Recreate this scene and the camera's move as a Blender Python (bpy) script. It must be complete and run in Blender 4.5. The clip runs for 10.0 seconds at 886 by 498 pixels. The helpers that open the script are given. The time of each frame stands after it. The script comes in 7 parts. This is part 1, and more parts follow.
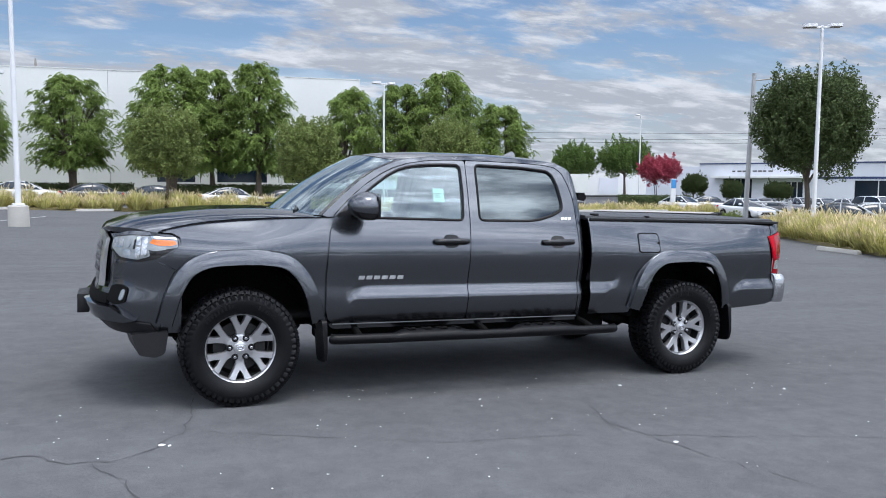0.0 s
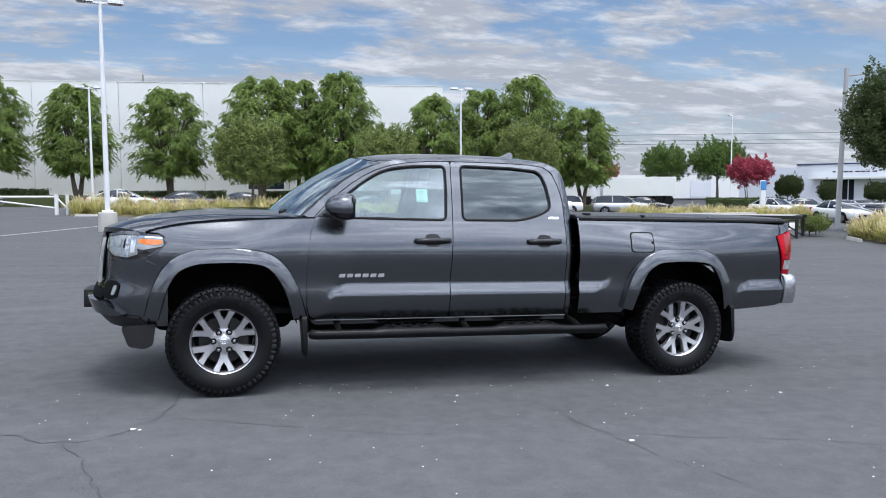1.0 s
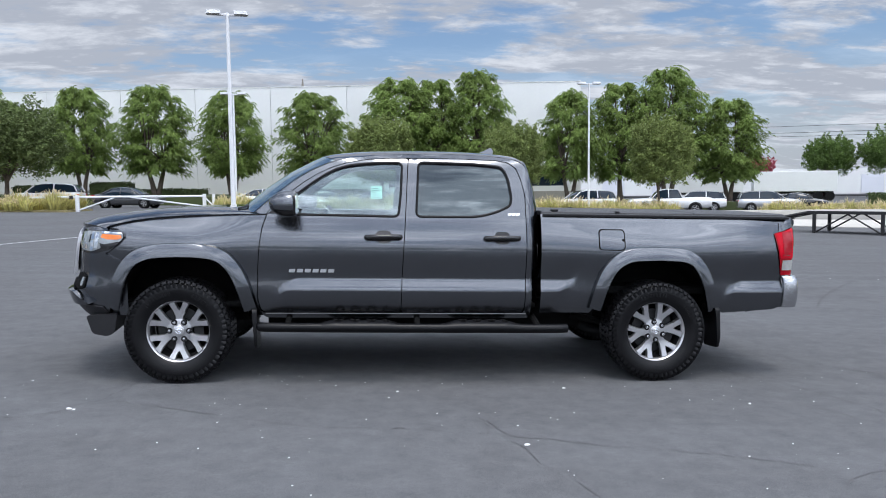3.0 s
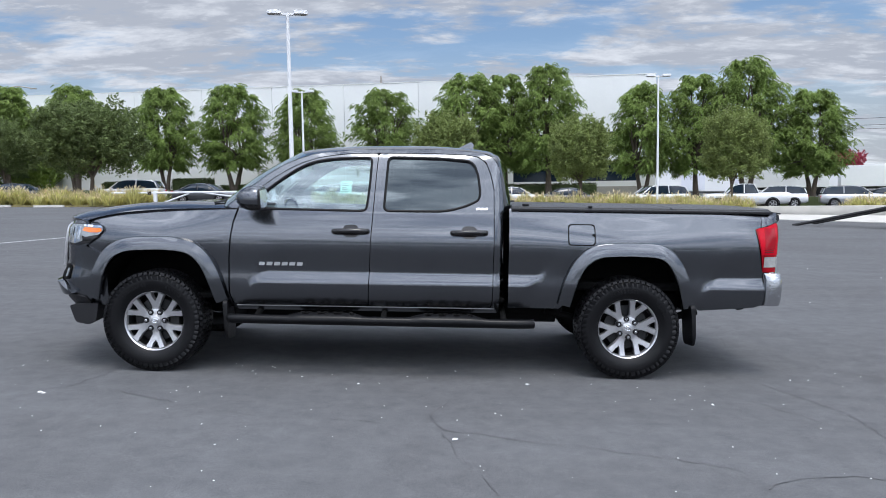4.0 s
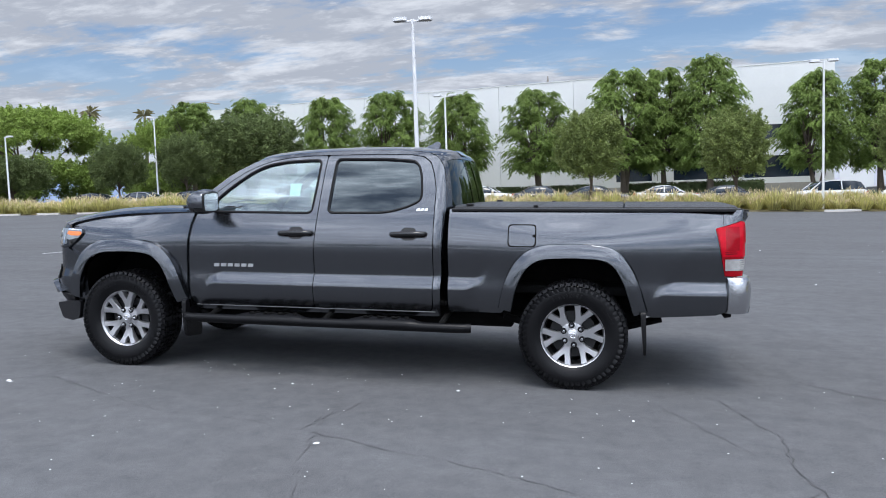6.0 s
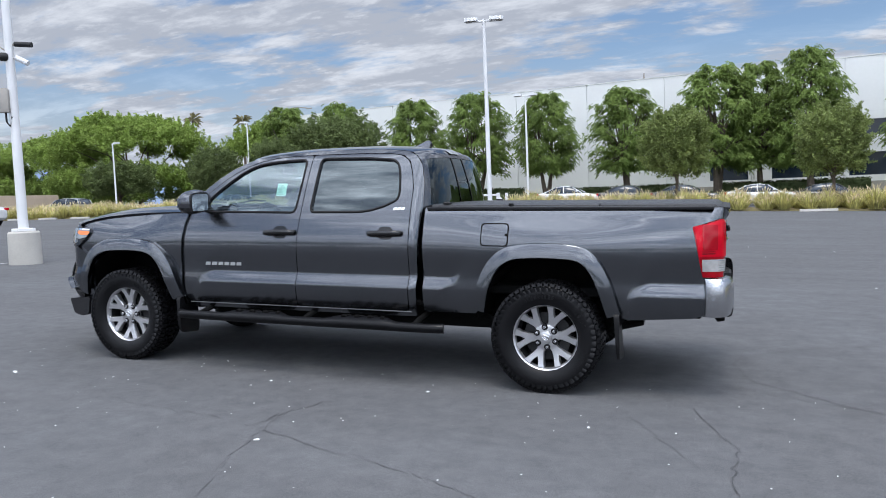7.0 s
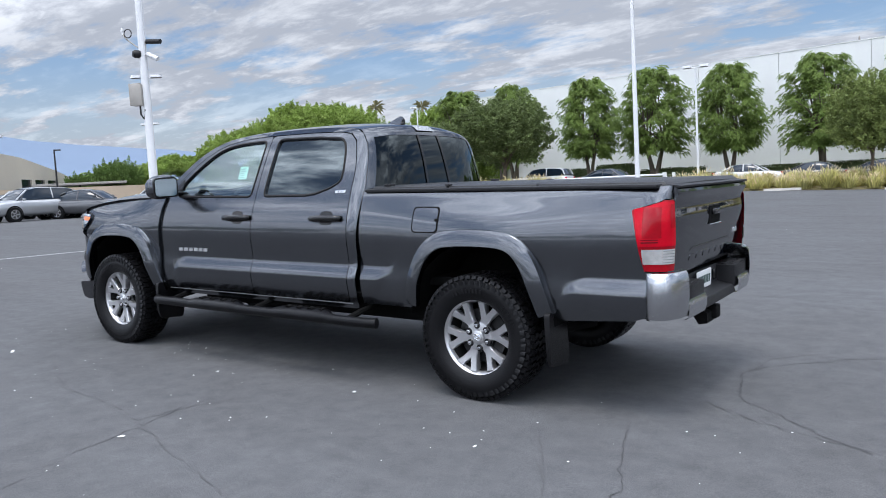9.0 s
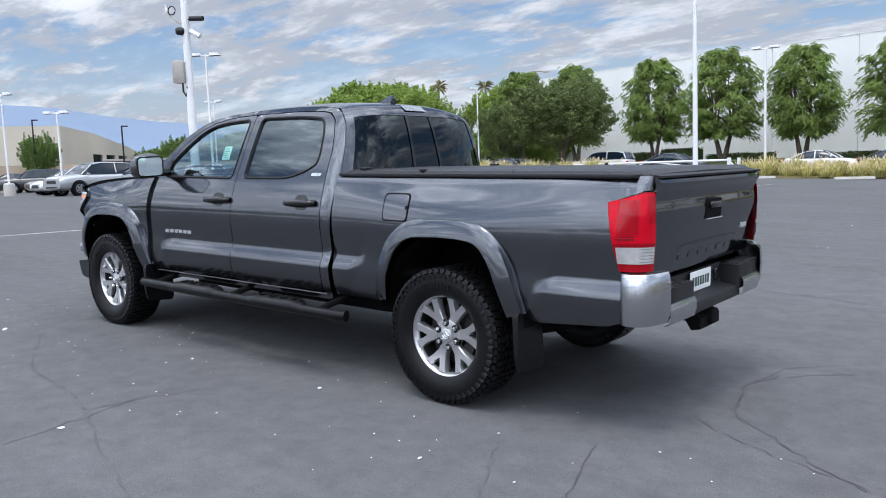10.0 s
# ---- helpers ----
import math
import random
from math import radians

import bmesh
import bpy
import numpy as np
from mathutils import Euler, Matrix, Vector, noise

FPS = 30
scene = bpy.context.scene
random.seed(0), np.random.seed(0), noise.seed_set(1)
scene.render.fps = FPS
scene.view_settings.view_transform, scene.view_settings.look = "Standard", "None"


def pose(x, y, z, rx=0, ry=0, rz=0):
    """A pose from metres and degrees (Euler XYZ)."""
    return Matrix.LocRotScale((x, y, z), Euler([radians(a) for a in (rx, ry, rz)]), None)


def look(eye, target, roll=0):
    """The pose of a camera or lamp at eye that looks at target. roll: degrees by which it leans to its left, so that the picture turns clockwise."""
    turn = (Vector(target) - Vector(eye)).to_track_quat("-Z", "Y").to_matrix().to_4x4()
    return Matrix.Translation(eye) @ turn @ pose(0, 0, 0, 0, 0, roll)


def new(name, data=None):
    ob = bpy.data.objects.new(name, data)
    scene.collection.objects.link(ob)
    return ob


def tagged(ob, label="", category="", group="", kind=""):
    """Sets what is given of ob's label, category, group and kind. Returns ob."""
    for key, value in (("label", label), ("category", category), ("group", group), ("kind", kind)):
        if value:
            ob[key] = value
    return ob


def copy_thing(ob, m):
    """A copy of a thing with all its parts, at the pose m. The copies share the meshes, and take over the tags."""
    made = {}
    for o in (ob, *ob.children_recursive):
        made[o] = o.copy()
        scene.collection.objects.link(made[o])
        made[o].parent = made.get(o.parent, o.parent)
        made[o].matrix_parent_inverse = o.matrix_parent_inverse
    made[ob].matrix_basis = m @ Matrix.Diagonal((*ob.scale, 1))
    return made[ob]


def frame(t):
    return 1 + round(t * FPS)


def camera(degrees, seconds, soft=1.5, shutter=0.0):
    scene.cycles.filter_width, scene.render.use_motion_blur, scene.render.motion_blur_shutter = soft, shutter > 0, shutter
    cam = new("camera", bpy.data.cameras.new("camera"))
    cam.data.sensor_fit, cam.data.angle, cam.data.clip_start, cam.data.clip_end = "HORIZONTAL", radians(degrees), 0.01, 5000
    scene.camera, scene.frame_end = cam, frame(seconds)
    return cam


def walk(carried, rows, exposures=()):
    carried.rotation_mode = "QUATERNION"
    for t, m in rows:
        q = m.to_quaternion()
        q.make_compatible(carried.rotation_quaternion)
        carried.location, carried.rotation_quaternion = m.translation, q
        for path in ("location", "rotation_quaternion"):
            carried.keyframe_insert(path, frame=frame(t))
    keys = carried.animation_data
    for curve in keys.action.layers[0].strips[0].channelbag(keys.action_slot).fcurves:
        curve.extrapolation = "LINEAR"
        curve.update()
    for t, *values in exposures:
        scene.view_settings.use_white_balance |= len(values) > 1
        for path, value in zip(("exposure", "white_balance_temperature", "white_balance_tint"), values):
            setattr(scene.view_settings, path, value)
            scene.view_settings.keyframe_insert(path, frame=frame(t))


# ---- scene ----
cam = camera(59.8, 10.0, 1.0)
PATH = [
    (0, (-2.488, -5.926, 1.518), (-1.711, -4.09, 1.349), 0.4),
    (0.5, (-2.171, -6.199, 1.506), (-1.507, -4.319, 1.344), 0.1),
    (1, (-1.787, -6.313, 1.486), (-1.23, -4.399, 1.33), -0.2),
    (1.5, (-1.413, -6.464, 1.491), (-0.958, -4.523, 1.337), -0.5),
    (2, (-1.059, -6.509, 1.474), (-0.701, -4.547, 1.322), -0.7),
    (2.5, (-0.716, -6.536, 1.471), (-0.447, -4.56, 1.317), -0.7),
    (4, (0.494, -6.623, 1.45), (0.467, -4.63, 1.281), -0.8),
    (4.5, (0.916, -6.583, 1.441), (0.783, -4.594, 1.272), -1.0),
    (5, (1.311, -6.479, 1.442), (1.069, -4.501, 1.273), -1.3),
    (6.5, (2.6, -6.178, 1.375), (2.021, -4.269, 1.227), -2.1),
    (7, (2.983, -5.991, 1.354), (2.285, -4.122, 1.21), -2.3),
    (7.5, (3.349, -5.716, 1.322), (2.528, -3.898, 1.183), -2.7),
    (8, (3.694, -5.442, 1.295), (2.758, -3.68, 1.156), -3.1),
    (8.5, (3.947, -5.071, 1.276), (2.906, -3.37, 1.125), -3.3),
    (9, (4.221, -4.729, 1.265), (3.094, -3.085, 1.098), -3.2),
    (9.5, (4.359, -4.397, 1.253), (3.163, -2.805, 1.061), -2.7),
    (10, (4.44, -4.124, 1.264), (3.184, -2.582, 1.056), -2.2),
]
walk(cam, [(t, look(eye, target, roll)) for t, eye, target, roll in PATH], [(0, 0.10), (2.5, 0.07), (5, 0.12), (7.5, 0.10), (10, 0.20)])

# ---- light ----
SUN_EL, SUN_AZ = 72.0, 172.0
_a, _e = radians(SUN_AZ), radians(SUN_EL)
SUN_WAY = Vector((math.sin(_a) * math.cos(_e), math.cos(_a) * math.cos(_e), math.sin(_e)))
world = bpy.data.worlds.new("sky")
scene.world = world
world.use_nodes = True


def sky_nodes():
    nt = world.node_tree
    nt.nodes.clear()
    add = nt.nodes.new
    sky = add("ShaderNodeTexSky")
    sky.sky_type, sky.sun_disc = "NISHITA", False
    sky.sun_elevation, sky.sun_rotation = radians(SUN_EL), radians(SUN_AZ)
    sky.air_density, sky.dust_density, sky.ozone_density = 1.0, 0.6, 2.0
    co = add("ShaderNodeTexCoord")
    sep = add("ShaderNodeSeparateXYZ")
    nt.links.new(co.outputs["Generated"], sep.inputs[0])

    def maths(op, a, b=None, clamp=False):
        n = add("ShaderNodeMath")
        n.operation, n.use_clamp = op, clamp
        for i, v in enumerate((a, b)):
            if v is None:
                continue
            if isinstance(v, (int, float)):
                n.inputs[i].default_value = v
            else:
                nt.links.new(v, n.inputs[i])
        return n.outputs[0]

    # clouds lie on a flat layer: the way up over the height gives their place on it
    up = maths("MAXIMUM", maths("ADD", sep.outputs["Z"], 0.16), 0.10)
    px, py = maths("DIVIDE", sep.outputs["X"], up), maths("DIVIDE", sep.outputs["Y"], up)
    comb = add("ShaderNodeCombineXYZ")
    nt.links.new(px, comb.inputs[0])
    nt.links.new(py, comb.inputs[1])

    def raw_noise(scale, detail, rough, offset, stretch=1.3, distort=0.1):
        m = add("ShaderNodeMapping")
        m.inputs["Location"].default_value = offset
        m.inputs["Scale"].default_value = (scale, scale * stretch, 1)
        nt.links.new(comb.outputs[0], m.inputs[0])
        n = add("ShaderNodeTexNoise")
        n.inputs["Scale"].default_value = 1.0
        n.inputs["Detail"].default_value = detail
        n.inputs["Roughness"].default_value = rough
        n.inputs["Distortion"].default_value = distort
        nt.links.new(m.outputs[0], n.inputs["Vector"])
        return n.outputs["Fac"]

    def ramp(v, lo, hi, a=0.0, b=1.0):
        r = add("ShaderNodeMapRange")
        r.interpolation_type = "SMOOTHSTEP"
        for key, val in zip(("From Min", "From Max", "To Min", "To Max"), (lo, hi, a, b)):
            r.inputs[key].default_value = val
        nt.links.new(v, r.inputs["Value"])
        return r.outputs["Result"]

    broad = raw_noise(0.80, 6, 0.55, (3.1, 1.7, 0), 1.6)
    cells = raw_noise(2.9, 10, 0.60, (7.3, 2.2, 0), 1.7, 0.25)
    small = raw_noise(6.5, 8, 0.62, (4.4, 6.1, 0), 1.7, 0.15)
    billow = raw_noise(2.0, 11, 0.62, (1.3, 9.2, 0), 1.7, 0.2)
    dense = maths("ADD", maths("MULTIPLY", broad, 0.56), maths("ADD", maths("MULTIPLY", cells, 0.32), maths("MULTIPLY", small, 0.12)))
    cover = ramp(dense, 0.44, 0.53, 0.10, 0.97)
    low = ramp(sep.outputs["Z"], 0.02, 0.22, 0.84, 0.0)
    cover = maths("MAXIMUM", cover, low, True)
    dot = add("ShaderNodeVectorMath")
    dot.operation = "DOT_PRODUCT"
    nt.links.new(co.outputs["Generated"], dot.inputs[0])
    dot.inputs[1].default_value = SUN_WAY
    near = maths("POWER", maths("MAXIMUM", dot.outputs["Value"], 0.0), 1.0)
    # a bright veil lies round the sun
    cover = maths("MAXIMUM", cover, maths("MULTIPLY", maths("POWER", maths("MAXIMUM", dot.outputs["Value"], 0.0), 8.0), 0.85), True)
    white = maths("MAXIMUM", ramp(billow, 0.47, 0.66), maths("MULTIPLY", ramp(cells, 0.54, 0.70), 0.8))
    white = maths("MAXIMUM", white, maths("MULTIPLY", ramp(small, 0.54, 0.74), 0.75))
    mixc = add("ShaderNodeMix")
    mixc.data_type = "RGBA"
    mixc.inputs["A"].default_value = (3.68, 4.00, 4.70, 1)
    mixc.inputs["B"].default_value = (6.1, 6.45, 7.15, 1)
    nt.links.new(white, mixc.inputs["Factor"])
    # thin cloud is lit through: it brightens towards the veiled sun
    gain = maths("ADD", maths("MULTIPLY", near, maths("ADD", maths("MULTIPLY", white, 5.4), 4.0)), 1.0)
    lit = add("ShaderNodeVectorMath")
    lit.operation = "SCALE"
    nt.links.new(mixc.outputs["Result"], lit.inputs[0])
    nt.links.new(gain, lit.inputs["Scale"])
    mix = add("ShaderNodeMix")
    mix.data_type = "RGBA"
    nt.links.new(cover, mix.inputs["Factor"])
    deep = add("ShaderNodeMix")
    deep.data_type, deep.blend_type = "RGBA", "MULTIPLY"
    deep.inputs["Factor"].default_value = 1.0
    deep.inputs["B"].default_value = (0.78, 0.87, 0.98, 1)
    nt.links.new(sky.outputs[0], deep.inputs["A"])
    nt.links.new(deep.outputs["Result"], mix.inputs["A"])
    nt.links.new(lit.outputs[0], mix.inputs["B"])
    bg = add("ShaderNodeBackground")
    bg.inputs["Strength"].default_value = 0.115
    nt.links.new(mix.outputs["Result"], bg.inputs["Color"])
    out = add("ShaderNodeOutputWorld")
    nt.links.new(bg.outputs[0], out.inputs[0])


sky_nodes()
sun = new("sun", bpy.data.lights.new("sun", "SUN"))
sun.data.energy, sun.data.angle, sun.data.color = 1.4, radians(18), (1.0, 0.96, 0.9)
sun.matrix_world = look(SUN_WAY * 50, (0, 0, 0))


# ---- materials ----
def material(name, color, rough=0.6, metal=0.0, vary=0.25, scale=6.0, fine=60.0, bump=0.0, bump_scale=80.0, coat=0.0, spec=0.5, tint=None, island=0.0, per_object=0.0, emit=0.0, through_light=0.0):
    """A surface with variation at two scales; island / per_object vary its lightness from piece to piece."""
    m = bpy.data.materials.new(name)
    m.use_nodes = True
    nt = m.node_tree
    b = nt.nodes["Principled BSDF"]
    add = nt.nodes.new
    b.inputs["Roughness"].default_value, b.inputs["Metallic"].default_value = rough, metal
    b.inputs["Coat Weight"].default_value, b.inputs["Coat Roughness"].default_value = coat, 0.03
    b.inputs["Specular IOR Level"].default_value = spec
    b.inputs["Coat IOR"].default_value = 1.5
    co = add("ShaderNodeTexCoord")
    base = add("ShaderNodeMix")
    base.data_type = "RGBA"
    c2 = tint or tuple(c * (1 - vary) for c in color)
    base.inputs["A"].default_value, base.inputs["B"].default_value = (*color, 1), (*c2, 1)
    big = add("ShaderNodeTexNoise")
    big.inputs["Scale"].default_value, big.inputs["Detail"].default_value = scale, 5
    nt.links.new(co.outputs["Object"], big.inputs["Vector"])
    small = add("ShaderNodeTexNoise")
    small.inputs["Scale"].default_value, small.inputs["Detail"].default_value = fine, 3
    nt.links.new(co.outputs["Object"], small.inputs["Vector"])
    avg = add("ShaderNodeMath")
    avg.operation = "MULTIPLY_ADD"
    nt.links.new(small.outputs["Fac"], avg.inputs[0])
    avg.inputs[1].default_value = 0.5
    half = add("ShaderNodeMath")
    half.operation = "MULTIPLY_ADD"
    nt.links.new(big.outputs["Fac"], half.inputs[0])
    half.inputs[1].default_value, half.inputs[2].default_value = 1.5, -0.5
    nt.links.new(half.outputs[0], avg.inputs[2])
    avg.use_clamp = True
    nt.links.new(avg.outputs[0], base.inputs["Factor"])
    last = base.outputs["Result"]
    if island or per_object:
        src = add("ShaderNodeNewGeometry").outputs["Random Per Island"] if island else add("ShaderNodeObjectInfo").outputs["Random"]
        r = add("ShaderNodeMapRange")
        k = island or per_object
        r.inputs["To Min"].default_value, r.inputs["To Max"].default_value = 1 - k, 1 + k
        nt.links.new(src, r.inputs["Value"])
        hsv = add("ShaderNodeHueSaturation")
        nt.links.new(r.outputs["Result"], hsv.inputs["Value"])
        nt.links.new(last, hsv.inputs["Color"])
        last = hsv.outputs["Color"]
    nt.links.new(last, b.inputs["Base Color"])
    if bump:
        bn = add("ShaderNodeTexNoise")
        bn.inputs["Scale"].default_value, bn.inputs["Detail"].default_value = bump_scale, 4
        nt.links.new(co.outputs["Object"], bn.inputs["Vector"])
        bp = add("ShaderNodeBump")
        bp.inputs["Strength"].default_value, bp.inputs["Distance"].default_value = bump, 0.01
        nt.links.new(bn.outputs["Fac"], bp.inputs["Height"])
        nt.links.new(bp.outputs[0], b.inputs["Normal"])
    if through_light:
        tl = add("ShaderNodeBsdfTranslucent")
        nt.links.new(last, tl.inputs["Color"])
        ms = add("ShaderNodeMixShader")
        ms.inputs[0].default_value = through_light
        nt.links.new(b.outputs[0], ms.inputs[1])
        nt.links.new(tl.outputs[0], ms.inputs[2])
        nt.links.new(ms.outputs[0], nt.nodes["Material Output"].inputs[0])
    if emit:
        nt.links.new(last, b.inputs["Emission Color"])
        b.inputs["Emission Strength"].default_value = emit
    return m


def glass(name, color, dark, gloss=0.09):
    """Window glass: part clear to its tint, part mirror by its own gloss."""
    m = bpy.data.materials.new(name)
    m.use_nodes = True
    nt = m.node_tree
    nt.nodes.clear()
    add = nt.nodes.new
    tr = add("ShaderNodeBsdfTransparent")
    tr.inputs[0].default_value = (*[c * dark for c in color], 1)
    gl = add("ShaderNodeBsdfGlossy")
    gl.inputs["Roughness"].default_value = 0.012
    gl.inputs["Color"].default_value = (0.84, 0.96, 1.0, 1)
    lw = add("ShaderNodeLayerWeight")
    lw.inputs["Blend"].default_value = 0.5
    pw = add("ShaderNodeMath")
    pw.operation = "POWER"
    nt.links.new(lw.outputs["Facing"], pw.inputs[0])
    pw.inputs[1].default_value = 4.0
    fr = add("ShaderNodeMath")
    fr.operation = "MULTIPLY_ADD"
    nt.links.new(pw.outputs[0], fr.inputs[0])
    fr.inputs[1].default_value, fr.inputs[2].default_value = 0.85, gloss
    mix = add("ShaderNodeMixShader")
    out = add("ShaderNodeOutputMaterial")
    nt.links.new(fr.outputs[0], mix.inputs[0])
    nt.links.new(tr.outputs[0], mix.inputs[1])
    nt.links.new(gl.outputs[0], mix.inputs[2])
    nt.links.new(mix.outputs[0], out.inputs[0])
    return m


M = {}
M["paint"] = material("grey_metallic_paint", (0.100, 0.107, 0.119), 0.26, 1.0, 0.05, 3, 900, coat=1.0)
M["paint"].node_tree.nodes["Principled BSDF"].inputs["Specular Tint"].default_value = (0.22, 0.23, 0.25, 1)
M["paint"].node_tree.nodes["Principled BSDF"].inputs["Coat IOR"].default_value = 1.50
M["black_plastic"] = material("black_plastic", (0.013, 0.013, 0.015), 0.5, 0, 0.3, 20, 200, 0.15, 400, spec=0.35)
M["gloss_black"] = material("gloss_black", (0.012, 0.012, 0.013), 0.12, 0, 0.2, 20, 200)
M["under"] = material("underbody_black", (0.007, 0.007, 0.007), 0.85, 0, 0.4, 8, 60, 0.3, 60, spec=0.1)
M["rubber"] = material("tyre_rubber", (0.006, 0.006, 0.007), 0.36, 0, 0.35, 12, 90, 0.2, 150, spec=0.22)
M["alloy"] = material("silver_alloy", (0.62, 0.62, 0.635), 0.28, 0.85, 0.12, 10, 120, coat=0.5)
# cast iron kept near black: the shade inside the wheel is in its colour
M["brake"] = material("shade_darkened_iron", (0.030, 0.030, 0.031), 0.45, 0.5, 0.3, 10, 120)
M["alloy_dark"] = material("shaded_alloy", (0.16, 0.16, 0.165), 0.45, 0.6, 0.2, 10, 120)
M["chrome"] = material("chrome", (0.80, 0.81, 0.83), 0.07, 1.0, 0.06, 6, 60)
M["red_lens"] = material("red_lens", (0.56, 0.003, 0.016), 0.14, 0, 0.25, 14, 90, 0.05, 120, coat=0.12, spec=0.12)
M["bumper_chrome"] = material("satin_chrome", (0.52, 0.53, 0.55), 0.24, 1.0, 0.10, 6, 60)
M["white_lens"] = material("white_reversing_lens", (0.56, 0.55, 0.54), 0.12, 0.25, 0.35, 30, 160, 0.3, 140, coat=1.0)
M["red_facet"] = material("red_facet", (0.36, 0.002, 0.010), 0.10, 0, 0.3, 25, 90, 0.05, 160, coat=0.3, spec=0.2)
M["dark_red"] = material("dark_red_lens", (0.10, 0.002, 0.006), 0.12, 0, 0.2, 20, 90, coat=1.0, spec=0.3)
M["step_black"] = material("step_black", (0.005, 0.005, 0.006), 0.30, 0, 0.3, 20, 200, 0.05, 400, spec=0.20)
M["clear_lens"] = material("clear_lens", (0.36, 0.39, 0.40), 0.10, 0.4, 0.5, 26, 120, 0.3, 90, coat=1.0)
M["lamp_inner"] = material("lamp_reflector", (0.62, 0.64, 0.66), 0.12, 0.9, 0.3, 20, 60)
M["amber"] = material("amber_lens", (0.85, 0.20, 0.015), 0.12, 0, 0.2, 20, 80, coat=1.0)
M["seal"] = material("black_rubber_seal", (0.006, 0.006, 0.007), 0.55, 0, 0.2, 20, 200, spec=0.2)
M["cover"] = material("black_vinyl", (0.022, 0.023, 0.026), 0.42, 0, 0.25, 5, 300, 0.25, 500)
M["badge"] = material("bright_badge", (0.78, 0.79, 0.80), 0.2, 0.7, 0.1, 20, 60)
M["seat"] = material("grey_cloth", (0.16, 0.16, 0.165), 0.9, 0, 0.3, 10, 200, 0.3, 300)
M["tag"] = material("pale_green_paper", (0.50, 0.78, 0.66), 0.7, 0, 0.15, 20, 60)
M["white_paper"] = material("white_paper", (0.78, 0.78, 0.77), 0.7, 0, 0.1, 20, 60)
M["bars"] = material("dark_print", (0.05, 0.09, 0.08), 0.7, 0, 0.1, 20, 60)
M["front_glass"] = glass("clear_window_glass", (0.78, 0.97, 0.93), 0.92, 0.18)
M["screen_glass"] = glass("windscreen_glass", (0.80, 0.92, 0.95), 0.78, 0.20)
M["dark_glass"] = glass("privacy_glass", (0.7, 0.75, 0.85), 0.02, 0.095)
M["rear_glass"] = glass("rear_privacy_glass", (0.7, 0.75, 0.85), 0.02, 0.045)


# ---- mesh tools ----
def part(name, bm, mat, parent=None, label="", angle=35, at=None):
    """Links a bmesh as one mesh object, under a thing or a part."""
    me = bpy.data.meshes.new(name)
    bm.to_mesh(me)
    bm.free()
    return link(name, me, mat, parent, label, angle, at)


def link(name, me, mat, parent=None, label="", angle=35, at=None):
    me.materials.append(mat)
    for p in me.polygons:
        p.use_smooth = True
    me.set_sharp_from_angle(angle=radians(angle))
    ob = new(name, me)
    if parent is not None:
        ob.parent = parent
    if at is not None:
        ob.matrix_local = at
    if label:
        ob["label"] = label
    return ob


def thing(name, at, label, category, group="", kind=""):
    ob = new(name)
    ob.matrix_world = at
    return tagged(ob, label, category, group, kind)


def raw(verts, faces):
    bm = bmesh.new()
    vs = [bm.verts.new(v) for v in verts]
    for f in faces:
        try:
            bm.faces.new([vs[i] for i in f])
        except ValueError:
            pass
    return bm


def spline(xs, ys):
    """A smooth curve through the knots, without overshoot."""
    xs, ys = np.array(xs, float), np.array(ys, float)
    d = np.diff(ys) / np.diff(xs)
    s = np.zeros(len(xs))
    s[0], s[-1] = d[0], d[-1]
    for i in range(1, len(xs) - 1):
        s[i] = 0 if d[i - 1] * d[i] <= 0 else 2 * d[i - 1] * d[i] / (d[i - 1] + d[i])

    def f(x):
        x = min(max(x, xs[0]), xs[-1])
        i = min(int(np.searchsorted(xs, x, "right")) - 1, len(xs) - 2)
        h = xs[i + 1] - xs[i]
        t = (x - xs[i]) / h
        return float((2 * t**3 - 3 * t**2 + 1) * ys[i] + (t**3 - 2 * t**2 + t) * h * s[i] + (3 * t**2 - 2 * t**3) * ys[i + 1] + (t**3 - t**2) * h * s[i + 1])

    return f


def smooth(pts, n=6, closed=False):
    """A Catmull-Rom curve through the points."""
    p = [Vector(q) for q in pts]
    out, k = [], len(p)
    for i in range(k if closed else k - 1):
        a, b = p[i], p[(i + 1) % k]
        z = p[i - 1] if i or closed else a * 2 - b
        c = p[(i + 2) % k] if closed or i + 2 < k else b * 2 - a
        for j in range(n):
            t = j / n
            out.append(0.5 * ((2 * a) + (b - z) * t + (2 * z - 5 * a + 4 * b - c) * t * t + (3 * a - z - 3 * b + c) * t**3))
    if not closed:
        out.append(p[-1])
    return out


def rounded(pts, r, n=4):
    """A closed 2D outline with its corners rounded."""
    out = []
    for i, q in enumerate(pts):
        q, a, b = Vector(q), Vector(pts[i - 1]), Vector(pts[(i + 1) % len(pts)])
        k = min(r, (a - q).length * 0.45, (b - q).length * 0.45)
        s, e = q + (a - q).normalized() * k, q + (b - q).normalized() * k
        for j in range(n + 1):
            t = j / n
            out.append((1 - t) ** 2 * s + 2 * t * (1 - t) * q + t * t * e)
    return out


def inside(pt, poly):
    x, y = pt
    r = False
    j = len(poly) - 1
    for i in range(len(poly)):
        xi, yi = poly[i][0], poly[i][1]
        xj, yj = poly[j][0], poly[j][1]
        if (yi > y) != (yj > y) and x < (xj - xi) * (y - yi) / (yj - yi) + xi:
            r = not r
        j = i
    return r


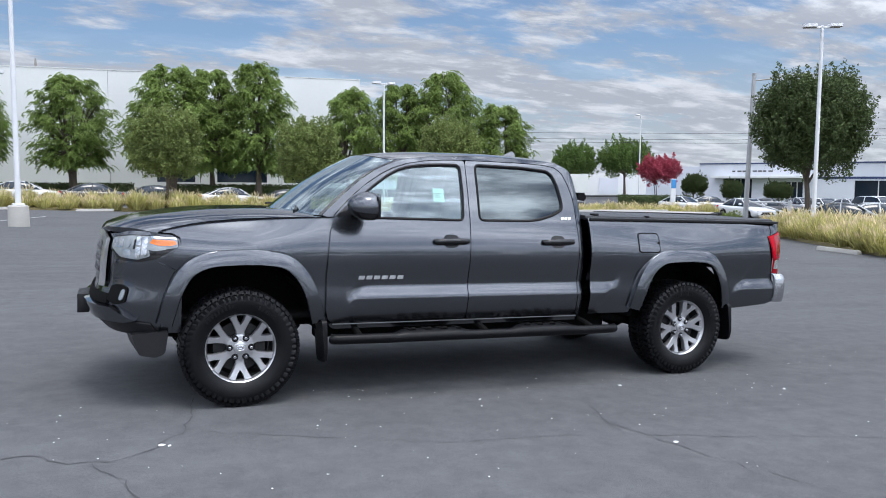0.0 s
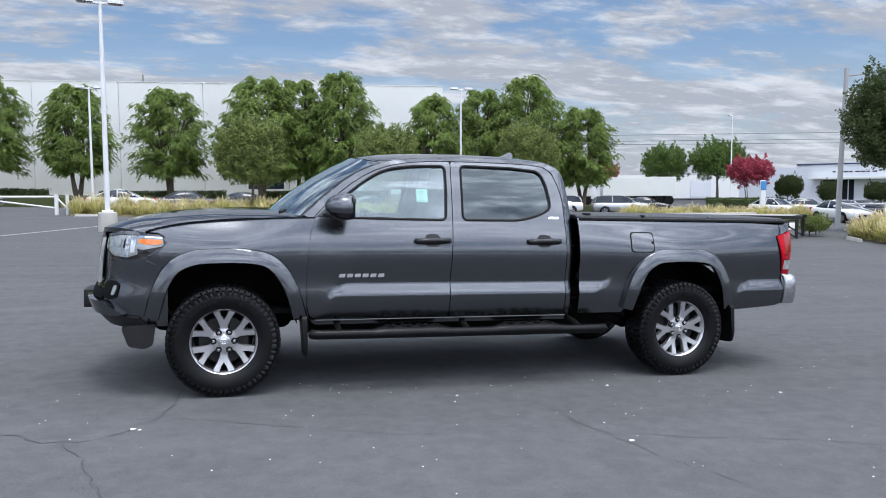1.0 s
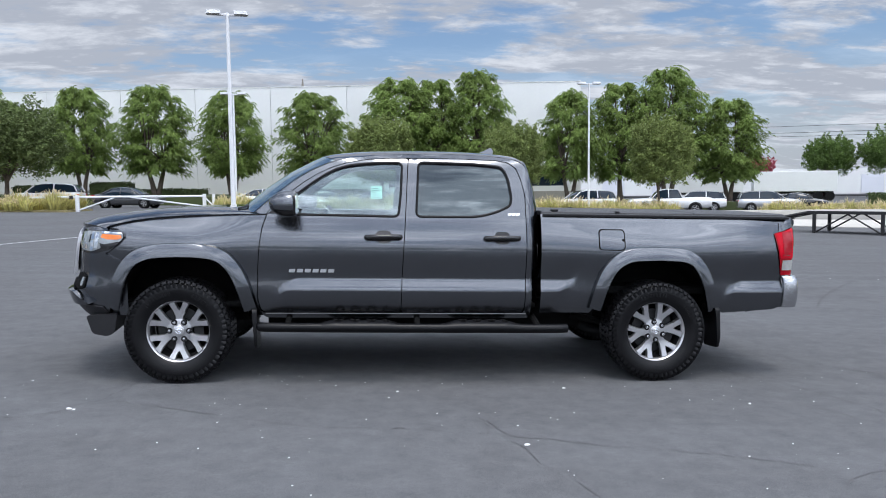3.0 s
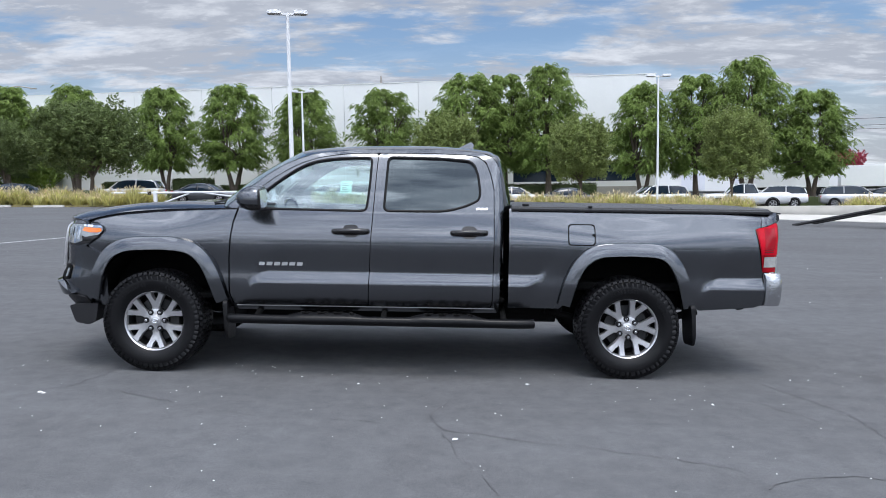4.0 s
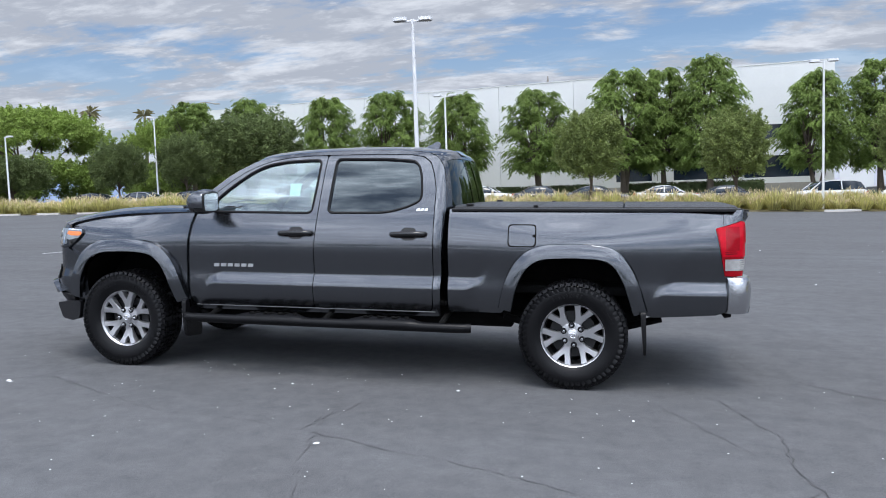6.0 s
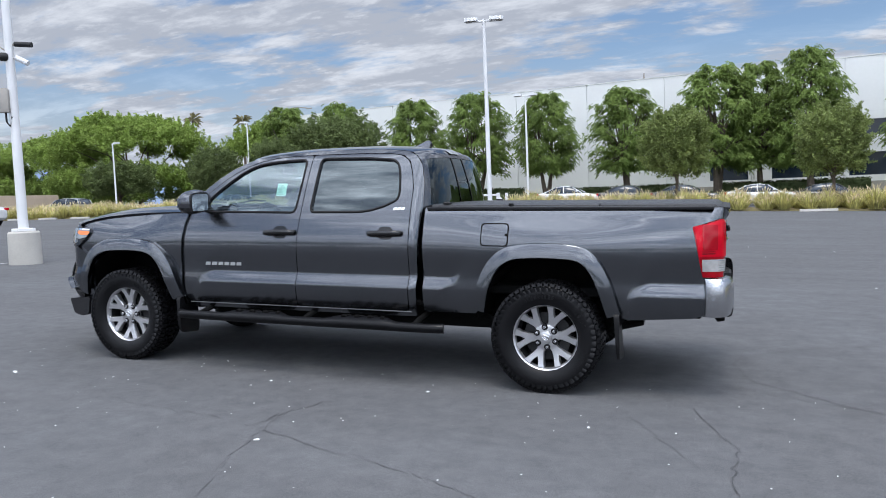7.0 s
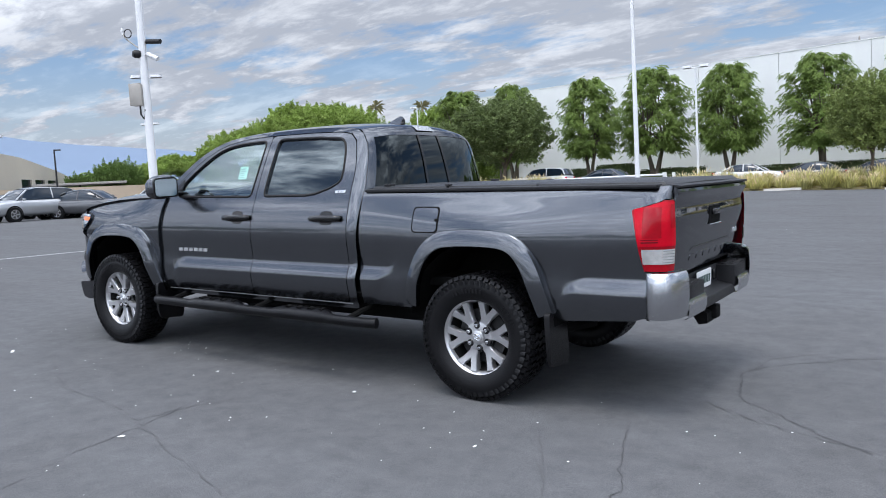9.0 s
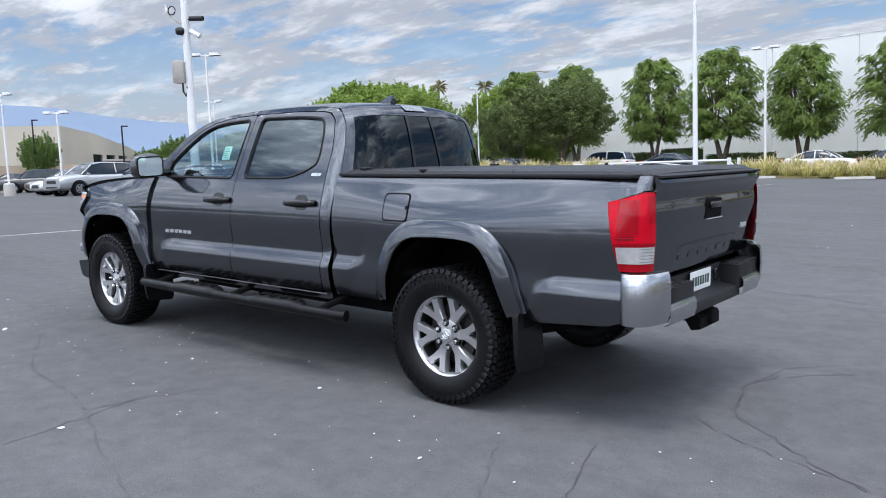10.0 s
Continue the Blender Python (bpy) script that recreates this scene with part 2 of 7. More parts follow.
def resample(poly, step):
    out = []
    for i, a in enumerate(poly):
        a, b = Vector(a[:2]), Vector(poly[(i + 1) % len(poly)][:2])
        n = max(1, int((b - a).length / step + 0.5))
        out += [a.lerp(b, k / n) for k in range(n)]
    clean = []
    for q in out:
        if not clean or (q - clean[-1]).length > 1e-4:
            clean.append(q)
    if (clean[0] - clean[-1]).length < 1e-4:
        clean.pop()
    return clean


def panel(outline, surface, step=0.035, holes=(), depth=0.02, flip=False, rows=()):
    """A sheet over a 2D outline laid on surface(u, v) -> 3D, its rim turned in by depth along inward(u, v)."""
    from mathutils.geometry import delaunay_2d_cdt
    loops = [resample(outline, step)] + [resample(h, step) for h in holes]
    pts, edges = [], []
    for lp in loops:
        s = len(pts)
        pts += lp
        edges += [(s + i, s + (i + 1) % len(lp)) for i in range(len(lp))]
    xs, ys = [p[0] for p in loops[0]], [p[1] for p in loops[0]]
    bx = np.array([(p[0], p[1]) for p in pts])
    vs = list(np.arange(min(ys) + step / 2, max(ys), step)) if not rows else [r for r in rows if min(ys) < r < max(ys)]
    for v in vs:
        for u in np.arange(min(xs) + step / 2, max(xs), step):
            if np.min((bx[:, 0] - u) ** 2 + (bx[:, 1] - v) ** 2) < (0.45 * step) ** 2:
                continue
            if inside((u, v), loops[0]) and not any(inside((u, v), h) for h in loops[1:]):
                pts.append(Vector((u, v)))
    ov, _, of, *_ = delaunay_2d_cdt(pts, edges, [], 0, 1e-5)
    bm = bmesh.new()
    verts = [bm.verts.new(surface(p[0], p[1])) for p in ov]
    for f in of:
        c = sum((ov[i] for i in f), Vector((0, 0))) / len(f)
        if inside(c, loops[0]) and not any(inside(c, h) for h in loops[1:]):
            try:
                bm.faces.new([verts[i] for i in (reversed(f) if flip else f)])
            except ValueError:
                pass
    bmesh.ops.delete(bm, geom=[v for v in bm.verts if not v.link_faces], context="VERTS")
    if depth:
        bm.normal_update()
        border = [e for e in bm.edges if e.is_boundary]
        away = {v: v.normal.copy() for e in border for v in e.verts}
        got = bmesh.ops.extrude_edge_only(bm, edges=border)
        moved = [v for v in got["geom"] if isinstance(v, bmesh.types.BMVert)]
        base = {tuple(round(c, 6) for c in v.co): n for v, n in away.items()}
        for v in moved:
            v.co -= base.get(tuple(round(c, 6) for c in v.co), Vector((0, 0, 0))) * depth
    return bm


def sheet(fn, us, vs, flip=False):
    """A grid over fn(u, v)."""
    verts = [fn(u, v) for v in vs for u in us]
    n = len(us)
    faces = []
    for j in range(len(vs) - 1):
        for i in range(n - 1):
            f = (j * n + i, j * n + i + 1, (j + 1) * n + i + 1, (j + 1) * n + i)
            faces.append(f[::-1] if flip else f)
    return raw(verts, faces)


def block(bm, lo, hi, bevel=0.0, seg=2, m=None):
    """A bevelled box added to bm."""
    lo, hi = Vector(lo), Vector(hi)
    t = Matrix.Translation((lo + hi) / 2) @ Matrix.Diagonal((*(hi - lo), 1))
    tmp = bmesh.new()
    bmesh.ops.create_cube(tmp, size=1, matrix=t)
    if bevel:
        bmesh.ops.bevel(tmp, geom=tmp.edges[:], offset=bevel, segments=seg, affect="EDGES", profile=0.5)
    join(bm, tmp, m)
    return bm


def join(bm, tmp, m=None):
    if m is not None:
        bmesh.ops.transform(tmp, matrix=m, verts=tmp.verts[:])
    me = bpy.data.meshes.new("tmp")
    tmp.to_mesh(me)
    tmp.free()
    bm.from_mesh(me)
    bpy.data.meshes.remove(me)


def box(lo, hi, bevel=0.0, seg=2, m=None):
    return block(bmesh.new(), lo, hi, bevel, seg, m)


def lathe(profile, n=32, axis="y", m=None):
    """A turned body: profile of (radius, along)."""
    verts, faces = [], []
    k = len(profile)
    for i in range(n):
        a = 2 * math.pi * i / n
        for r, h in profile:
            c, s = r * math.cos(a), r * math.sin(a)
            verts.append({"y": (c, h, s), "z": (c, s, h), "x": (h, c, s)}[axis])
    for i in range(n):
        for j in range(k - 1):
            a, b = i * k + j, ((i + 1) % n) * k + j
            faces.append((a, a + 1, b + 1, b))
    bm = raw(verts, faces)
    bmesh.ops.remove_doubles(bm, verts=bm.verts[:], dist=1e-5)
    bmesh.ops.recalc_face_normals(bm, faces=bm.faces[:])
    if m is not None:
        bmesh.ops.transform(bm, matrix=m, verts=bm.verts[:])
    return bm


def tube(path, radius, n=8, caps=True):
    """A pipe along a path; radius: a number or one for each point."""
    path = [Vector(p) for p in path]
    rs = radius if isinstance(radius, (list, tuple)) else [radius] * len(path)
    verts, faces = [], []
    ref = Vector((0, 0, 1))
    for i, p in enumerate(path):
        d = (path[min(i + 1, len(path) - 1)] - path[max(i - 1, 0)]).normalized()
        up = ref if abs(d.dot(ref)) < 0.95 else Vector((1, 0, 0))
        a = d.cross(up).normalized()
        b = a.cross(d)
        for k in range(n):
            t = 2 * math.pi * k / n
            verts.append(p + (a * math.cos(t) + b * math.sin(t)) * rs[i])
    for i in range(len(path) - 1):
        for k in range(n):
            faces.append((i * n + k, i * n + (k + 1) % n, (i + 1) * n + (k + 1) % n, (i + 1) * n + k))
    if caps:
        faces += [tuple(range(n))[::-1], tuple(range((len(path) - 1) * n, len(path) * n))]
    bm = raw(verts, faces)
    bmesh.ops.recalc_face_normals(bm, faces=bm.faces[:])
    return bm


def extrude(outline, fn0, fn1):
    """A solid between two layings of a closed 2D outline."""
    n = len(outline)
    verts = [fn0(*p) for p in outline] + [fn1(*p) for p in outline]
    faces = [tuple(range(n)), tuple(range(2 * n - 1, n - 1, -1))]
    faces += [(i, i + n, (i + 1) % n + n, (i + 1) % n) for i in range(n)]
    bm = raw(verts, faces)
    bmesh.ops.recalc_face_normals(bm, faces=bm.faces[:])
    return bm


# ---- ground ----
def ground_z(x, y):
    """The lot falls towards +x and is all but level across."""
    return 0.004 - 0.0285 * 26 * math.tanh(x / 26) - 0.0122 * max(min(y, 0), -40) - 0.003 * max(min(y, 60), 0)


def asphalt_material():
    """Old sealed asphalt: grain, worn patches, pale scuffs and faint tyre tracks."""
    m = material("asphalt", (0.121, 0.124, 0.130), 0.95, 0, 0.22, 0.35, 3.0, 0.0, spec=0.02, tint=(0.100, 0.100, 0.103))
    nt = m.node_tree
    b = nt.nodes["Principled BSDF"]
    add = nt.nodes.new
    co = add("ShaderNodeTexCoord")
    grain = add("ShaderNodeTexNoise")
    grain.inputs["Scale"].default_value, grain.inputs["Detail"].default_value = 160, 2
    nt.links.new(co.outputs["Object"], grain.inputs["Vector"])
    mott = add("ShaderNodeTexNoise")
    mott.inputs["Scale"].default_value, mott.inputs["Detail"].default_value, mott.inputs["Roughness"].default_value = 7, 6, 0.7
    nt.links.new(co.outputs["Object"], mott.inputs["Vector"])
    streak = add("ShaderNodeMapping")
    streak.inputs["Scale"].default_value = (0.25, 2.6, 1)
    streak.inputs["Rotation"].default_value = (0, 0, 0.35)
    nt.links.new(co.outputs["Object"], streak.inputs[0])
    sn = add("ShaderNodeTexNoise")
    sn.inputs["Scale"].default_value, sn.inputs["Detail"].default_value = 1.0, 4
    nt.links.new(streak.outputs[0], sn.inputs["Vector"])
    total = None
    for src, lo, hi in ((grain, 0.82, 1.18), (mott, 0.86, 1.12), (sn, 0.94, 1.05)):
        r = add("ShaderNodeMapRange")
        r.inputs["From Min"].default_value, r.inputs["From Max"].default_value = 0.3, 0.7
        r.inputs["To Min"].default_value, r.inputs["To Max"].default_value = lo, hi
        nt.links.new(src.outputs["Fac"], r.inputs["Value"])
        if total is None:
            total = r.outputs[0]
        else:
            k = add("ShaderNodeMath")
            k.operation = "MULTIPLY"
            nt.links.new(total, k.inputs[0])
            nt.links.new(r.outputs[0], k.inputs[1])
            total = k.outputs[0]
    hsv = add("ShaderNodeHueSaturation")
    link_in = b.inputs["Base Color"].links[0].from_socket
    nt.links.new(link_in, hsv.inputs["Color"])
    nt.links.new(total, hsv.inputs["Value"])
    nt.links.new(hsv.outputs[0], b.inputs["Base Color"])
    bp = add("ShaderNodeBump")
    bp.inputs["Strength"].default_value, bp.inputs["Distance"].default_value = 0.5, 0.006
    nt.links.new(grain.outputs["Fac"], bp.inputs["Height"])
    nt.links.new(bp.outputs[0], b.inputs["Normal"])
    return m


M["asphalt"] = asphalt_material()
M["concrete"] = material("pale_concrete", (0.50, 0.48, 0.44), 0.9, 0, 0.25, 1.5, 30, 0.3, 60)
M["soil"] = material("mulch_and_dry_grass", (0.30, 0.25, 0.12), 0.95, 0, 0.45, 1.2, 20, 0.5, 30)
M["lawn"] = material("lawn", (0.07, 0.09, 0.03), 0.95, 0, 0.4, 0.6, 25, 0.5, 40)
M["white_paint"] = material("white_painted_steel", (0.74, 0.75, 0.76), 0.45, 0, 0.12, 3, 40)
M["line_paint"] = material("worn_line_paint", (0.50, 0.50, 0.50), 0.85, 0, 0.5, 5, 60)
M["wall_white"] = material("white_tilt_up_concrete", (0.74, 0.75, 0.74), 0.85, 0, 0.10, 0.25, 4, 0.1, 30, per_object=0.03)
M["wall_grey"] = material("grey_wall", (0.66, 0.68, 0.73), 0.8, 0, 0.12, 0.3, 6)
M["beige"] = material("beige_wall", (0.56, 0.51, 0.42), 0.9, 0, 0.15, 0.3, 6)
M["brick_wall"] = material("tan_block_wall", (0.58, 0.46, 0.34), 0.9, 0, 0.2, 0.8, 10)
M["window_dark"] = material("dark_blue_glass", (0.012, 0.022, 0.035), 0.10, 0, 0.3, 0.4, 3, spec=0.5)
M["bark"] = material("bark", (0.14, 0.11, 0.085), 0.95, 0, 0.4, 4, 40, 0.6, 40)
M["leaf_bright"] = material("feathery_green_leaves", (0.25, 0.35, 0.09), 0.55, 0, 0.5, 0.5, 3, island=0.35, spec=0.22, through_light=0.3)
M["leaf_olive"] = material("olive_green_leaves", (0.25, 0.31, 0.10), 0.55, 0, 0.35, 0.6, 5, island=0.4, spec=0.22, through_light=0.3)
M["leaf_dark"] = material("deep_green_leaves", (0.11, 0.15, 0.058), 0.5, 0, 0.35, 0.6, 5, island=0.35, spec=0.22, through_light=0.3)
M["leaf_pink"] = material("crimson_blossom", (0.55, 0.10, 0.15), 0.7, 0, 0.4, 0.8, 5, island=0.4, spec=0.22, through_light=0.3)
M["leaf_hedge"] = material("clipped_hedge_leaves", (0.075, 0.105, 0.035), 0.6, 0, 0.35, 0.8, 5, island=0.35, spec=0.22, through_light=0.3)
M["leaf_far"] = material("far_green_leaves", (0.31, 0.42, 0.10), 0.7, 0, 0.4, 0.3, 3, island=0.35, spec=0.22, through_light=0.3)
M["leaf_round"] = material("dense_green_leaves", (0.165, 0.215, 0.078), 0.55, 0, 0.35, 0.6, 5, island=0.4, spec=0.22, through_light=0.3)
M["leaf_mid"] = material("full_green_leaves", (0.16, 0.25, 0.065), 0.6, 0, 0.4, 0.4, 3, island=0.35, spec=0.22, through_light=0.3)
M["grass"] = material("green_gold_grass_blades", (0.62, 0.58, 0.22), 0.7, 0, 0.4, 0.5, 4, island=0.4, through_light=0.4)
M["plume"] = material("dry_tan_plumes", (0.78, 0.65, 0.40), 0.85, 0, 0.3, 0.5, 4, island=0.3, through_light=0.4)
M["black_steel"] = material("black_steel", (0.02, 0.02, 0.021), 0.5, 0.3, 0.3, 4, 40)
M["grey_box"] = material("grey_enamel_box", (0.36, 0.34, 0.31), 0.6, 0, 0.2, 6, 40)
# distance haze is put into the blue colour and a faint glow
M["mountain"] = material("haze_painted_mountain", (0.17, 0.22, 0.30), 1.0, 0, 0.10, 0.002, 0.02, spec=0.0, emit=0.16)
M["blue_sign"] = material("blue_sign", (0.05, 0.25, 0.55), 0.4, 0, 0.1, 4, 20)


def make_ground():
    xs = sorted(set([round(v, 2) for v in np.concatenate([np.arange(-40, 40.1, 1.6), np.linspace(-400, -40, 16), np.linspace(40, 400, 16), [-3000, -1200, 1200, 3000]])]))
    ys = sorted(set([round(v, 2) for v in np.concatenate([np.arange(-20, 62.1, 2), np.linspace(-300, -20, 12), np.linspace(62, 400, 14), [-3000, -1000, 1000, 3000]])]))
    bm = sheet(lambda x, y: Vector((x, y, ground_z(x, y))), xs, ys)
    g = part("ground", bm, M["asphalt"])
    tagged(g, "dark grey sealed asphalt of a car park with hairline cracks", "ground", kind="structure")


def strip_patch(name, corners, lift, mat, label, category, n=24):
    """A raised bed that follows the ground, with a kerb face."""
    a, b, c, d = [Vector(p) for p in corners]

    def f(u, v):
        p = a.lerp(b, u).lerp(d.lerp(c, u), v)
        return Vector((p[0], p[1], ground_z(p[0], p[1]) + lift))
    us, vs = np.linspace(0, 1, n), np.linspace(0, 1, 5)
    bm = sheet(f, us, vs)
    rim = [e for e in bm.edges if e.is_boundary]
    got = bmesh.ops.extrude_edge_only(bm, edges=rim)
    for v in got["geom"]:
        if isinstance(v, bmesh.types.BMVert):
            v.co.z -= lift + 0.12
    return tagged(part(name, bm, mat), label, category, kind="structure")


def leaf_mesh(name, centres, size, droop=0.0, flat=0.0, aspect=2.2, seed=0, ways=None, lift=0.0):
    """Many small pointed leaves, one island each, turned every way."""
    rng = np.random.default_rng(seed)
    n = len(centres)
    d = rng.normal(size=(n, 3))
    d[:, 2] = d[:, 2] * (1 - flat) - droop
    if ways is not None:
        d = ways + d * 0.30
    d /= np.linalg.norm(d, axis=1)[:, None]
    e = np.cross(d, rng.normal(size=(n, 3)) + np.array([0, 0, lift]))
    e /= np.linalg.norm(e, axis=1)[:, None] + 1e-9
    s = size * rng.uniform(0.6, 1.3, n)[:, None]
    fold = np.cross(d, e) * s * 0.12
    v = np.stack([centres - d * s * 0.5, centres + e * s * 0.5 / aspect + fold, centres + d * s * 0.5, centres - e * s * 0.5 / aspect + fold], 1).reshape(-1, 3)
    me = bpy.data.meshes.new(name)
    f = np.arange(4 * n).reshape(-1, 4)
    tri = np.concatenate([f[:, [0, 1, 2]], f[:, [0, 2, 3]]])
    me.from_pydata(v.tolist(), [], tri.tolist())
    return me


def bough_points(height, width, bottom, seed, boughs=122, fronds=42, leaflets=15):
    """Drooping boughs in tiers: feathery fronds hang along each one, leaflets in pairs along each frond."""
    rng = np.random.default_rng(seed)
    pts, ways, paths = [], [], []
    for i in range(boughs):
        h = (i + 0.5) / boughs
        a = i * 2.39996 + rng.normal(scale=0.35)
        prof = (0.80 + 0.28 * math.sin(math.pi * min(1.0, h * 1.1))) * math.sqrt(max(0.10, 1 - max(0.0, (h - 0.60) / 0.44) ** 2.4))
        reach = width / 2 * prof * rng.uniform(0.62, 1.12)
        tip_z = bottom + (height - bottom) * (0.06 + 0.92 * h) - 0.12 * reach
        root_z = max(bottom * 0.9, tip_z - 0.5 * reach - 0.4)
        out = np.array([math.cos(a), math.sin(a), 0.0])
        p0 = out * 0.15 * reach + np.array([0, 0, root_z])
        p2 = out * reach * 0.82 + np.array([0, 0, tip_z])
        p1 = (p0 + p2) / 2 + np.array([0, 0, 0.30 * reach + 0.35])
        paths.append((p0, p1, p2))
        t = rng.uniform(0.30, 1.0, fronds) ** 0.8
        base = (1 - t)[:, None] ** 2 * p0 + 2 * (t * (1 - t))[:, None] * p1 + t[:, None] ** 2 * p2
        base += rng.normal(size=(fronds, 3)) * np.array([0.20, 0.20, 0.13]) * (0.6 + 0.2 * reach)
        fa = a + rng.normal(scale=0.95, size=fronds)
        length = rng.uniform(0.32, 0.72, fronds)
        fd = np.stack([np.cos(fa), np.sin(fa), rng.uniform(-0.15, 0.45, fronds)], 1)
        sd = np.stack([-np.sin(fa), np.cos(fa), np.zeros(fronds)], 1)
        for k in range(leaflets):
            u = (k // 2 + 1) / (leaflets // 2 + 1)
            sgn = 1 if k % 2 else -1
            spot = base + fd * (length * u)[:, None] - np.array([0, 0, 1.0]) * (0.75 * length * u * u)[:, None]
            wid = 0.10 * (1.15 - 0.7 * u)
            w = fd * 0.7 + sd * sgn - np.array([0, 0, 0.35 + 0.9 * u])
            w /= np.linalg.norm(w, axis=1)[:, None]
            pts.append(spot + w * wid)
            ways.append(w)
    return np.concatenate(pts), np.concatenate(ways), paths


def shoot_points(lobes, shoots, per, length, seed, lower=-0.75, inner=0.35, upright=0.75):
    """Short leafy shoots that stand out of rounded masses, and leaves deeper in behind them."""
    rng = np.random.default_rng(seed)
    pts = []
    for x, y, z, r, rz, share in lobes:
        k = max(6, int(shoots * share))
        d = rng.normal(size=(k * 3, 3))
        d /= np.linalg.norm(d, axis=1)[:, None]
        d = d[d[:, 2] > lower][:k]
        k = len(d)
        root = np.array([x, y, z]) + d * np.array([r, r, rz]) * rng.uniform(0.55, 0.95, k)[:, None]
        way = d * 0.7 + np.array([0, 0, upright]) + rng.normal(scale=0.25, size=(k, 3))
        way /= np.linalg.norm(way, axis=1)[:, None]
        ln = length * rng.uniform(0.5, 1.25, k)
        u = rng.random((k, per))
        q = root[:, None, :] + way[:, None, :] * (ln[:, None] * u)[:, :, None]
        q += rng.normal(size=q.shape) * (0.20 * length * (1.15 - 0.8 * u))[:, :, None]
        pts.append(q.reshape(-1, 3))
        n = int(k * per * inner)
        d = rng.normal(size=(n, 3))
        d /= np.linalg.norm(d, axis=1)[:, None]
        pts.append(np.array([x, y, z]) + d * np.array([r, r, rz]) * (0.25 + 0.55 * rng.random(n))[:, None])
    return np.concatenate(pts)


def make_tree(name, label, mat, height, width, bottom, style, seed, leaf=0.24, shoots=500, trunk_r=0.16, stems=1, per=48):
    """A tree with its foot at the origin: tapered stems, limbs, and a crown of many leaves.
    vase: tiers of drooping feathery boughs; oval, egg, round: one mass of leafy shoots; broad: many domed masses."""
    rng = random.Random(seed)
    tree = new(name)
    tagged(tree, label, "tree")
    mid, half = (height + bottom) / 2, (height - bottom) / 2
    ends = []
    if style == "vase":
        pts, ways, paths = bough_points(height, width, bottom, seed)
        me = leaf_mesh("crown", pts, leaf, 0, 0, 2.5, seed, ways, 2.2)
        ends = [tuple(p[2]) for p in paths[::4]]
    else:
        lobes = []
        if style == "broad":
            for i in range(34):
                a, t = i * 2.39996, math.sqrt((i + 0.5) / 34)
                top = math.sqrt(max(0.05, 1 - (0.93 * t) ** 2))
                r = width * rng.uniform(0.085, 0.14)
                lobes.append((0.46 * width * t * math.cos(a), 0.46 * width * t * math.sin(a), bottom + (height - bottom) * (0.30 + 0.58 * top * rng.uniform(0.86, 1.05)), r, r * 0.62, 1 / 34))
            for i in range(28):
                a = i * 0.2244 + rng.uniform(-0.1, 0.1)
                r = width * rng.uniform(0.09, 0.12)
                lobes.append((0.42 * width * math.cos(a), 0.42 * width * math.sin(a), bottom * 0.6 + (height - bottom) * rng.uniform(0.02, 0.34), r, r * 0.8, 1 / 40))
        else:
            # a main mass, and smaller ones round it that break its outline
            taper = {"oval": (0.88, 0.08), "egg": (0.86, 0.04), "round": (0.92, 0.0)}[style]
            lobes.append((0, 0, mid - half * taper[1], width / 2 * taper[0], half * 0.88, 0.62))
            for i in range(22):
                a, zz = i * 2.39996, -0.8 + 1.55 * (i + 0.5) / 22
                prof = math.sqrt(max(0.05, 1 - abs(zz) ** (1.5 if style == "egg" and zz < 0 else 2.2)))
                rr = width / 2 * prof * rng.uniform(0.55, 0.72)
                r = width * rng.uniform(0.11, 0.17)
                lobes.append((rr * math.cos(a), rr * math.sin(a), mid + zz * half * 0.82, r, r * 1.1, 0.020))
        pts = shoot_points(lobes, shoots, per, 0.085 * height if style != "broad" else 0.9, seed, -0.35 if style == "broad" else -0.8, 0.3)
        me = leaf_mesh("crown", pts, leaf, 0.15, 0.3, 1.6, seed, None, 1.0)
        ends = [lb[:3] for lb in rng.sample(lobes, min(len(lobes), 10))]
    link("crown", me, mat, tree)
    for k in range(stems):
        a = rng.random() * 6.28 + k * 2.2
        lean = 0.11 * width if stems > 1 else 0.15
        fork = Vector((lean * math.cos(a), lean * math.sin(a), bottom + 0.16 * (height - bottom)))
        base = Vector((0.16 * math.cos(a), 0.16 * math.sin(a), -0.15)) if stems > 1 else Vector((0, 0, -0.15))
        tr = trunk_r / (1.2 if stems > 1 else 1)
        path = [base, base.lerp(fork, 0.4) + Vector((rng.uniform(-0.08, 0.08), rng.uniform(-0.08, 0.08), 0)), fork, fork.lerp(Vector((fork[0] * 1.3, fork[1] * 1.3, height * 0.85)), 0.6)]
        bm = tube([tuple(p) for p in smooth(path, 4)], list(np.linspace(tr * 1.3, tr * 0.35, 13)), 8)
        for tip in ends[k::stems]:
            tip = Vector(tip)
            start = base.lerp(fork, rng.uniform(0.7, 1.1))
            midp = start.lerp(tip, 0.5) + Vector((0, 0, 0.12 * (tip - start).length))
            join(bm, tube([tuple(p) for p in smooth([start, midp, tip], 3)], list(np.linspace(tr * 0.5, tr * 0.08, 7)), 6))
        part("trunk", bm, M["bark"], tree)
    return tree


def plant(tree, spots, group):
    """Sets a tree at the first spot (x, y, z, turn, width scale, height scale) and copies at the others."""
    first = True
    for x, y, z, turn, sx, sz in spots:
        m = Matrix.Translation((x, y, z)) @ Matrix.Rotation(radians(turn), 4, "Z")
        ob = tree
        if first:
            first = False
        else:
            ob = copy_thing(tree, m)
        ob.matrix_basis = m @ Matrix.Diagonal((sx, sx, sz, 1))
        ob["group"] = group


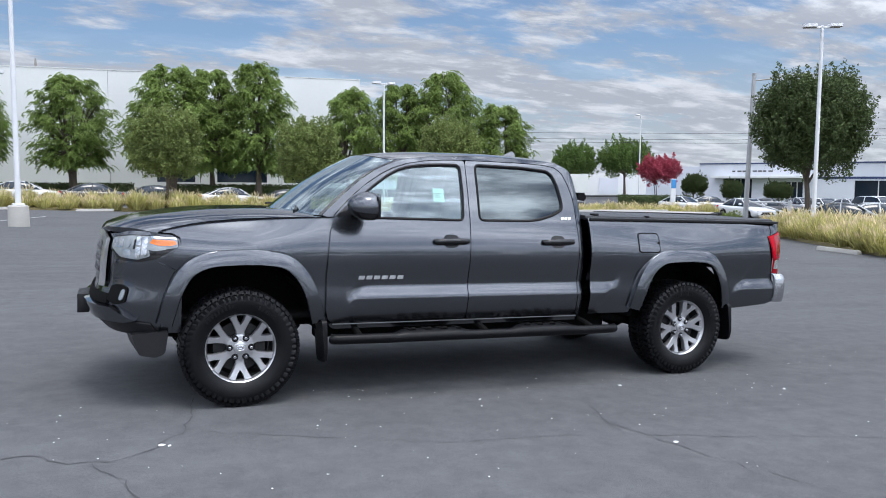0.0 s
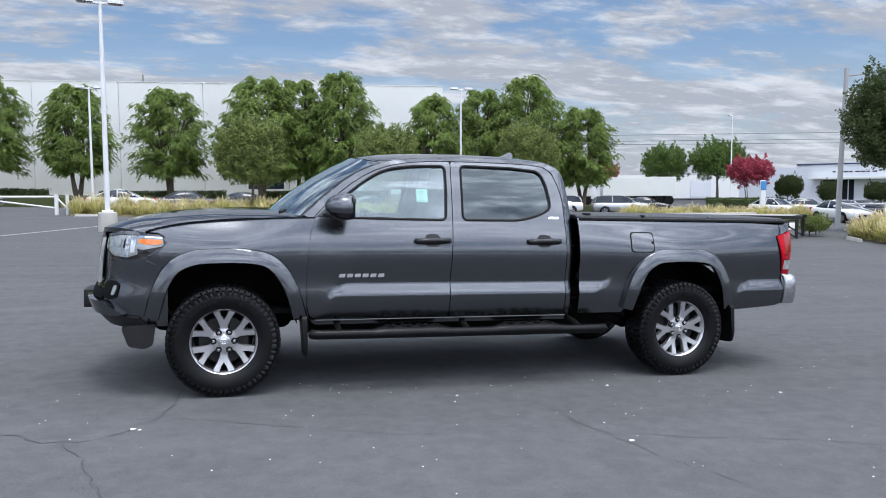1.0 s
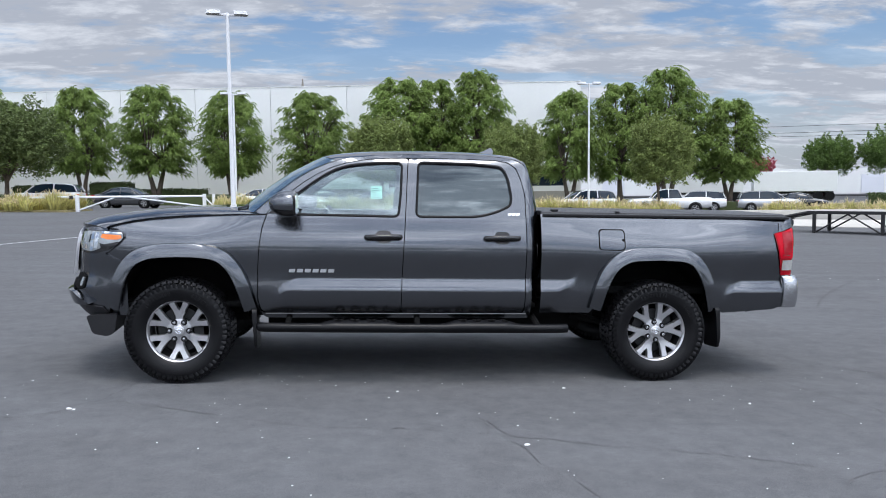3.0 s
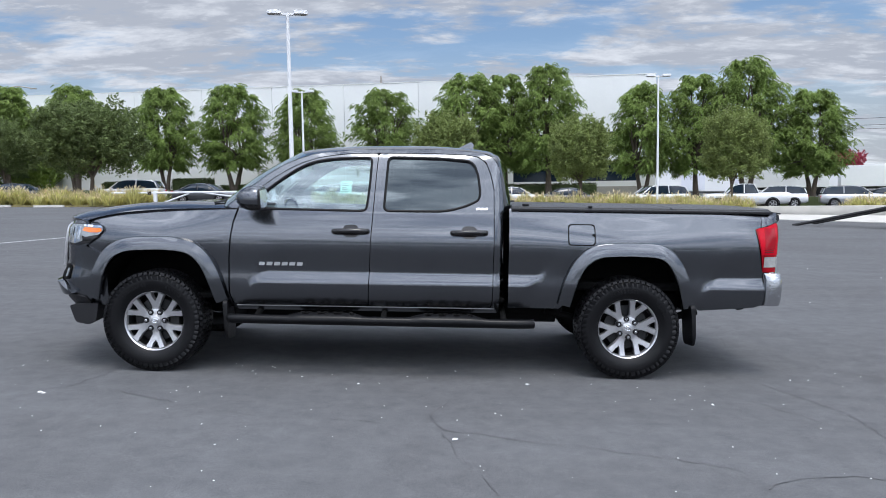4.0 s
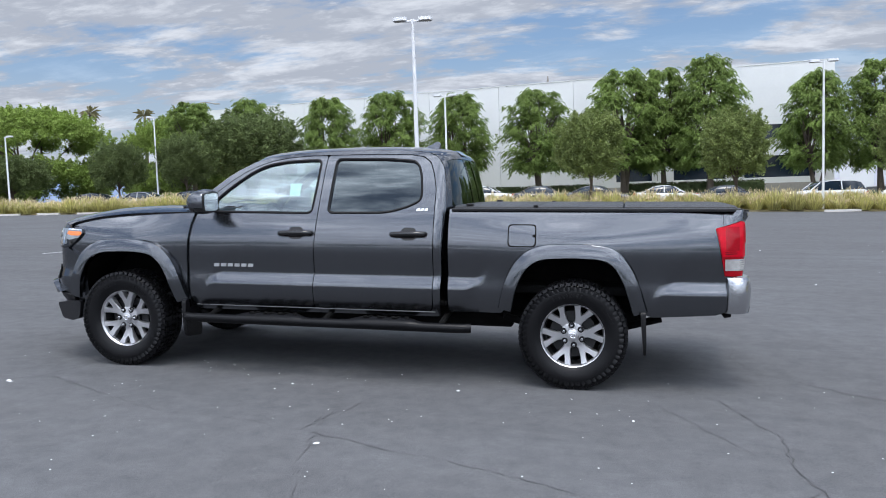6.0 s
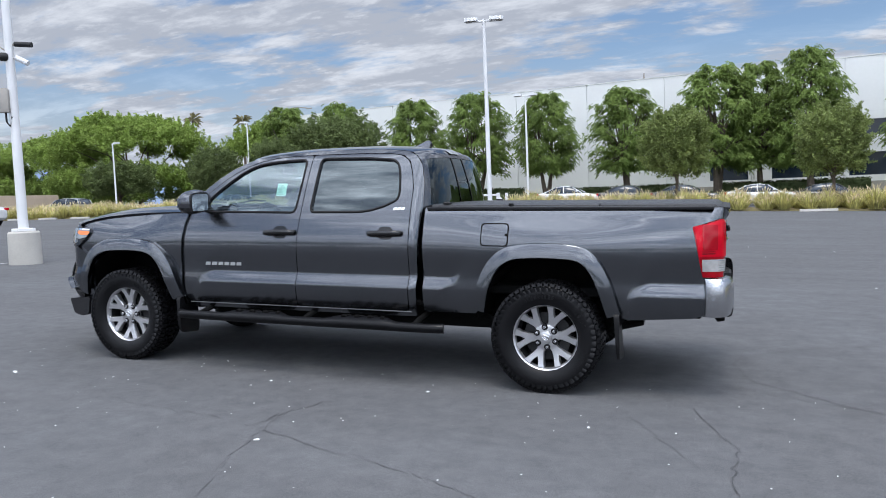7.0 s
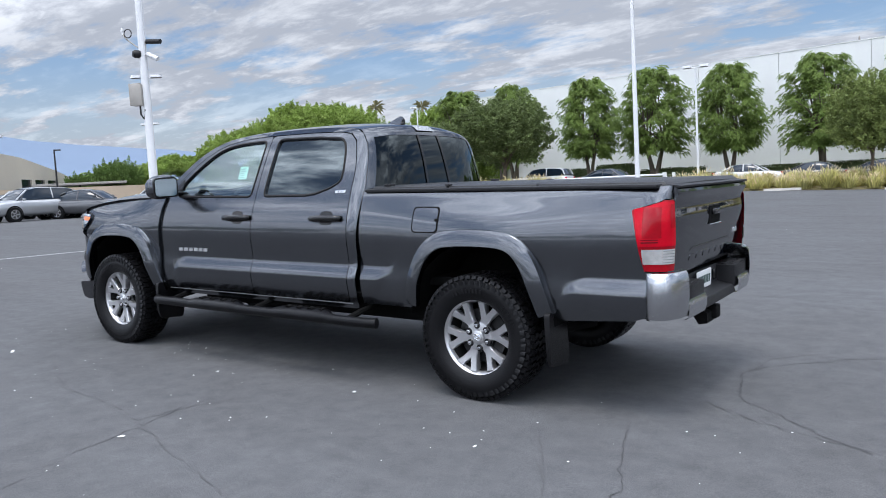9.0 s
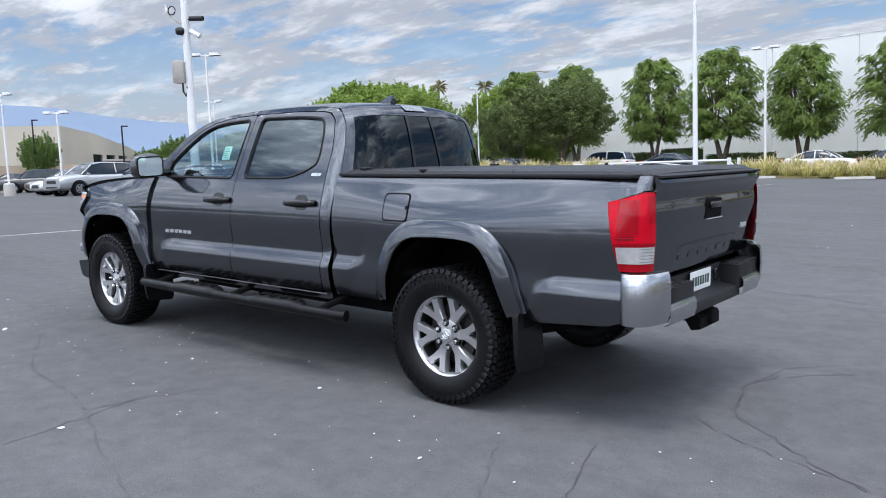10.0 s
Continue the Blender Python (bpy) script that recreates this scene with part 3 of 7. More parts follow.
def make_hedge(name, x0, x1, y, z0, z1, depth, label, yaw=0.0, mat="leaf_hedge", leaf=0.13, dens=60):
    """A clipped hedge: a dark core with leaves all over its faces."""
    rng = np.random.default_rng(int(abs(x0 * 13 + y * 7)) + 1)
    L, H = x1 - x0, z1 - z0
    hedge = thing(name, pose((x0 + x1) / 2, y, z0, 0, 0, yaw), label, "hedge", "clipped hedges")
    n = int(dens * (L * H * 2 + L * depth * 2))
    u, v, w = rng.uniform(-L / 2, L / 2, n), rng.uniform(0, H, n), rng.uniform(-depth / 2, depth / 2, n)
    face = rng.random(n)
    w = np.where(face < 0.5, -depth / 2, w)
    v = np.where(face > 0.62, H, v)
    pts = np.stack([u, w, v], 1) + rng.normal(scale=0.05, size=(n, 3))
    link("leaves", leaf_mesh("leaves", pts, leaf, 0, 0, 1.7, 3), M[mat], hedge)
    part("core", box((-L / 2 + 0.05, -depth / 2 + 0.05, -0.1), (L / 2 - 0.05, depth / 2 - 0.05, H - 0.05), 0.05, 1), M["leaf_dark"], hedge)
    return hedge


def make_grass(name, label, areas, seed, tall, plumes):
    """Fountain grass in clumps: arching blades, and dry plumes above them."""
    rng = np.random.default_rng(seed)
    bv, bf, pv, pf = [], [], [], []
    nb = np_ = 0
    for (ax, ay), (bx, by), depth, step, rise in areas:
        a, b = np.array([ax, ay]), np.array([bx, by])
        run = np.linalg.norm(b - a)
        way = (b - a) / run
        side_ = np.array([-way[1], way[0]])
        for s in np.arange(0, run, step):
            for q in np.arange(0.25, depth, step):
                c = a + way * (s + rng.uniform(-0.2, 0.2)) + side_ * (q + rng.uniform(-0.2, 0.2))
                z = ground_z(c[0], c[1]) + 0.08
                h0 = tall * rise * rng.uniform(0.62, 1.15)
                k = 330
                ang, out = rng.uniform(0, 6.283, k), rng.uniform(0.08, 1.0, k) ** 0.8 * h0 * 0.95
                h = h0 * rng.uniform(0.72, 1.05, k) * (1 - 0.62 * (out / h0) ** 2)
                dx, dy = np.cos(ang), np.sin(ang)
                wv = 0.016 * rng.uniform(0.7, 1.5, k)
                rb = rng.uniform(0.02, 0.34, k)
                base = np.stack([c[0] + dx * rb, c[1] + dy * rb, np.full(k, z)], 1)
                midp = np.stack([c[0] + dx * (rb + out * 0.35), c[1] + dy * (rb + out * 0.35), z + h * 0.72], 1)
                tip = np.stack([c[0] + dx * out, c[1] + dy * out, z + h], 1)
                sd = np.stack([-dy, dx, np.zeros(k)], 1) * wv[:, None]
                v = np.stack([base - sd, base + sd, midp + sd, midp - sd, tip], 1).reshape(-1, 3)
                bv.append(v)
                i0 = nb + 5 * np.arange(k)
                bf.append(np.stack([i0, i0 + 1, i0 + 2], 1))
                bf.append(np.stack([i0, i0 + 2, i0 + 3], 1))
                bf.append(np.stack([i0 + 3, i0 + 2, i0 + 4], 1))
                nb += 5 * k
                k2 = plumes
                if k2:
                    sel = rng.integers(0, k, k2)
                    t0 = tip[sel]
                    d = np.stack([dx[sel] * 0.5, dy[sel] * 0.5, np.full(k2, 0.75)], 1) * rng.uniform(0.16, 0.30, k2)[:, None]
                    sw = np.stack([-dy[sel], dx[sel], np.zeros(k2)], 1) * 0.022
                    v = np.stack([t0 - d * 0.3, t0 + d * 0.4 + sw, t0 + d, t0 + d * 0.4 - sw], 1).reshape(-1, 3)
                    pv.append(v)
                    j0 = np_ + 4 * np.arange(k2)
                    pf.append(np.stack([j0, j0 + 1, j0 + 2], 1))
                    pf.append(np.stack([j0, j0 + 2, j0 + 3], 1))
                    np_ += 4 * k2
    me = bpy.data.meshes.new(name)
    me.from_pydata(np.concatenate(bv).tolist(), [], np.concatenate(bf).tolist())
    g = tagged(link(name, me, M["grass"]), label, "grass", kind="stuff")
    if pv:
        me = bpy.data.meshes.new("grass_plumes")
        me.from_pydata(np.concatenate(pv).tolist(), [], np.concatenate(pf).tolist())
        tagged(link("grass_plumes", me, M["plume"]), "dry tan seed plumes over the ornamental grass", "grass", kind="stuff")
    return g


def make_lamp_post(name, x, y, top, heads, label, base=True, turn=0.0, r=0.075, group="car park lamp posts"):
    """A tapered square-shouldered pole on a concrete foot with flat lamp heads."""
    z = ground_z(x, y)
    post = thing(name, pose(x, y, z, 0, 0, turn), label, "street lamp", group)
    h = top - z
    z0 = 0.0
    if base:
        ft = lathe([(0.0, 0.66), (0.27, 0.66), (0.295, 0.63), (0.31, -0.1), (0.0, -0.1)], 20, "z")
        part("concrete_foot", ft, M["concrete"], post, "painted concrete foot")
        part("base_plate", box((-0.17, -0.17, 0.66), (0.17, 0.17, 0.72), 0.01, 1), M["white_paint"], post)
        z0 = 0.66
    part("pole", tube([(0, 0, z0), (0, 0, z0 + (h - z0) * 0.5), (0, 0, h)], [r * 1.15, r, r * 0.8], 12), M["white_paint"], post)
    part("arm", box((-0.45 if heads > 1 else -0.1, -0.04, h - 0.10), (0.45, 0.04, h - 0.03), 0.01, 1), M["white_paint"], post)
    for k in range(heads):
        s = 1 if k == 0 else -1
        hd = extrude(rounded([(0.22, -0.19), (0.62, -0.19), (0.72, -0.10), (0.72, 0.10), (0.62, 0.19), (0.22, 0.19)], 0.05, 2), lambda u, v, s=s: (s * u, v, h + 0.06), lambda u, v, s=s: (s * u * 1.0, v * 1.05, h - 0.06))
        head = part("lamp_head", hd, M["white_paint"], post, "flat pale lamp head")
        part("diffuser", box((min(s * 0.28, s * 0.66), -0.14, h - 0.075), (max(s * 0.28, s * 0.66), 0.14, h - 0.06), 0.004, 1), M["grey_box"], head)
    return post


def make_building():
    """The long white warehouse with a glazed office end."""
    run = math.hypot(72, 72 * 0.15)
    yaw = -math.degrees(math.atan(0.15))
    b = thing("warehouse", pose(-51, 75 + 51 * 0.15, 0.6, 0, 0, yaw), "long white concrete warehouse with dark office windows at one end", "building")
    top, n = 11.5, 9
    w = run / n
    sc = 1 / math.cos(math.radians(yaw))
    wins = [(52.2, 56.2, 0.9, 2.95), (57.8, 62.6, 0.9, 2.95), (63.8, 70.4, 0.9, 2.95), (57.8, 62.6, 4.85, 5.75), (63.8, 70.4, 4.5, 5.9)]
    for i in range(n):
        x0, x1 = i * w + 0.02, (i + 1) * w - 0.02
        holes = [q for q in wins if q[0] * sc < x1 and q[1] * sc > x0]
        hs = []
        for q in holes:
            hs.append([(max(q[0] * sc, x0 + 0.25), q[2]), (min(q[1] * sc, x1 - 0.25), q[2]), (min(q[1] * sc, x1 - 0.25), q[3]), (max(q[0] * sc, x0 + 0.25), q[3])])
        part("wall_panel", panel([(x0, -1.0), (x1, -1.0), (x1, top), (x0, top)], lambda x, z: Vector((x, 0, z)), 1.6, hs, depth=0.25), M["wall_white"], b)
        for h in hs:
            win = part("window", box((h[0][0] - 0.02, 0.16, h[0][1] - 0.02), (h[1][0] + 0.02, 0.20, h[2][1] + 0.02)), M["window_dark"], b, "dark blue tinted office window")
            for k in range(1, 3):
                xm = h[0][0] + (h[1][0] - h[0][0]) * k / 3
                part("mullion", box((xm - 0.03, 0.10, h[0][1]), (xm + 0.03, 0.16, h[2][1])), M["window_dark"], win)
    for z in (3.6, 6.6, 9.3):
        part("reveal_line", box((0, -0.008, z), (run, 0.004, z + 0.04)), M["wall_white"], b)
    part("core", box((0.05, 0.26, -1), (run - 0.05, 40, top - 0.35)), M["wall_white"], b)
    part("parapet_cap", box((0, -0.04, top), (run, 0.30, top + 0.08)), M["wall_white"], b)
    part("base_line", box((0, -0.03, -1), (run, 0.0, 0.35)), M["grey_box"], b)


# the crown of a car: stations along its length
CARS = {
    "sedan": dict(L=4.6, W=0.90, body=[(-2.30, 0.70, 0.36, 0.66), (-2.24, 0.82, 0.26, 0.73), (-1.9, 0.87, 0.22, 0.80), (-1.0, 0.90, 0.20, 0.92), (0.0, 0.90, 0.20, 0.95), (1.2, 0.90, 0.22, 0.97), (1.95, 0.86, 0.26, 1.0), (2.22, 0.80, 0.32, 0.98), (2.30, 0.66, 0.42, 0.85)],
                  top=[(-1.05, 0.72, 0.66, 0.92, 0.94), (-0.35, 0.76, 0.58, 0.94, 1.38), (0.25, 0.78, 0.60, 0.95, 1.45), (0.95, 0.76, 0.58, 0.96, 1.38), (1.75, 0.70, 0.64, 0.98, 1.02)], wheel=0.33, axles=(-1.40, 1.32)),
    "suv": dict(L=4.6, W=0.93, body=[(-2.30, 0.78, 0.38, 0.88), (-2.25, 0.87, 0.30, 0.96), (-1.9, 0.90, 0.28, 1.02), (-1.0, 0.93, 0.26, 1.08), (0.2, 0.93, 0.26, 1.08), (1.6, 0.92, 0.28, 1.10), (2.15, 0.88, 0.32, 1.08), (2.28, 0.80, 0.40, 1.0)],
                top=[(-1.15, 0.76, 0.70, 1.06, 1.08), (-0.55, 0.80, 0.64, 1.07, 1.55), (0.1, 0.82, 0.66, 1.08, 1.66), (1.4, 0.82, 0.66, 1.09, 1.63), (2.0, 0.78, 0.66, 1.09, 1.50), (2.18, 0.74, 0.70, 1.09, 1.12)], wheel=0.36, axles=(-1.38, 1.34)),
    "pickup": dict(L=5.7, W=0.97, body=[(-2.85, 0.74, 0.50, 0.95), (-2.78, 0.90, 0.40, 1.05), (-2.3, 0.96, 0.36, 1.12), (-1.2, 0.97, 0.34, 1.16), (0.9, 0.97, 0.36, 1.18), (2.7, 0.96, 0.42, 1.20), (2.82, 0.90, 0.50, 1.16)],
                   top=[(-1.25, 0.80, 0.74, 1.14, 1.16), (-0.75, 0.84, 0.68, 1.15, 1.68), (-0.2, 0.86, 0.70, 1.16, 1.80), (0.55, 0.86, 0.70, 1.17, 1.78), (0.85, 0.82, 0.76, 1.17, 1.20)], wheel=0.40, axles=(-1.80, 1.70)),
}


def make_car(kind, x, y, z, yaw, paint, label, group="parked cars"):
    c = CARS[kind]
    car = thing("car" if kind != "pickup" else "parked_pickup", pose(x, y, z, 0, 0, yaw), label, "car", group)
    n = 14
    verts, faces = [], []
    xs = np.linspace(c["body"][0][0], c["body"][-1][0], 22)
    cols = np.array(c["body"])
    fs = [spline(cols[:, 0], cols[:, k]) for k in (1, 2, 3)]
    for s in xs:
        w, lo, hi = (f(s) for f in fs)
        for k in range(n):
            a = 2 * math.pi * k / n + math.pi / n
            ca, sa = math.cos(a), math.sin(a)
            e = 0.42
            yy = w * math.copysign(abs(ca) ** e, ca)
            zz = (lo + hi) / 2 + (hi - lo) / 2 * math.copysign(abs(sa) ** e, sa)
            verts.append((s, yy, zz))
    for i in range(len(xs) - 1):
        for k in range(n):
            faces.append((i * n + k, i * n + (k + 1) % n, (i + 1) * n + (k + 1) % n, (i + 1) * n + k))
    faces += [tuple(range(n))[::-1], tuple(range((len(xs) - 1) * n, len(xs) * n))]
    bm = raw(verts, faces)
    bmesh.ops.recalc_face_normals(bm, faces=bm.faces[:])
    part("body", bm, paint, car, "", 50)
    fx, fz = c["body"][0][0], c["body"][0][3]
    part("grille", box((fx - 0.012, -0.42, fz - 0.26), (fx + 0.05, 0.42, fz - 0.08), 0.02, 1), M["black_steel"], car)
    part("air_intake", box((fx - 0.010, -0.52, c["body"][0][2] + 0.02), (fx + 0.05, 0.52, c["body"][0][2] + 0.12), 0.02, 1), M["black_steel"], car)
    tops = np.array(c["top"])
    ft = [spline(tops[:, 0], tops[:, k]) for k in (1, 2, 3, 4)]
    ts = np.linspace(tops[0, 0], tops[-1, 0], 14)
    gv, gf = [], []
    for s in ts:
        wb, wt, zb, zt = (f(s) for f in ft)
        for yy, zz in ((-wb, zb - 0.04), (-wb * 0.97, zb + (zt - zb) * 0.15), (-wt, zt - 0.05), (-wt * 0.8, zt - 0.012), (wt * 0.8, zt - 0.012), (wt, zt - 0.05), (wb * 0.97, zb + (zt - zb) * 0.15), (wb, zb - 0.04)):
            gv.append((s, yy, zz))
    for i in range(len(ts) - 1):
        for k in range(7):
            gf.append((i * 8 + k, (i + 1) * 8 + k, (i + 1) * 8 + k + 1, i * 8 + k + 1))
    bm = raw(gv, gf)
    bmesh.ops.recalc_face_normals(bm, faces=bm.faces[:])
    part("glasshouse", bm, M["window_dark"], car, "dark car windows", 50)
    mid = ts[(ts > tops[1, 0] - 0.05) & (ts < tops[-2, 0] + 0.05)]
    roof = sheet(lambda v, s: Vector((s, v * (ft[1](s) + 0.004), ft[3](s) - 0.05 * abs(v) ** 6 + 0.004)), [-1, -0.9, -0.5, 0, 0.5, 0.9, 1], list(mid))
    part("roof", roof, paint, car, "", 50)
    for s in (-1, 1):
        for p, q in ((0, 1), (-1, -2)):
            a, b2 = tops[p], tops[q]
            part("pillar", tube([(a[0], s * a[1], a[3]), (b2[0], s * (b2[2] + 0.01), b2[4] - 0.03)], 0.035, 6), paint, car)
        xm = (tops[1, 0] + tops[-2, 0]) / 2
        part("pillar", tube([(xm, s * (ft[0](xm) + 0.004), ft[2](xm)), (xm, s * (ft[1](xm) + 0.004), ft[3](xm) - 0.04)], 0.035, 6), paint, car)
        part("head_light", box((c["body"][0][0] + 0.03, min(s * 0.46, s * 0.72), fs[2](c["body"][1][0]) - 0.16), (c["body"][0][0] + 0.16, max(s * 0.46, s * 0.72), fs[2](c["body"][1][0]) - 0.06), 0.02, 2), M["clear_lens"], car)
        part("tail_light", box((c["body"][-1][0] - 0.12, min(s * 0.55, s * 0.80), 0.80), (c["body"][-1][0] + 0.005, max(s * 0.55, s * 0.80), 0.93), 0.02, 2), M["red_lens"], car)
        part("door_mirror", box((tops[1, 0] - 0.42, min(s * 0.90, s * 1.05), 1.0), (tops[1, 0] - 0.28, max(s * 0.90, s * 1.05), 1.12), 0.03, 2), paint, car)
        for ax in c["axles"]:
            r = c["wheel"]
            m = Matrix.Translation((ax, s * (c["W"] - 0.09), r))
            wl = part("wheel", lathe([(0.0, -0.115), (r * 0.62, -0.115), (r * 0.66, -0.12), (r * 0.95, -0.11), (r, -0.08), (r, 0.08), (r * 0.95, 0.11), (r * 0.66, 0.12), (r * 0.62, 0.115), (0.0, 0.115)], 22, "y", m), M["rubber"], car)
            rim = lathe([(r * 0.58, -0.121), (r * 0.63, -0.124), (r * 0.64, -0.110), (r * 0.64, 0.110), (r * 0.63, 0.124), (r * 0.58, 0.121)], 18, "y", m)
            for k in range(5):
                block(rim, (-0.025, -0.123, r * 0.1), (0.025, 0.123, r * 0.6), 0.004, 1, m @ Matrix.Rotation(radians(72 * k + 20), 4, "Y"))
            part("rim", rim, M["alloy"], wl)
            part("hub", lathe([(0.0, -0.117), (r * 0.60, -0.117), (r * 0.60, 0.117), (0.0, 0.117)], 16, "y", m), M["black_steel"], wl)
            # no arch is cut: a black ring paints the shade of its gap
            part("arch_gap_shade", lathe([(r * 1.02, -0.10), (r * 1.16, -0.104), (r * 1.16, 0.10), (r * 1.02, 0.10)], 22, "y", m), M["under"], car)
    return car


# ---- the place round the pickup ----
make_ground()
strip_patch("planting_strip", [(-9.2, 37.6), (17.5, 37.6), (17.5, 41.6), (-9.2, 41.6)], 0.10, M["soil"], "dry mulched planting strip along the car park", "planting bed")
strip_patch("planting_strip", [(-62, 37.8), (-17.3, 37.8), (-17.3, 41.8), (-62, 41.8)], 0.10, M["soil"], "dry mulched planting strip along the car park", "planting bed", 40)
strip_patch("planting_strip", [(15.3, 5.6), (21.0, 4.6), (29.0, 18.6), (23.8, 20.2)], 0.10, M["soil"], "dry mulched planting strip along the car park", "planting bed")
strip_patch("pavement", [(14.2, 31.5), (24.0, 24.4), (34.0, 33.0), (17.0, 37.6)], 0.03, M["concrete"], "pale concrete driveway apron", "pavement")
a, b = Vector((16.9, 37.9, 0)), Vector((31.0, 35.2, 0))
low_wall = part("low_wall", box((0, -0.13, -0.2), ((b - a).length, 0.13, 0.56), 0.02, 2), M["concrete"])
low_wall.matrix_world = pose(a[0], a[1], ground_z(24, 36.5), 0, 0, math.degrees(math.atan2(b[1] - a[1], b[0] - a[0])))
tagged(low_wall, "low pale concrete wall beside the driveway apron", "wall", kind="structure")
strip_patch("lawn", [(-70, 60.5), (30, 55.0), (30, 72.0), (-70, 84.0)], 0.75, M["lawn"], "shaded lawn at the foot of the warehouse", "lawn", 40)
strip_patch("far_lawn", [(30, 58.0), (64, 44.0), (80, 62.0), (36, 74.0)], 0.2, M["lawn"], "dry lawn beside the far road", "lawn", 20)

make_grass("ornamental_grass", "golden green fountain grass in clumps", [((-9.0, 37.6), (17.3, 37.6), 3.6, 1.05, 1.0), ((-60, 37.8), (-17.5, 37.8), 3.6, 1.1, 1.0), ((23.6, 19.8), (15.4, 5.8), 4.6, 0.9, 1.0), ((24, 38.0), (36.5, 36.0), 3.0, 0.95, 0.95)], 5, 1.0, 60)


def wheel_stop():
    bm = extrude([(-0.085, 0), (0.085, 0), (0.055, 0.13), (-0.055, 0.13)], lambda u, v: (-0.88, u, v), lambda u, v: (0.88, u, v))
    bmesh.ops.bevel(bm, geom=bm.edges[:], offset=0.015, segments=2, affect="EDGES")
    return bm


stops = [(-4.4 + 0.88, 37.0, 0), (1.85, 37.0, 0), (7.2, 37.0, 0), (13.0, 37.0, 0), (-8.0, 37.0, 0)] + [(-22.6 - 3.08 * k, 37.2, 0) for k in range(9)] + [(17.45, 10.7, 79), (15.3, 7.0, 60), (21.4, 17.4, 60)]
first = None
for x, y, yaw in stops:
    m = pose(x, y, ground_z(x, y), 0, 0, yaw)
    if first is None:
        first = part("wheel_stop", wheel_stop(), M["concrete"])
        first.matrix_world = m
        tagged(first, "worn white concrete wheel stop on the asphalt", "wheel stop", "wheel stops")
    else:
        copy_thing(first, m)

# lamp posts
def street_light(x, y, top):
    z = ground_z(x, y)
    p = thing("slim_lamp", pose(x, y, z, 0, 0, 60), "slim dark grey lamp pole behind the parked cars", "street lamp", "slim dark lamps")
    part("pole", tube([(0, 0, 0), (0, 0, (top - z) * 0.5), (0, 0, top - z)], [0.075, 0.065, 0.05], 8), M["black_steel"], p)
    part("lamp_head", box((-0.05, -0.09, top - z - 0.03), (0.42, 0.09, top - z + 0.06), 0.02, 1), M["black_steel"], p)


make_lamp_post("lamp_post", -5.33, 21.46, 7.62, 2, "tall white twin-head lamp post on a concrete foot", True, 10)
make_lamp_post("lamp_post", 12.43, 38.6, 7.5, 2, "white twin-head lamp post in the planting strip", False, 0, 0.06)
make_lamp_post("lamp_post", -8.32, 39.3, 7.0, 2, "white twin-head lamp post in the planting strip", False, 5, 0.06)
make_lamp_post("lamp_post", 22.38, 16.0, 7.6, 2, "white twin-head lamp post in the ornamental grass", False, 150, 0.075)
make_lamp_post("lamp_post", -34.5, 49.0, 7.9, 1, "white single-head lamp post beyond the planting strip", False, 170, 0.06)
make_lamp_post("lamp_post", -47.8, 48.0, 6.9, 1, "short white single-head lamp post", False, 0, 0.07)
make_lamp_post("lamp_post", -28.4, 18.5, 7.2, 2, "white twin-head lamp post behind parked cars", True, 40, 0.06)
make_lamp_post("lamp_post", -44.7, 30.1, 6.8, 2, "slim white twin-head lamp post in the distance", False, 20, 0.05)
make_lamp_post("lamp_post", -36.3, 14.75, 4.9, 2, "white twin-head lamp post behind the black car", False, 30, 0.05)
make_lamp_post("lamp_post", -41.0, 14.0, 6.2, 2, "white lamp post on a concrete foot", True, 30, 0.05)
street_light(-48.1, 24.7, 5.1)
street_light(-56.0, 22.0, 6.0)
cl = thing("curved_lamp", pose(-47.0, 75.0, 1.6, 0, 0, 10), "tall grey street lamp with a curved arm", "street lamp")
part("pole", tube([tuple(q) for q in smooth([(0, 0, 0), (0, 0, 6), (0, 0, 9.4), (0.5, 0, 10.3), (1.6, 0, 10.7), (3.0, 0, 10.55)], 4)], 0.06, 8), M["grey_box"], cl)
part("lamp_head", box((2.9, -0.12, 10.42), (3.6, 0.12, 10.56), 0.03, 1), M["grey_box"], cl)
make_lamp_post("lamp_post", 55.0, 70.0, 9.8, 1, "slim white lamp post far across the road", False, 180, 0.07)


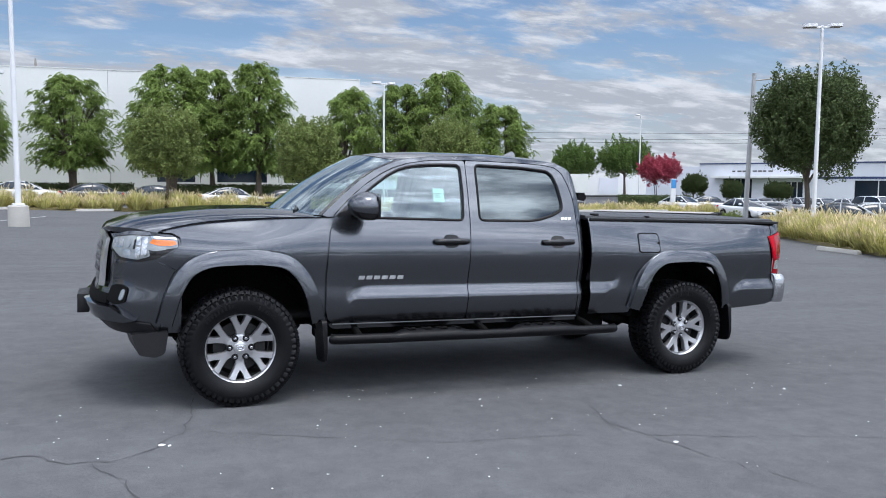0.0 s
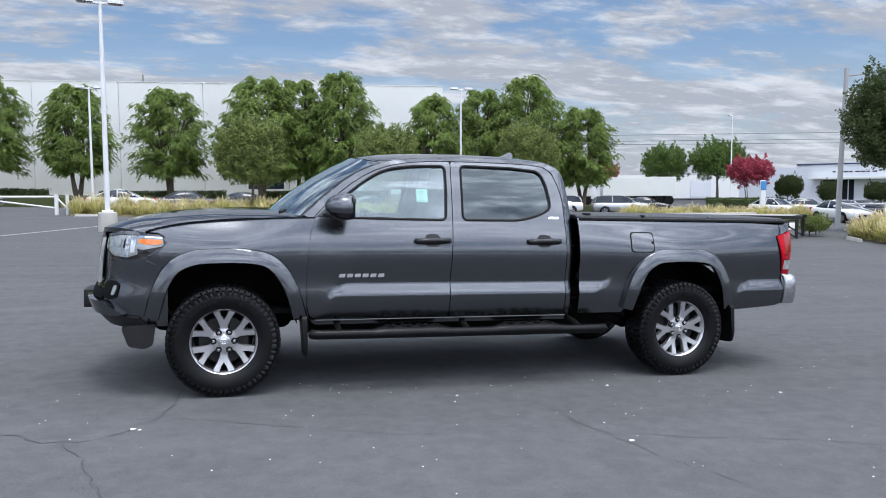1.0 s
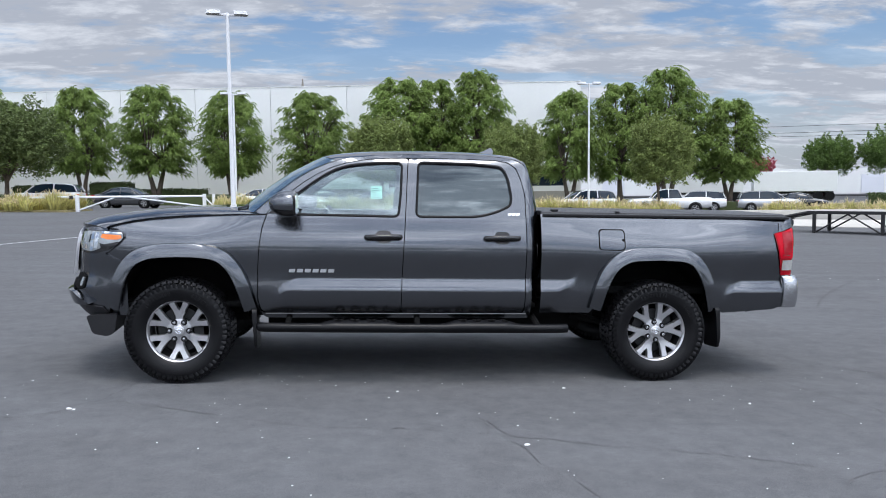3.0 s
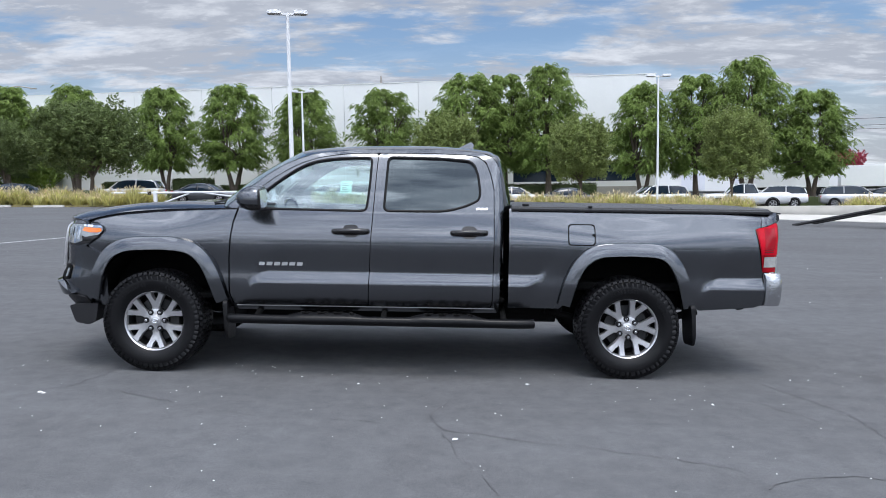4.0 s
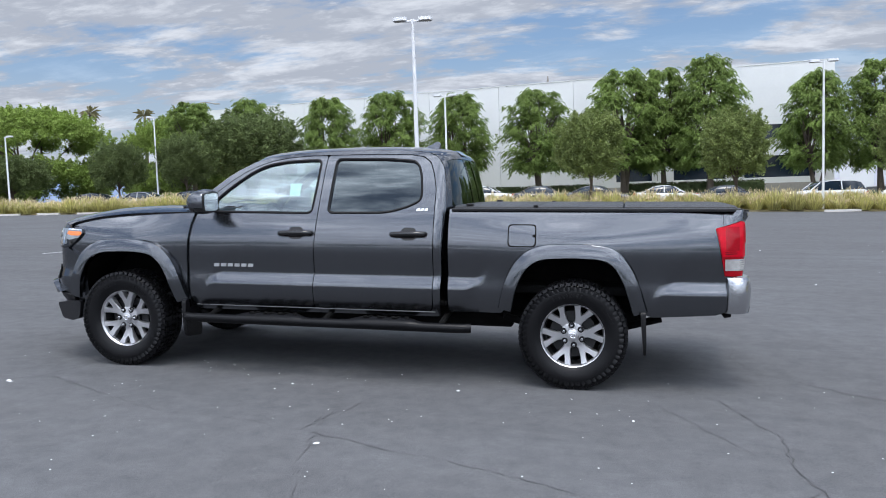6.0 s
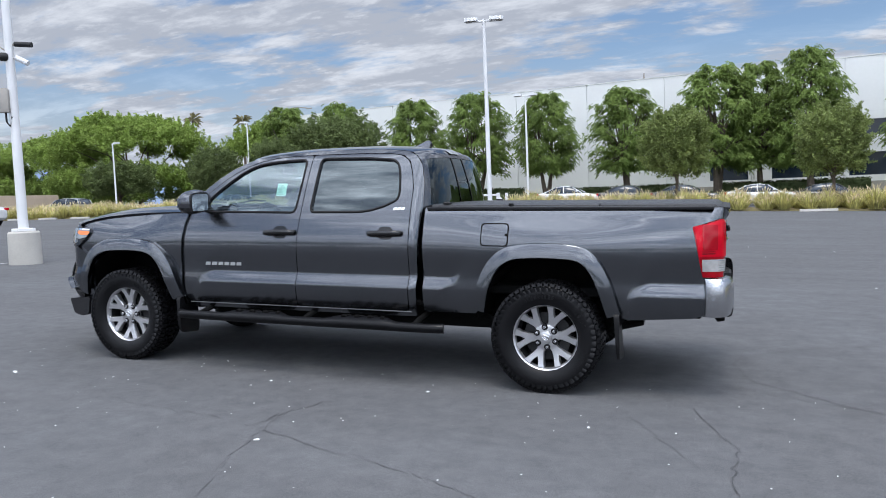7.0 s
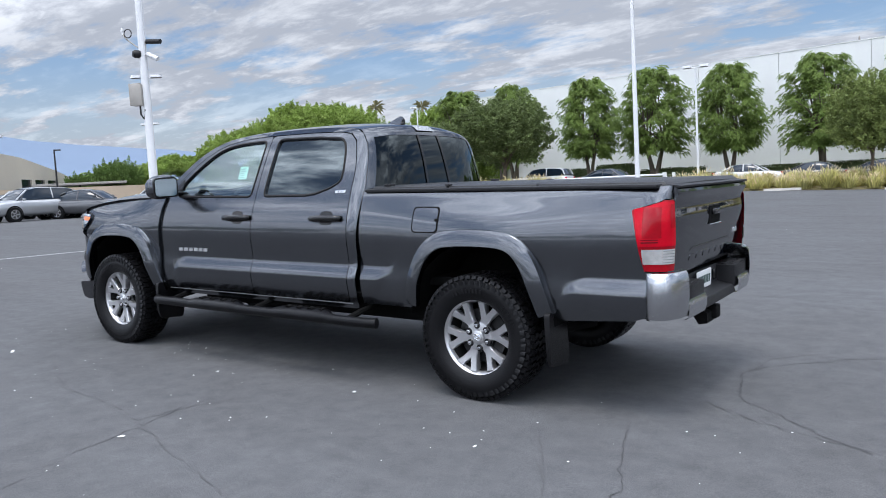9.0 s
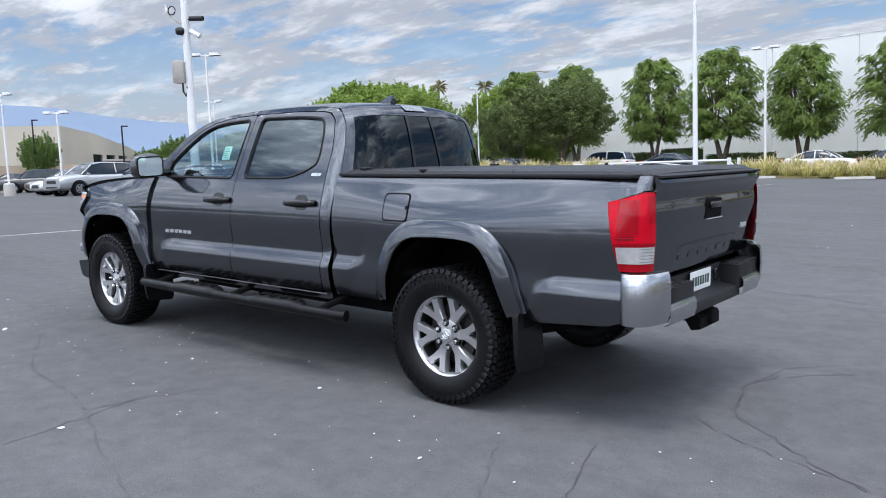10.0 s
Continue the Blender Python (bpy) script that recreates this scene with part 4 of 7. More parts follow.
def camera_mast():
    """The pole with security cameras and an equipment box."""
    x, y = -10.38, 5.64
    p = make_lamp_post("security_mast", x, y, 7.9, 2, "white mast with security cameras and a grey equipment box", True, -20, 0.085, "")
    right = Matrix.Rotation(radians(40), 4, "Z")
    m = right
    bx = part("equipment_box", box((-0.36, -0.10, 3.05), (-0.10, 0.12, 3.52), 0.015, 2, m), M["grey_box"], p, "grey equipment box")
    part("box_lid", box((-0.24, -0.16, 3.03), (-0.02, -0.08, 3.48), 0.01, 2, m), M["grey_box"], bx)
    part("cable", tube([tuple(m @ Vector(q)) for q in [(-0.14, -0.05, 3.05), (-0.13, -0.06, 2.85), (-0.05, -0.08, 2.75), (0.0, -0.08, 2.95)]], 0.02, 6), M["black_plastic"], p)
    arm = [(0, 0, 4.2), (-0.2, -0.02, 4.35), (-0.38, -0.03, 4.5), (-0.44, -0.03, 4.62)]
    part("cable_arm", tube([tuple(m @ Vector(q)) for q in smooth(arm, 4)], 0.015, 6), M["grey_box"], p)
    part("cable_loop", tube([tuple(m @ Vector((-0.30 + 0.09 * math.cos(a), -0.04, 4.58 + 0.09 * math.sin(a)))) for a in np.linspace(0, 6.28, 17)], 0.012, 6, False), M["black_plastic"], p)
    part("antenna", tube([tuple(m @ Vector(q)) for q in [(-0.44, -0.03, 4.56), (-0.44, -0.03, 4.72)]], 0.025, 8), M["white_paint"], p)
    for z0, ux, uz, mat in ((4.36, 0.34, -0.02, "black_plastic"), (4.10, 0.24, -0.12, "white_paint")):
        part("camera_bracket", tube([tuple(m @ Vector((0.05, 0, z0))), tuple(m @ Vector((0.16, -0.03, z0)))], 0.022, 6), M["grey_box"], p)
        part("security_camera", tube([tuple(m @ Vector((0.14, -0.03, z0 + 0.01))), tuple(m @ Vector((0.14 + ux, -0.05, z0 + uz)))], 0.052, 12), M[mat], p, "bullet security camera")
    dome = lathe([(0.0, -0.16), (0.06, -0.15), (0.085, -0.10), (0.085, 0.0), (0.0, 0.0)], 16, "y", Matrix.Translation((0, -0.06, 4.12)))
    part("dome_camera", dome, M["black_plastic"], p, "dark dome camera")


camera_mast()

# trees along the warehouse, foot on the lawn
def lawn_z(x, y):
    return ground_z(x, y) + 0.72


V1 = make_tree("street_tree", "leafy green street tree with drooping feathery foliage", M["leaf_bright"], 10.4, 7.2, 1.8, "vase", 11, 0.20, 0, 0.25, 2)
V2 = make_tree("street_tree", "leafy green street tree with drooping feathery foliage", M["leaf_bright"], 11.0, 8.0, 1.9, "vase", 12, 0.20, 0, 0.27, 2)
V3 = make_tree("street_tree", "tall green street tree with feathery foliage", M["leaf_bright"], 11.7, 6.8, 1.8, "vase", 13, 0.20, 0, 0.27, 1)
ROW = "trees along the warehouse"
plant(V1, [(x, y, lawn_z(x, y), t, sx, sz) for x, y, t, sx, sz in [(-28.0, 70.0, 0, 0.92, 1.0), (-13.6, 68.0, 70, 0.95, 0.96), (17.6, 63.2, 200, 0.90, 0.98), (31.7, 61.0, 130, 0.95, 0.9)]], ROW)
plant(V2, [(x, y, lawn_z(x, y), t, sx, sz) for x, y, t, sx, sz in [(-20.9, 69.1, 20, 0.98, 0.96), (-5.8, 66.9, 110, 0.95, 0.90), (2.0, 65.6, 250, 1.10, 1.02), (26.4, 62.0, 320, 1.0, 1.12), (-37.5, 71.2, 160, 0.95, 0.98)]], ROW)
plant(V3, [(x, y, lawn_z(x, y), t, sx, sz) for x, y, t, sx, sz in [(9.3, 64.6, 0, 0.98, 1.03), (5.6, 66.6, 100, 0.9, 0.98), (22.5, 63.5, 90, 0.9, 0.95), (-45.5, 73.0, 190, 1.1, 0.95)]], ROW)
O1 = make_tree("pear_tree", "dense olive green oval pear tree in the planting strip", M["leaf_olive"], 6.0, 4.4, 1.25, "oval", 21, 0.13, 620, 0.10, 1)
plant(O1, [(0.1, 40.4, ground_z(0, 40), 0, 1.02, 1.04), (8.2, 40.4, ground_z(8, 40), 80, 0.96, 1.02), (17.5, 40.4, ground_z(17.5, 40), 190, 1.0, 1.12)], "pear trees in the strip")
O2 = make_tree("round_tree", "dense dark green rounded tree", M["leaf_round"], 7.0, 7.0, 1.5, "round", 22, 0.17, 620, 0.14, 1)
plant(O2, [(-22.5, 42.2, ground_z(-22, 42), 0, 1.10, 0.97), (-27.4, 50.5, ground_z(-26, 48), 140, 0.85, 1.06), (-32.9, 50.5, ground_z(-32, 50), 60, 0.70, 0.90), (-39.4, 51.0, ground_z(-38, 50), 220, 0.74, 0.84), (-56.0, 57.5, ground_z(-56, 57), 220, 1.1, 0.80)], "round dark trees")
EG = make_tree("egg_tree", "dense dark green egg-shaped tree in the ornamental grass", M["leaf_dark"], 7.7, 6.0, 2.1, "egg", 23, 0.135, 1300, 0.15, 1)
plant(EG, [(29.0, 22.2, ground_z(28, 22) - 0.1, 300, 0.96, 1.06)], "egg-shaped trees")
SM = make_tree("small_tree", "small dark green tree beside the dealership", M["leaf_dark"], 6.0, 5.0, 1.8, "round", 24, 0.14, 400, 0.10, 1)
plant(SM, [(37.5, 20.6, ground_z(36, 21) - 0.1, 30, 0.9, 0.95)], "small trees")
F1 = make_tree("broad_tree", "broad spreading bright green tree", M["leaf_far"], 12.5, 18.0, 1.8, "broad", 31, 0.26, 1500, 0.30, 2)
plant(F1, [(-66.8, 71.2, 0.4, 0, 1.04, 0.99), (-84.0, 76.0, 0.4, 90, 0.95, 0.85), (-50.0, 78.0, 0.4, 200, 0.75, 0.86), (-98.0, 74.0, 0.4, 40, 0.9, 0.62), (-112.0, 72.0, 0.4, 130, 0.9, 0.5)], "broad trees at the far corner")
D1 = make_tree("far_tree", "round green tree beyond the road", M["leaf_mid"], 8.6, 9.2, 2.2, "round", 41, 0.22, 520, 0.2, 1)
plant(D1, [(71.6, 110.0, -0.3, 0, 0.97, 1.08), (78.5, 105.0, -0.3, 120, 1.12, 1.16), (58.0, 118.0, -0.3, 60, 0.9, 0.85), (-56.6, 22.6, 0.7, 0, 0.36, 0.50), (-66.0, 41.0, 0.7, 50, 0.60, 0.56), (-73.0, 42.0, 0.7, 50, 0.60, 0.46)], "far round trees")
PK = make_tree("crape_myrtle", "small tree in crimson blossom", M["leaf_pink"], 4.9, 5.0, 1.9, "round", 51, 0.16, 360, 0.06, 2)
plant(PK, [(49.0, 90.0, -0.2, 0, 1.05, 1.06), (43.6, 52.0, -0.4, 90, 0.84, 0.96)], "crimson flowering trees")
TB = make_tree("clipped_bush", "clipped round dark green bush on a short stem", M["leaf_hedge"], 2.6, 3.6, 0.7, "round", 52, 0.12, 700, 0.08, 1, 30)
plant(TB, [(48.5, 52.9, -0.35, 0, 0.80, 1.14), (48.3, 47.7, -0.45, 60, 0.60, 0.95), (49.5, 43.7, -0.45, 120, 0.74, 0.90)], "clipped round bushes")


M["palm_frond"] = material("dry_green_fronds", (0.26, 0.24, 0.12), 0.7, 0, 0.4, 1.0, 6, through_light=0.3)


def palm(x, y, h):
    p = thing("palm_tree", pose(x, y, 0.4), "tall distant palm tree with dry fronds", "palm tree", "distant palms")
    part("trunk", tube([(0, 0, 0), (0.1, 0, h * 0.5), (0, 0.1, h)], [0.25, 0.2, 0.17], 8), M["bark"], p)
    bm = bmesh.new()
    rng = random.Random(int(x * 3))
    for k in range(26):
        a, e = rng.random() * 6.28, rng.uniform(-0.7, 1.1)
        L = rng.uniform(1.3, 2.0)
        d = Vector((math.cos(a) * math.cos(e), math.sin(a) * math.cos(e), math.sin(e)))
        s = Vector((-math.sin(a), math.cos(a), 0)) * 0.18
        p0, p1, p2 = Vector((0, 0, h)), Vector((0, 0, h)) + d * L * 0.6, Vector((0, 0, h - 0.5)) + d * L
        join(bm, raw([p0, p1 + s, p2, p1 - s], [(0, 1, 2), (0, 2, 3)]))
    part("crown", bm, M["palm_frond"], p)


for x, y, h in ((-70.8, 88.5, 13.2), (-65.0, 92.7, 12.9), (-61.3, 95.3, 13.3)):
    palm(x, y, h)

make_building()
for x0, x1, y, h, d in ((-22.5, -16.2, 67.3, 1.0, 1.2), (-27.5, -23.5, 68.5, 1.7, 1.5), (-12.0, -1.0, 66.6, 0.75, 1.2), (-36.0, -30.0, 71.5, 1.5, 1.5), (2.0, 14.0, 64.2, 0.7, 1.0)):
    make_hedge("hedge", x0, x1, y + 2.2, lawn_z((x0 + x1) / 2, 64) - 0.05, lawn_z(0, 64) + h, d, "dark green clipped hedge against the warehouse wall", -8.5, dens=36, leaf=0.2)
make_hedge("hedge", 38.5, 44.8, 50.2, -0.75, 0.55, 1.8, "dark green clipped hedge beside the road", -35, dens=60, leaf=0.16)
make_hedge("hedge", 31.5, 36.5, 25.4, -0.75, 0.10, 1.2, "low dark green hedge in front of parked cars", -62, dens=60, leaf=0.16)
SH = make_tree("shrub", "low loose green shrub among the ornamental grass", M["leaf_olive"], 0.95, 1.5, 0.12, "round", 61, 0.07, 200, 0.03, 1, 30)
plant(SH, [(22.2, 20.4, ground_z(22, 20), 0, 1.0, 1.0), (23.4, 21.6, ground_z(23, 21), 90, 0.9, 0.9)], "loose shrubs")


def barrier():
    g = thing("barrier_gate", pose(-17.0, 38.6, ground_z(-13, 38.6), 0, 0, 0), "white painted pipe barrier gate across a driveway", "gate")
    for x in (0.0, 7.0):
        part("post", box((x - 0.09, -0.09, -0.1), (x + 0.09, 0.09, 1.02), 0.01, 1), M["white_paint"], g)
    part("post", box((7.45, -0.07, -0.1), (7.60, 0.07, 1.0), 0.01, 1), M["white_paint"], g)
    part("rail", tube([(-2.6, 0, 0.93), (7.0, 0, 0.90)], 0.055, 8), M["white_paint"], g)
    part("brace", tube([(2.9, 0, 0.88), (7.0, 0, 0.30)], 0.045, 8), M["white_paint"], g)
    part("brace", tube([(0.1, 0, 0.20), (2.0, 0, 0.86)], 0.045, 8), M["white_paint"], g)
    part("stay", tube([(7.0, 0, 0.86), (7.55, 0, 0.25)], 0.045, 8), M["white_paint"], g)
    part("sign", box((-0.42, -0.10, 0.80), (-0.20, -0.07, 1.0), 0.004, 1), M["black_steel"], g)


barrier()


def truss_ramp():
    """A long black steel vehicle ramp on braced legs."""
    a, b = Vector((16.4, 22.6, 0)), Vector((20.0, 18.6, 0))
    run = (b - a).length
    g = thing("steel_ramp", pose(a[0], a[1], ground_z(18, 20.5), 0, 0, math.degrees(math.atan2(b[1] - a[1], b[0] - a[0]))), "long black steel loading ramp on braced trestle legs", "ramp")
    xs = (0.6, 3.0, run - 0.15)
    for y in (0.0, 1.9):
        part("rail", box((0.3, y - 0.05, 0.76), (run, y + 0.05, 0.88), 0.01, 1), M["black_steel"], g)
        part("runway_beam", tube([(-3.1, y, 0.06), (0.35, y, 0.82)], 0.065, 6), M["black_steel"], g)
        for i, x in enumerate(xs):
            part("leg", box((x - 0.06, y - 0.06, 0), (x + 0.06, y + 0.06, 0.76), 0.008, 1), M["black_steel"], g)
            if i:
                p = xs[i - 1]
                m = (p + x) / 2
                part("brace", tube([(p + 0.06, y, 0.06), (m, y, 0.76)], 0.034, 6), M["black_steel"], g)
                part("brace", tube([(m, y, 0.76), (x - 0.06, y, 0.06)], 0.034, 6), M["black_steel"], g)
    for x in np.linspace(0.4, run - 0.2, 7):
        part("cross_bar", box((x - 0.04, 0.0, 0.78), (x + 0.04, 1.9, 0.86), 0.006, 1), M["black_steel"], g)
    for x in np.linspace(-2.7, 0.1, 6):
        z = 0.06 + (x + 3.1) * 0.22
        part("cross_bar", box((x - 0.03, 0.0, z - 0.03), (x + 0.03, 1.9, z + 0.03), 0.006, 1), M["black_steel"], g)
    part("deck", box((0.3, 0.06, 0.865), (run - 0.3, 1.84, 0.885), 0.004, 1), M["grey_box"], g)


truss_ramp()

# parked cars
CP = {n: material("car_paint_" + n, c, 0.3, mt, 0.08, 3, 300, coat=1.0) for n, c, mt in (("white", (0.72, 0.73, 0.74), 0), ("black", (0.012, 0.012, 0.014), 0), ("grey", (0.07, 0.072, 0.078), 0.4), ("silver", (0.42, 0.43, 0.44), 0.6))}
for kind, x, y, yaw, col, lab in [
    ("sedan", -8.0, 50.4, 180, "white", "white sedan parked beyond the ornamental grass"), ("sedan", -3.7, 50.6, 185, "black", "black sedan parked beyond the ornamental grass"),
    ("sedan", 0.2, 50.0, 175, "grey", "dark grey sedan parked beyond the ornamental grass"), ("sedan", 5.0, 49.6, 182, "white", "white saloon parked beyond the ornamental grass"), ("sedan", 9.2, 50.2, 178, "black", "black saloon parked under the trees"),
    ("sedan", -17.2, 48.6, 172, "grey", "dark grey sedan on the road behind the barrier"),
    ("suv", 14.5, 47.2, 8, "white", "white estate car beyond the planting strip"), ("pickup", 20.6, 46.9, -14, "white", "white pickup truck parked on the road"),
    ("suv", 25.5, 53.6, -20, "white", "white large off-roader behind the white pickup"), ("suv", 30.4, 51.4, 160, "silver", "silver boxy off-roader by the trees"),
    ("sedan", 38.6, 61.0, 150, "black", "black sedan far along the road"),
    ("sedan", 26.2, 17.6, 130, "silver", "silver sedan parked behind tall grass"), ("sedan", 31.0, 19.8, 150, "white", "white compact car beside a hedge"),
    ("sedan", 42.6, 47.5, 100, "white", "white sedan at the dealership"), ("sedan", 45.5, 47.2, 150, "silver", "silver sedan at the dealership"), ("sedan", 36.6, 34.0, 80, "white", "white sedan turning in at the dealership"), ("sedan", 40.4, 35.8, 130, "black", "black sedan at the dealership"), ("sedan", 47.4, 37.1, 75, "white", "white sedan in the dealership row"), ("sedan", 47.1, 34.4, 75, "white", "white sedan in the dealership row"), ("suv", 46.4, 31.6, 75, "white", "white crossover in the dealership row"), ("sedan", 48.0, 39.6, 75, "silver", "silver sedan in the dealership row"),
    ("sedan", -33.2, 18.0, 212, "grey", "dark grey sedan parked in the row"), ("suv", -34.6, 15.6, 95, "silver", "silver crossover parked in the row"), 
    ("sedan", -34.9, 23.3, 4, "white", "white sedan parked behind a lamp post"), ("sedan", -38.7, 16.7, 88, "white", "white sedan parked in the second row"), ("suv", -52.4, 20.4, 61, "black", "black people carrier parked near the block wall"), ("sedan", -42.5, 18.0, 78, "grey", "grey sedan parked in the second row"), ("sedan", -56.0, 20.0, 70, "grey", "grey sedan parked near the block wall"),
    ("sedan", -29.5, 46.5, 180, "grey", "grey sedan beyond the ornamental grass"), ("sedan", -34.6, 46.5, 5, "silver", "silver sedan beyond the ornamental grass"), ("sedan", -38.5, 46.8, 180, "black", "black sedan beyond the ornamental grass"), ("suv", -22.2, 47.5, 0, "white", "white van-like estate beyond the ornamental grass"), ("suv", -52.0, 46.5, 0, "silver", "silver estate beside the far lamp post"),
]:
    make_car(kind, x, y, ground_z(x, y), yaw, CP[col], lab)


def far_left_building():
    """The beige workshop, its low block wall, and a carport."""
    b = thing("workshop_building", pose(-63.5, 27.5, 0.7), "beige rendered workshop with open bays and a curved roofline", "building")
    wl = [(0, 0), (-13.0, -23.0), (-42, -6), (-16.5, 18.0)]
    h = 5.5
    for i, (a, c) in enumerate(zip(wl, wl[1:] + wl[:1])):
        a, c = Vector((*a, 0)), Vector((*c, 0))
        L = (c - a).length
        d = (c - a) / L
        n = Vector((d[1], -d[0], 0))
        doors = [(L - 9.5 - 3.4 * k, L - 7.0 - 3.4 * k) for k in range(3)] if i == 3 else []
        hs = [[(p, 0.6), (q, 0.6), (q, 3.2), (p, 3.2)] for p, q in doors]
        tp = ([(L, h - 2.6), (0, h - 1.0)] if i == 2 else [(L, h), (0, h)]) if i != 3 else [(L, h), (L * 0.7, h - 0.3), (L * 0.35, h - 1.2), (0, h - 2.4)]
        part("wall", panel([(0, -1), (L, -1)] + tp, lambda u, v, a=a, d=d: a + d * u + Vector((0, 0, v)), 2.0, hs, depth=0.3, flip=i != 9), M["beige"], b)
        for p, q in doors:
            # a dark sheet fills each open bay with painted shade
            part("bay_shade", raw([a + d * p + Vector((-0.3, 0.1, 0.6)), a + d * q + Vector((-0.3, 0.1, 0.6)), a + d * q + Vector((-0.3, 0.1, 3.2)), a + d * p + Vector((-0.3, 0.1, 3.2))], [(0, 1, 2, 3)]), M["window_dark"], b, "dark sheet painting the shade in an open workshop bay")
    part("roof", raw([Vector((*wl[0], h - 0.3)), Vector((*wl[1], h - 0.3)), Vector((*wl[2], h - 0.3)), Vector((*wl[3], h - 2.6))], [(0, 1, 2, 3)]), M["grey_box"], b)
    w = thing("block_wall", pose(0, 0, 0), "low tan concrete block wall behind the parked cars", "wall", kind="structure")
    pts = [Vector((-60, 8, 0)), Vector((-59.5, 24, 0)), Vector((-58, 38, 0)), Vector((-61, 54, 0)), Vector((-72, 60, 0)), Vector((-90, 62, 0))]
    for a, c in zip(pts, pts[1:]):
        d = (c - a)
        n = Vector((d[1], -d[0], 0)).normalized() * 0.1
        part("wall_run", raw([a - n + Vector((0, 0, -0.5)), c - n + Vector((0, 0, -0.5)), c - n + Vector((0, 0, 2.75)), a - n + Vector((0, 0, 2.75)), a + n + Vector((0, 0, -0.5)), c + n + Vector((0, 0, -0.5)), c + n + Vector((0, 0, 2.75)), a + n + Vector((0, 0, 2.75))], [(0, 1, 2, 3), (5, 4, 7, 6), (3, 2, 6, 7), (0, 3, 7, 4), (1, 5, 6, 2)]), M["brick_wall"], w)
    c = thing("carport", pose(-66, 37, 0.7, 0, 0, 60), "low flat-roofed carport behind the block wall", "carport")
    part("roof", box((-4, -2.5, 2.4), (4, 2.5, 2.6), 0.02, 1), M["grey_box"], c)
    for x in (-3.6, 0, 3.6):
        part("post", box((x - 0.08, -0.08, 0), (x + 0.08, 0.08, 2.4)), M["black_steel"], c)


far_left_building()


M["pole_grey"] = material("weathered_grey_pole", (0.40, 0.41, 0.42), 0.7, 0, 0.2, 2, 30)
M["navy"] = material("navy_trim", (0.03, 0.05, 0.14), 0.5, 0, 0.1, 4, 20)


def dealership():
    b = thing("showroom_building", pose(66.7, 73.0, -0.6, 0, 0, -62), "pale blue-grey low showroom building across the road", "building")
    hs = [[(3.0, 0.6), (6.6, 0.6), (6.6, 3.0), (3.0, 3.0)], [(9.0, 0.6), (12.5, 0.6), (12.5, 2.6), (9.0, 2.6)], [(18.0, 0.4), (30.0, 0.4), (30.0, 2.8), (18.0, 2.8)], [(34.0, 0.4), (46.0, 0.4), (46.0, 2.8), (34.0, 2.8)]]
    part("wall", panel([(0, -0.5), (50, -0.5), (50, 4.9), (0, 4.9)], lambda x, z: Vector((x, 0, z)), 2.0, hs, depth=0.4), M["wall_grey"], b)
    # the first hole is a deep garage opening, its shade drawn as a dark pane
    for h in hs:
        part("window", box((h[0][0], 0.3, h[0][1]), (h[1][0], 0.35, h[2][1])), M["window_dark"], b, "dark pane for shopfront glazing and a garage's shade")
        for k in range(1, 5):
            x = h[0][0] + (h[1][0] - h[0][0]) * k / 5
            part("mullion", box((x - 0.05, 0.2, h[0][1]), (x + 0.05, 0.3, h[2][1])), M["wall_white"], b)
    part("fascia", box((0, -0.12, 4.80), (50, 0.0, 4.95)), M["navy"], b, "thin navy fascia line")
    part("canopy", box((2.0, -1.6, 3.05), (13.5, 0.0, 3.35), 0.02, 1), M["wall_white"], b)
    part("core", box((0.1, 0.4, -0.5), (50, 20, 4.6)), M["wall_grey"], b)
    part("side_wing", box((-10, 6.0, -0.5), (0.0, 18, 4.7)), M["wall_grey"], b, "set-back pale grey wing")
    part("band", box((14, -0.06, 3.0), (50, 0.0, 3.25)), M["navy"], b)
    for k in range(8):
        part("sign_bar", box((4.2 + k * 0.62, -0.14, 3.85), (4.2 + k * 0.62 + (0.5 if k % 3 else 0.35), -0.10, 4.0)), M["black_steel"], b)
    s = thing("sign_post", pose(35.6, 40.3, -0.7), "slim white sign post with a blue panel", "sign")
    part("post", box((-0.22, -0.06, 0), (0.22, 0.06, 2.7), 0.02, 1), M["white_paint"], s)
    part("panel", box((-0.23, -0.08, 2.0), (0.23, -0.055, 2.65), 0.005, 1), M["blue_sign"], s)
    g = thing("pipe_barrier", pose(30.0, 26.5, -0.72, 0, 0, -46), "white pipe barrier arm beside the driveway", "barrier")
    part("post", box((1.55, -0.09, 0), (1.75, 0.09, 1.45), 0.01, 1), M["white_paint"], g)
    part("arm", tube([(-0.6, 0, 1.45), (1.6, 0, 0.75)], 0.05, 8), M["white_paint"], g)
    part("rail", tube([(-0.6, 0, 1.35), (1.6, 0, 1.35)], 0.04, 8), M["white_paint"], g)
    u = thing("utility_pole", pose(29.0, 26.3, -0.75), "grey utility pole with a short cross arm", "pole")
    part("pole", tube([(0, 0, 0), (0.1, 0, 4), (0.25, 0, 8.3)], [0.14, 0.125, 0.11], 10), M["pole_grey"], u)
    part("arm", tube([(0.2, 0, 7.9), (1.1, -0.4, 8.0)], 0.04, 6), M["grey_box"], u)
    w = thing("white_warehouse", pose(62, 128, -0.5, 0, 0, -12), "long low white building and trailers in the distance", "building")
    part("wall", box((-36, 0, 0), (46, 14, 4.4), 0.02, 1), M["wall_white"], w)
    for k in range(7):
        part("door", box((-30 + k * 9, -0.12, 0.2), (-26 + k * 9, -0.01, 3.4)), M["wall_grey"], w)
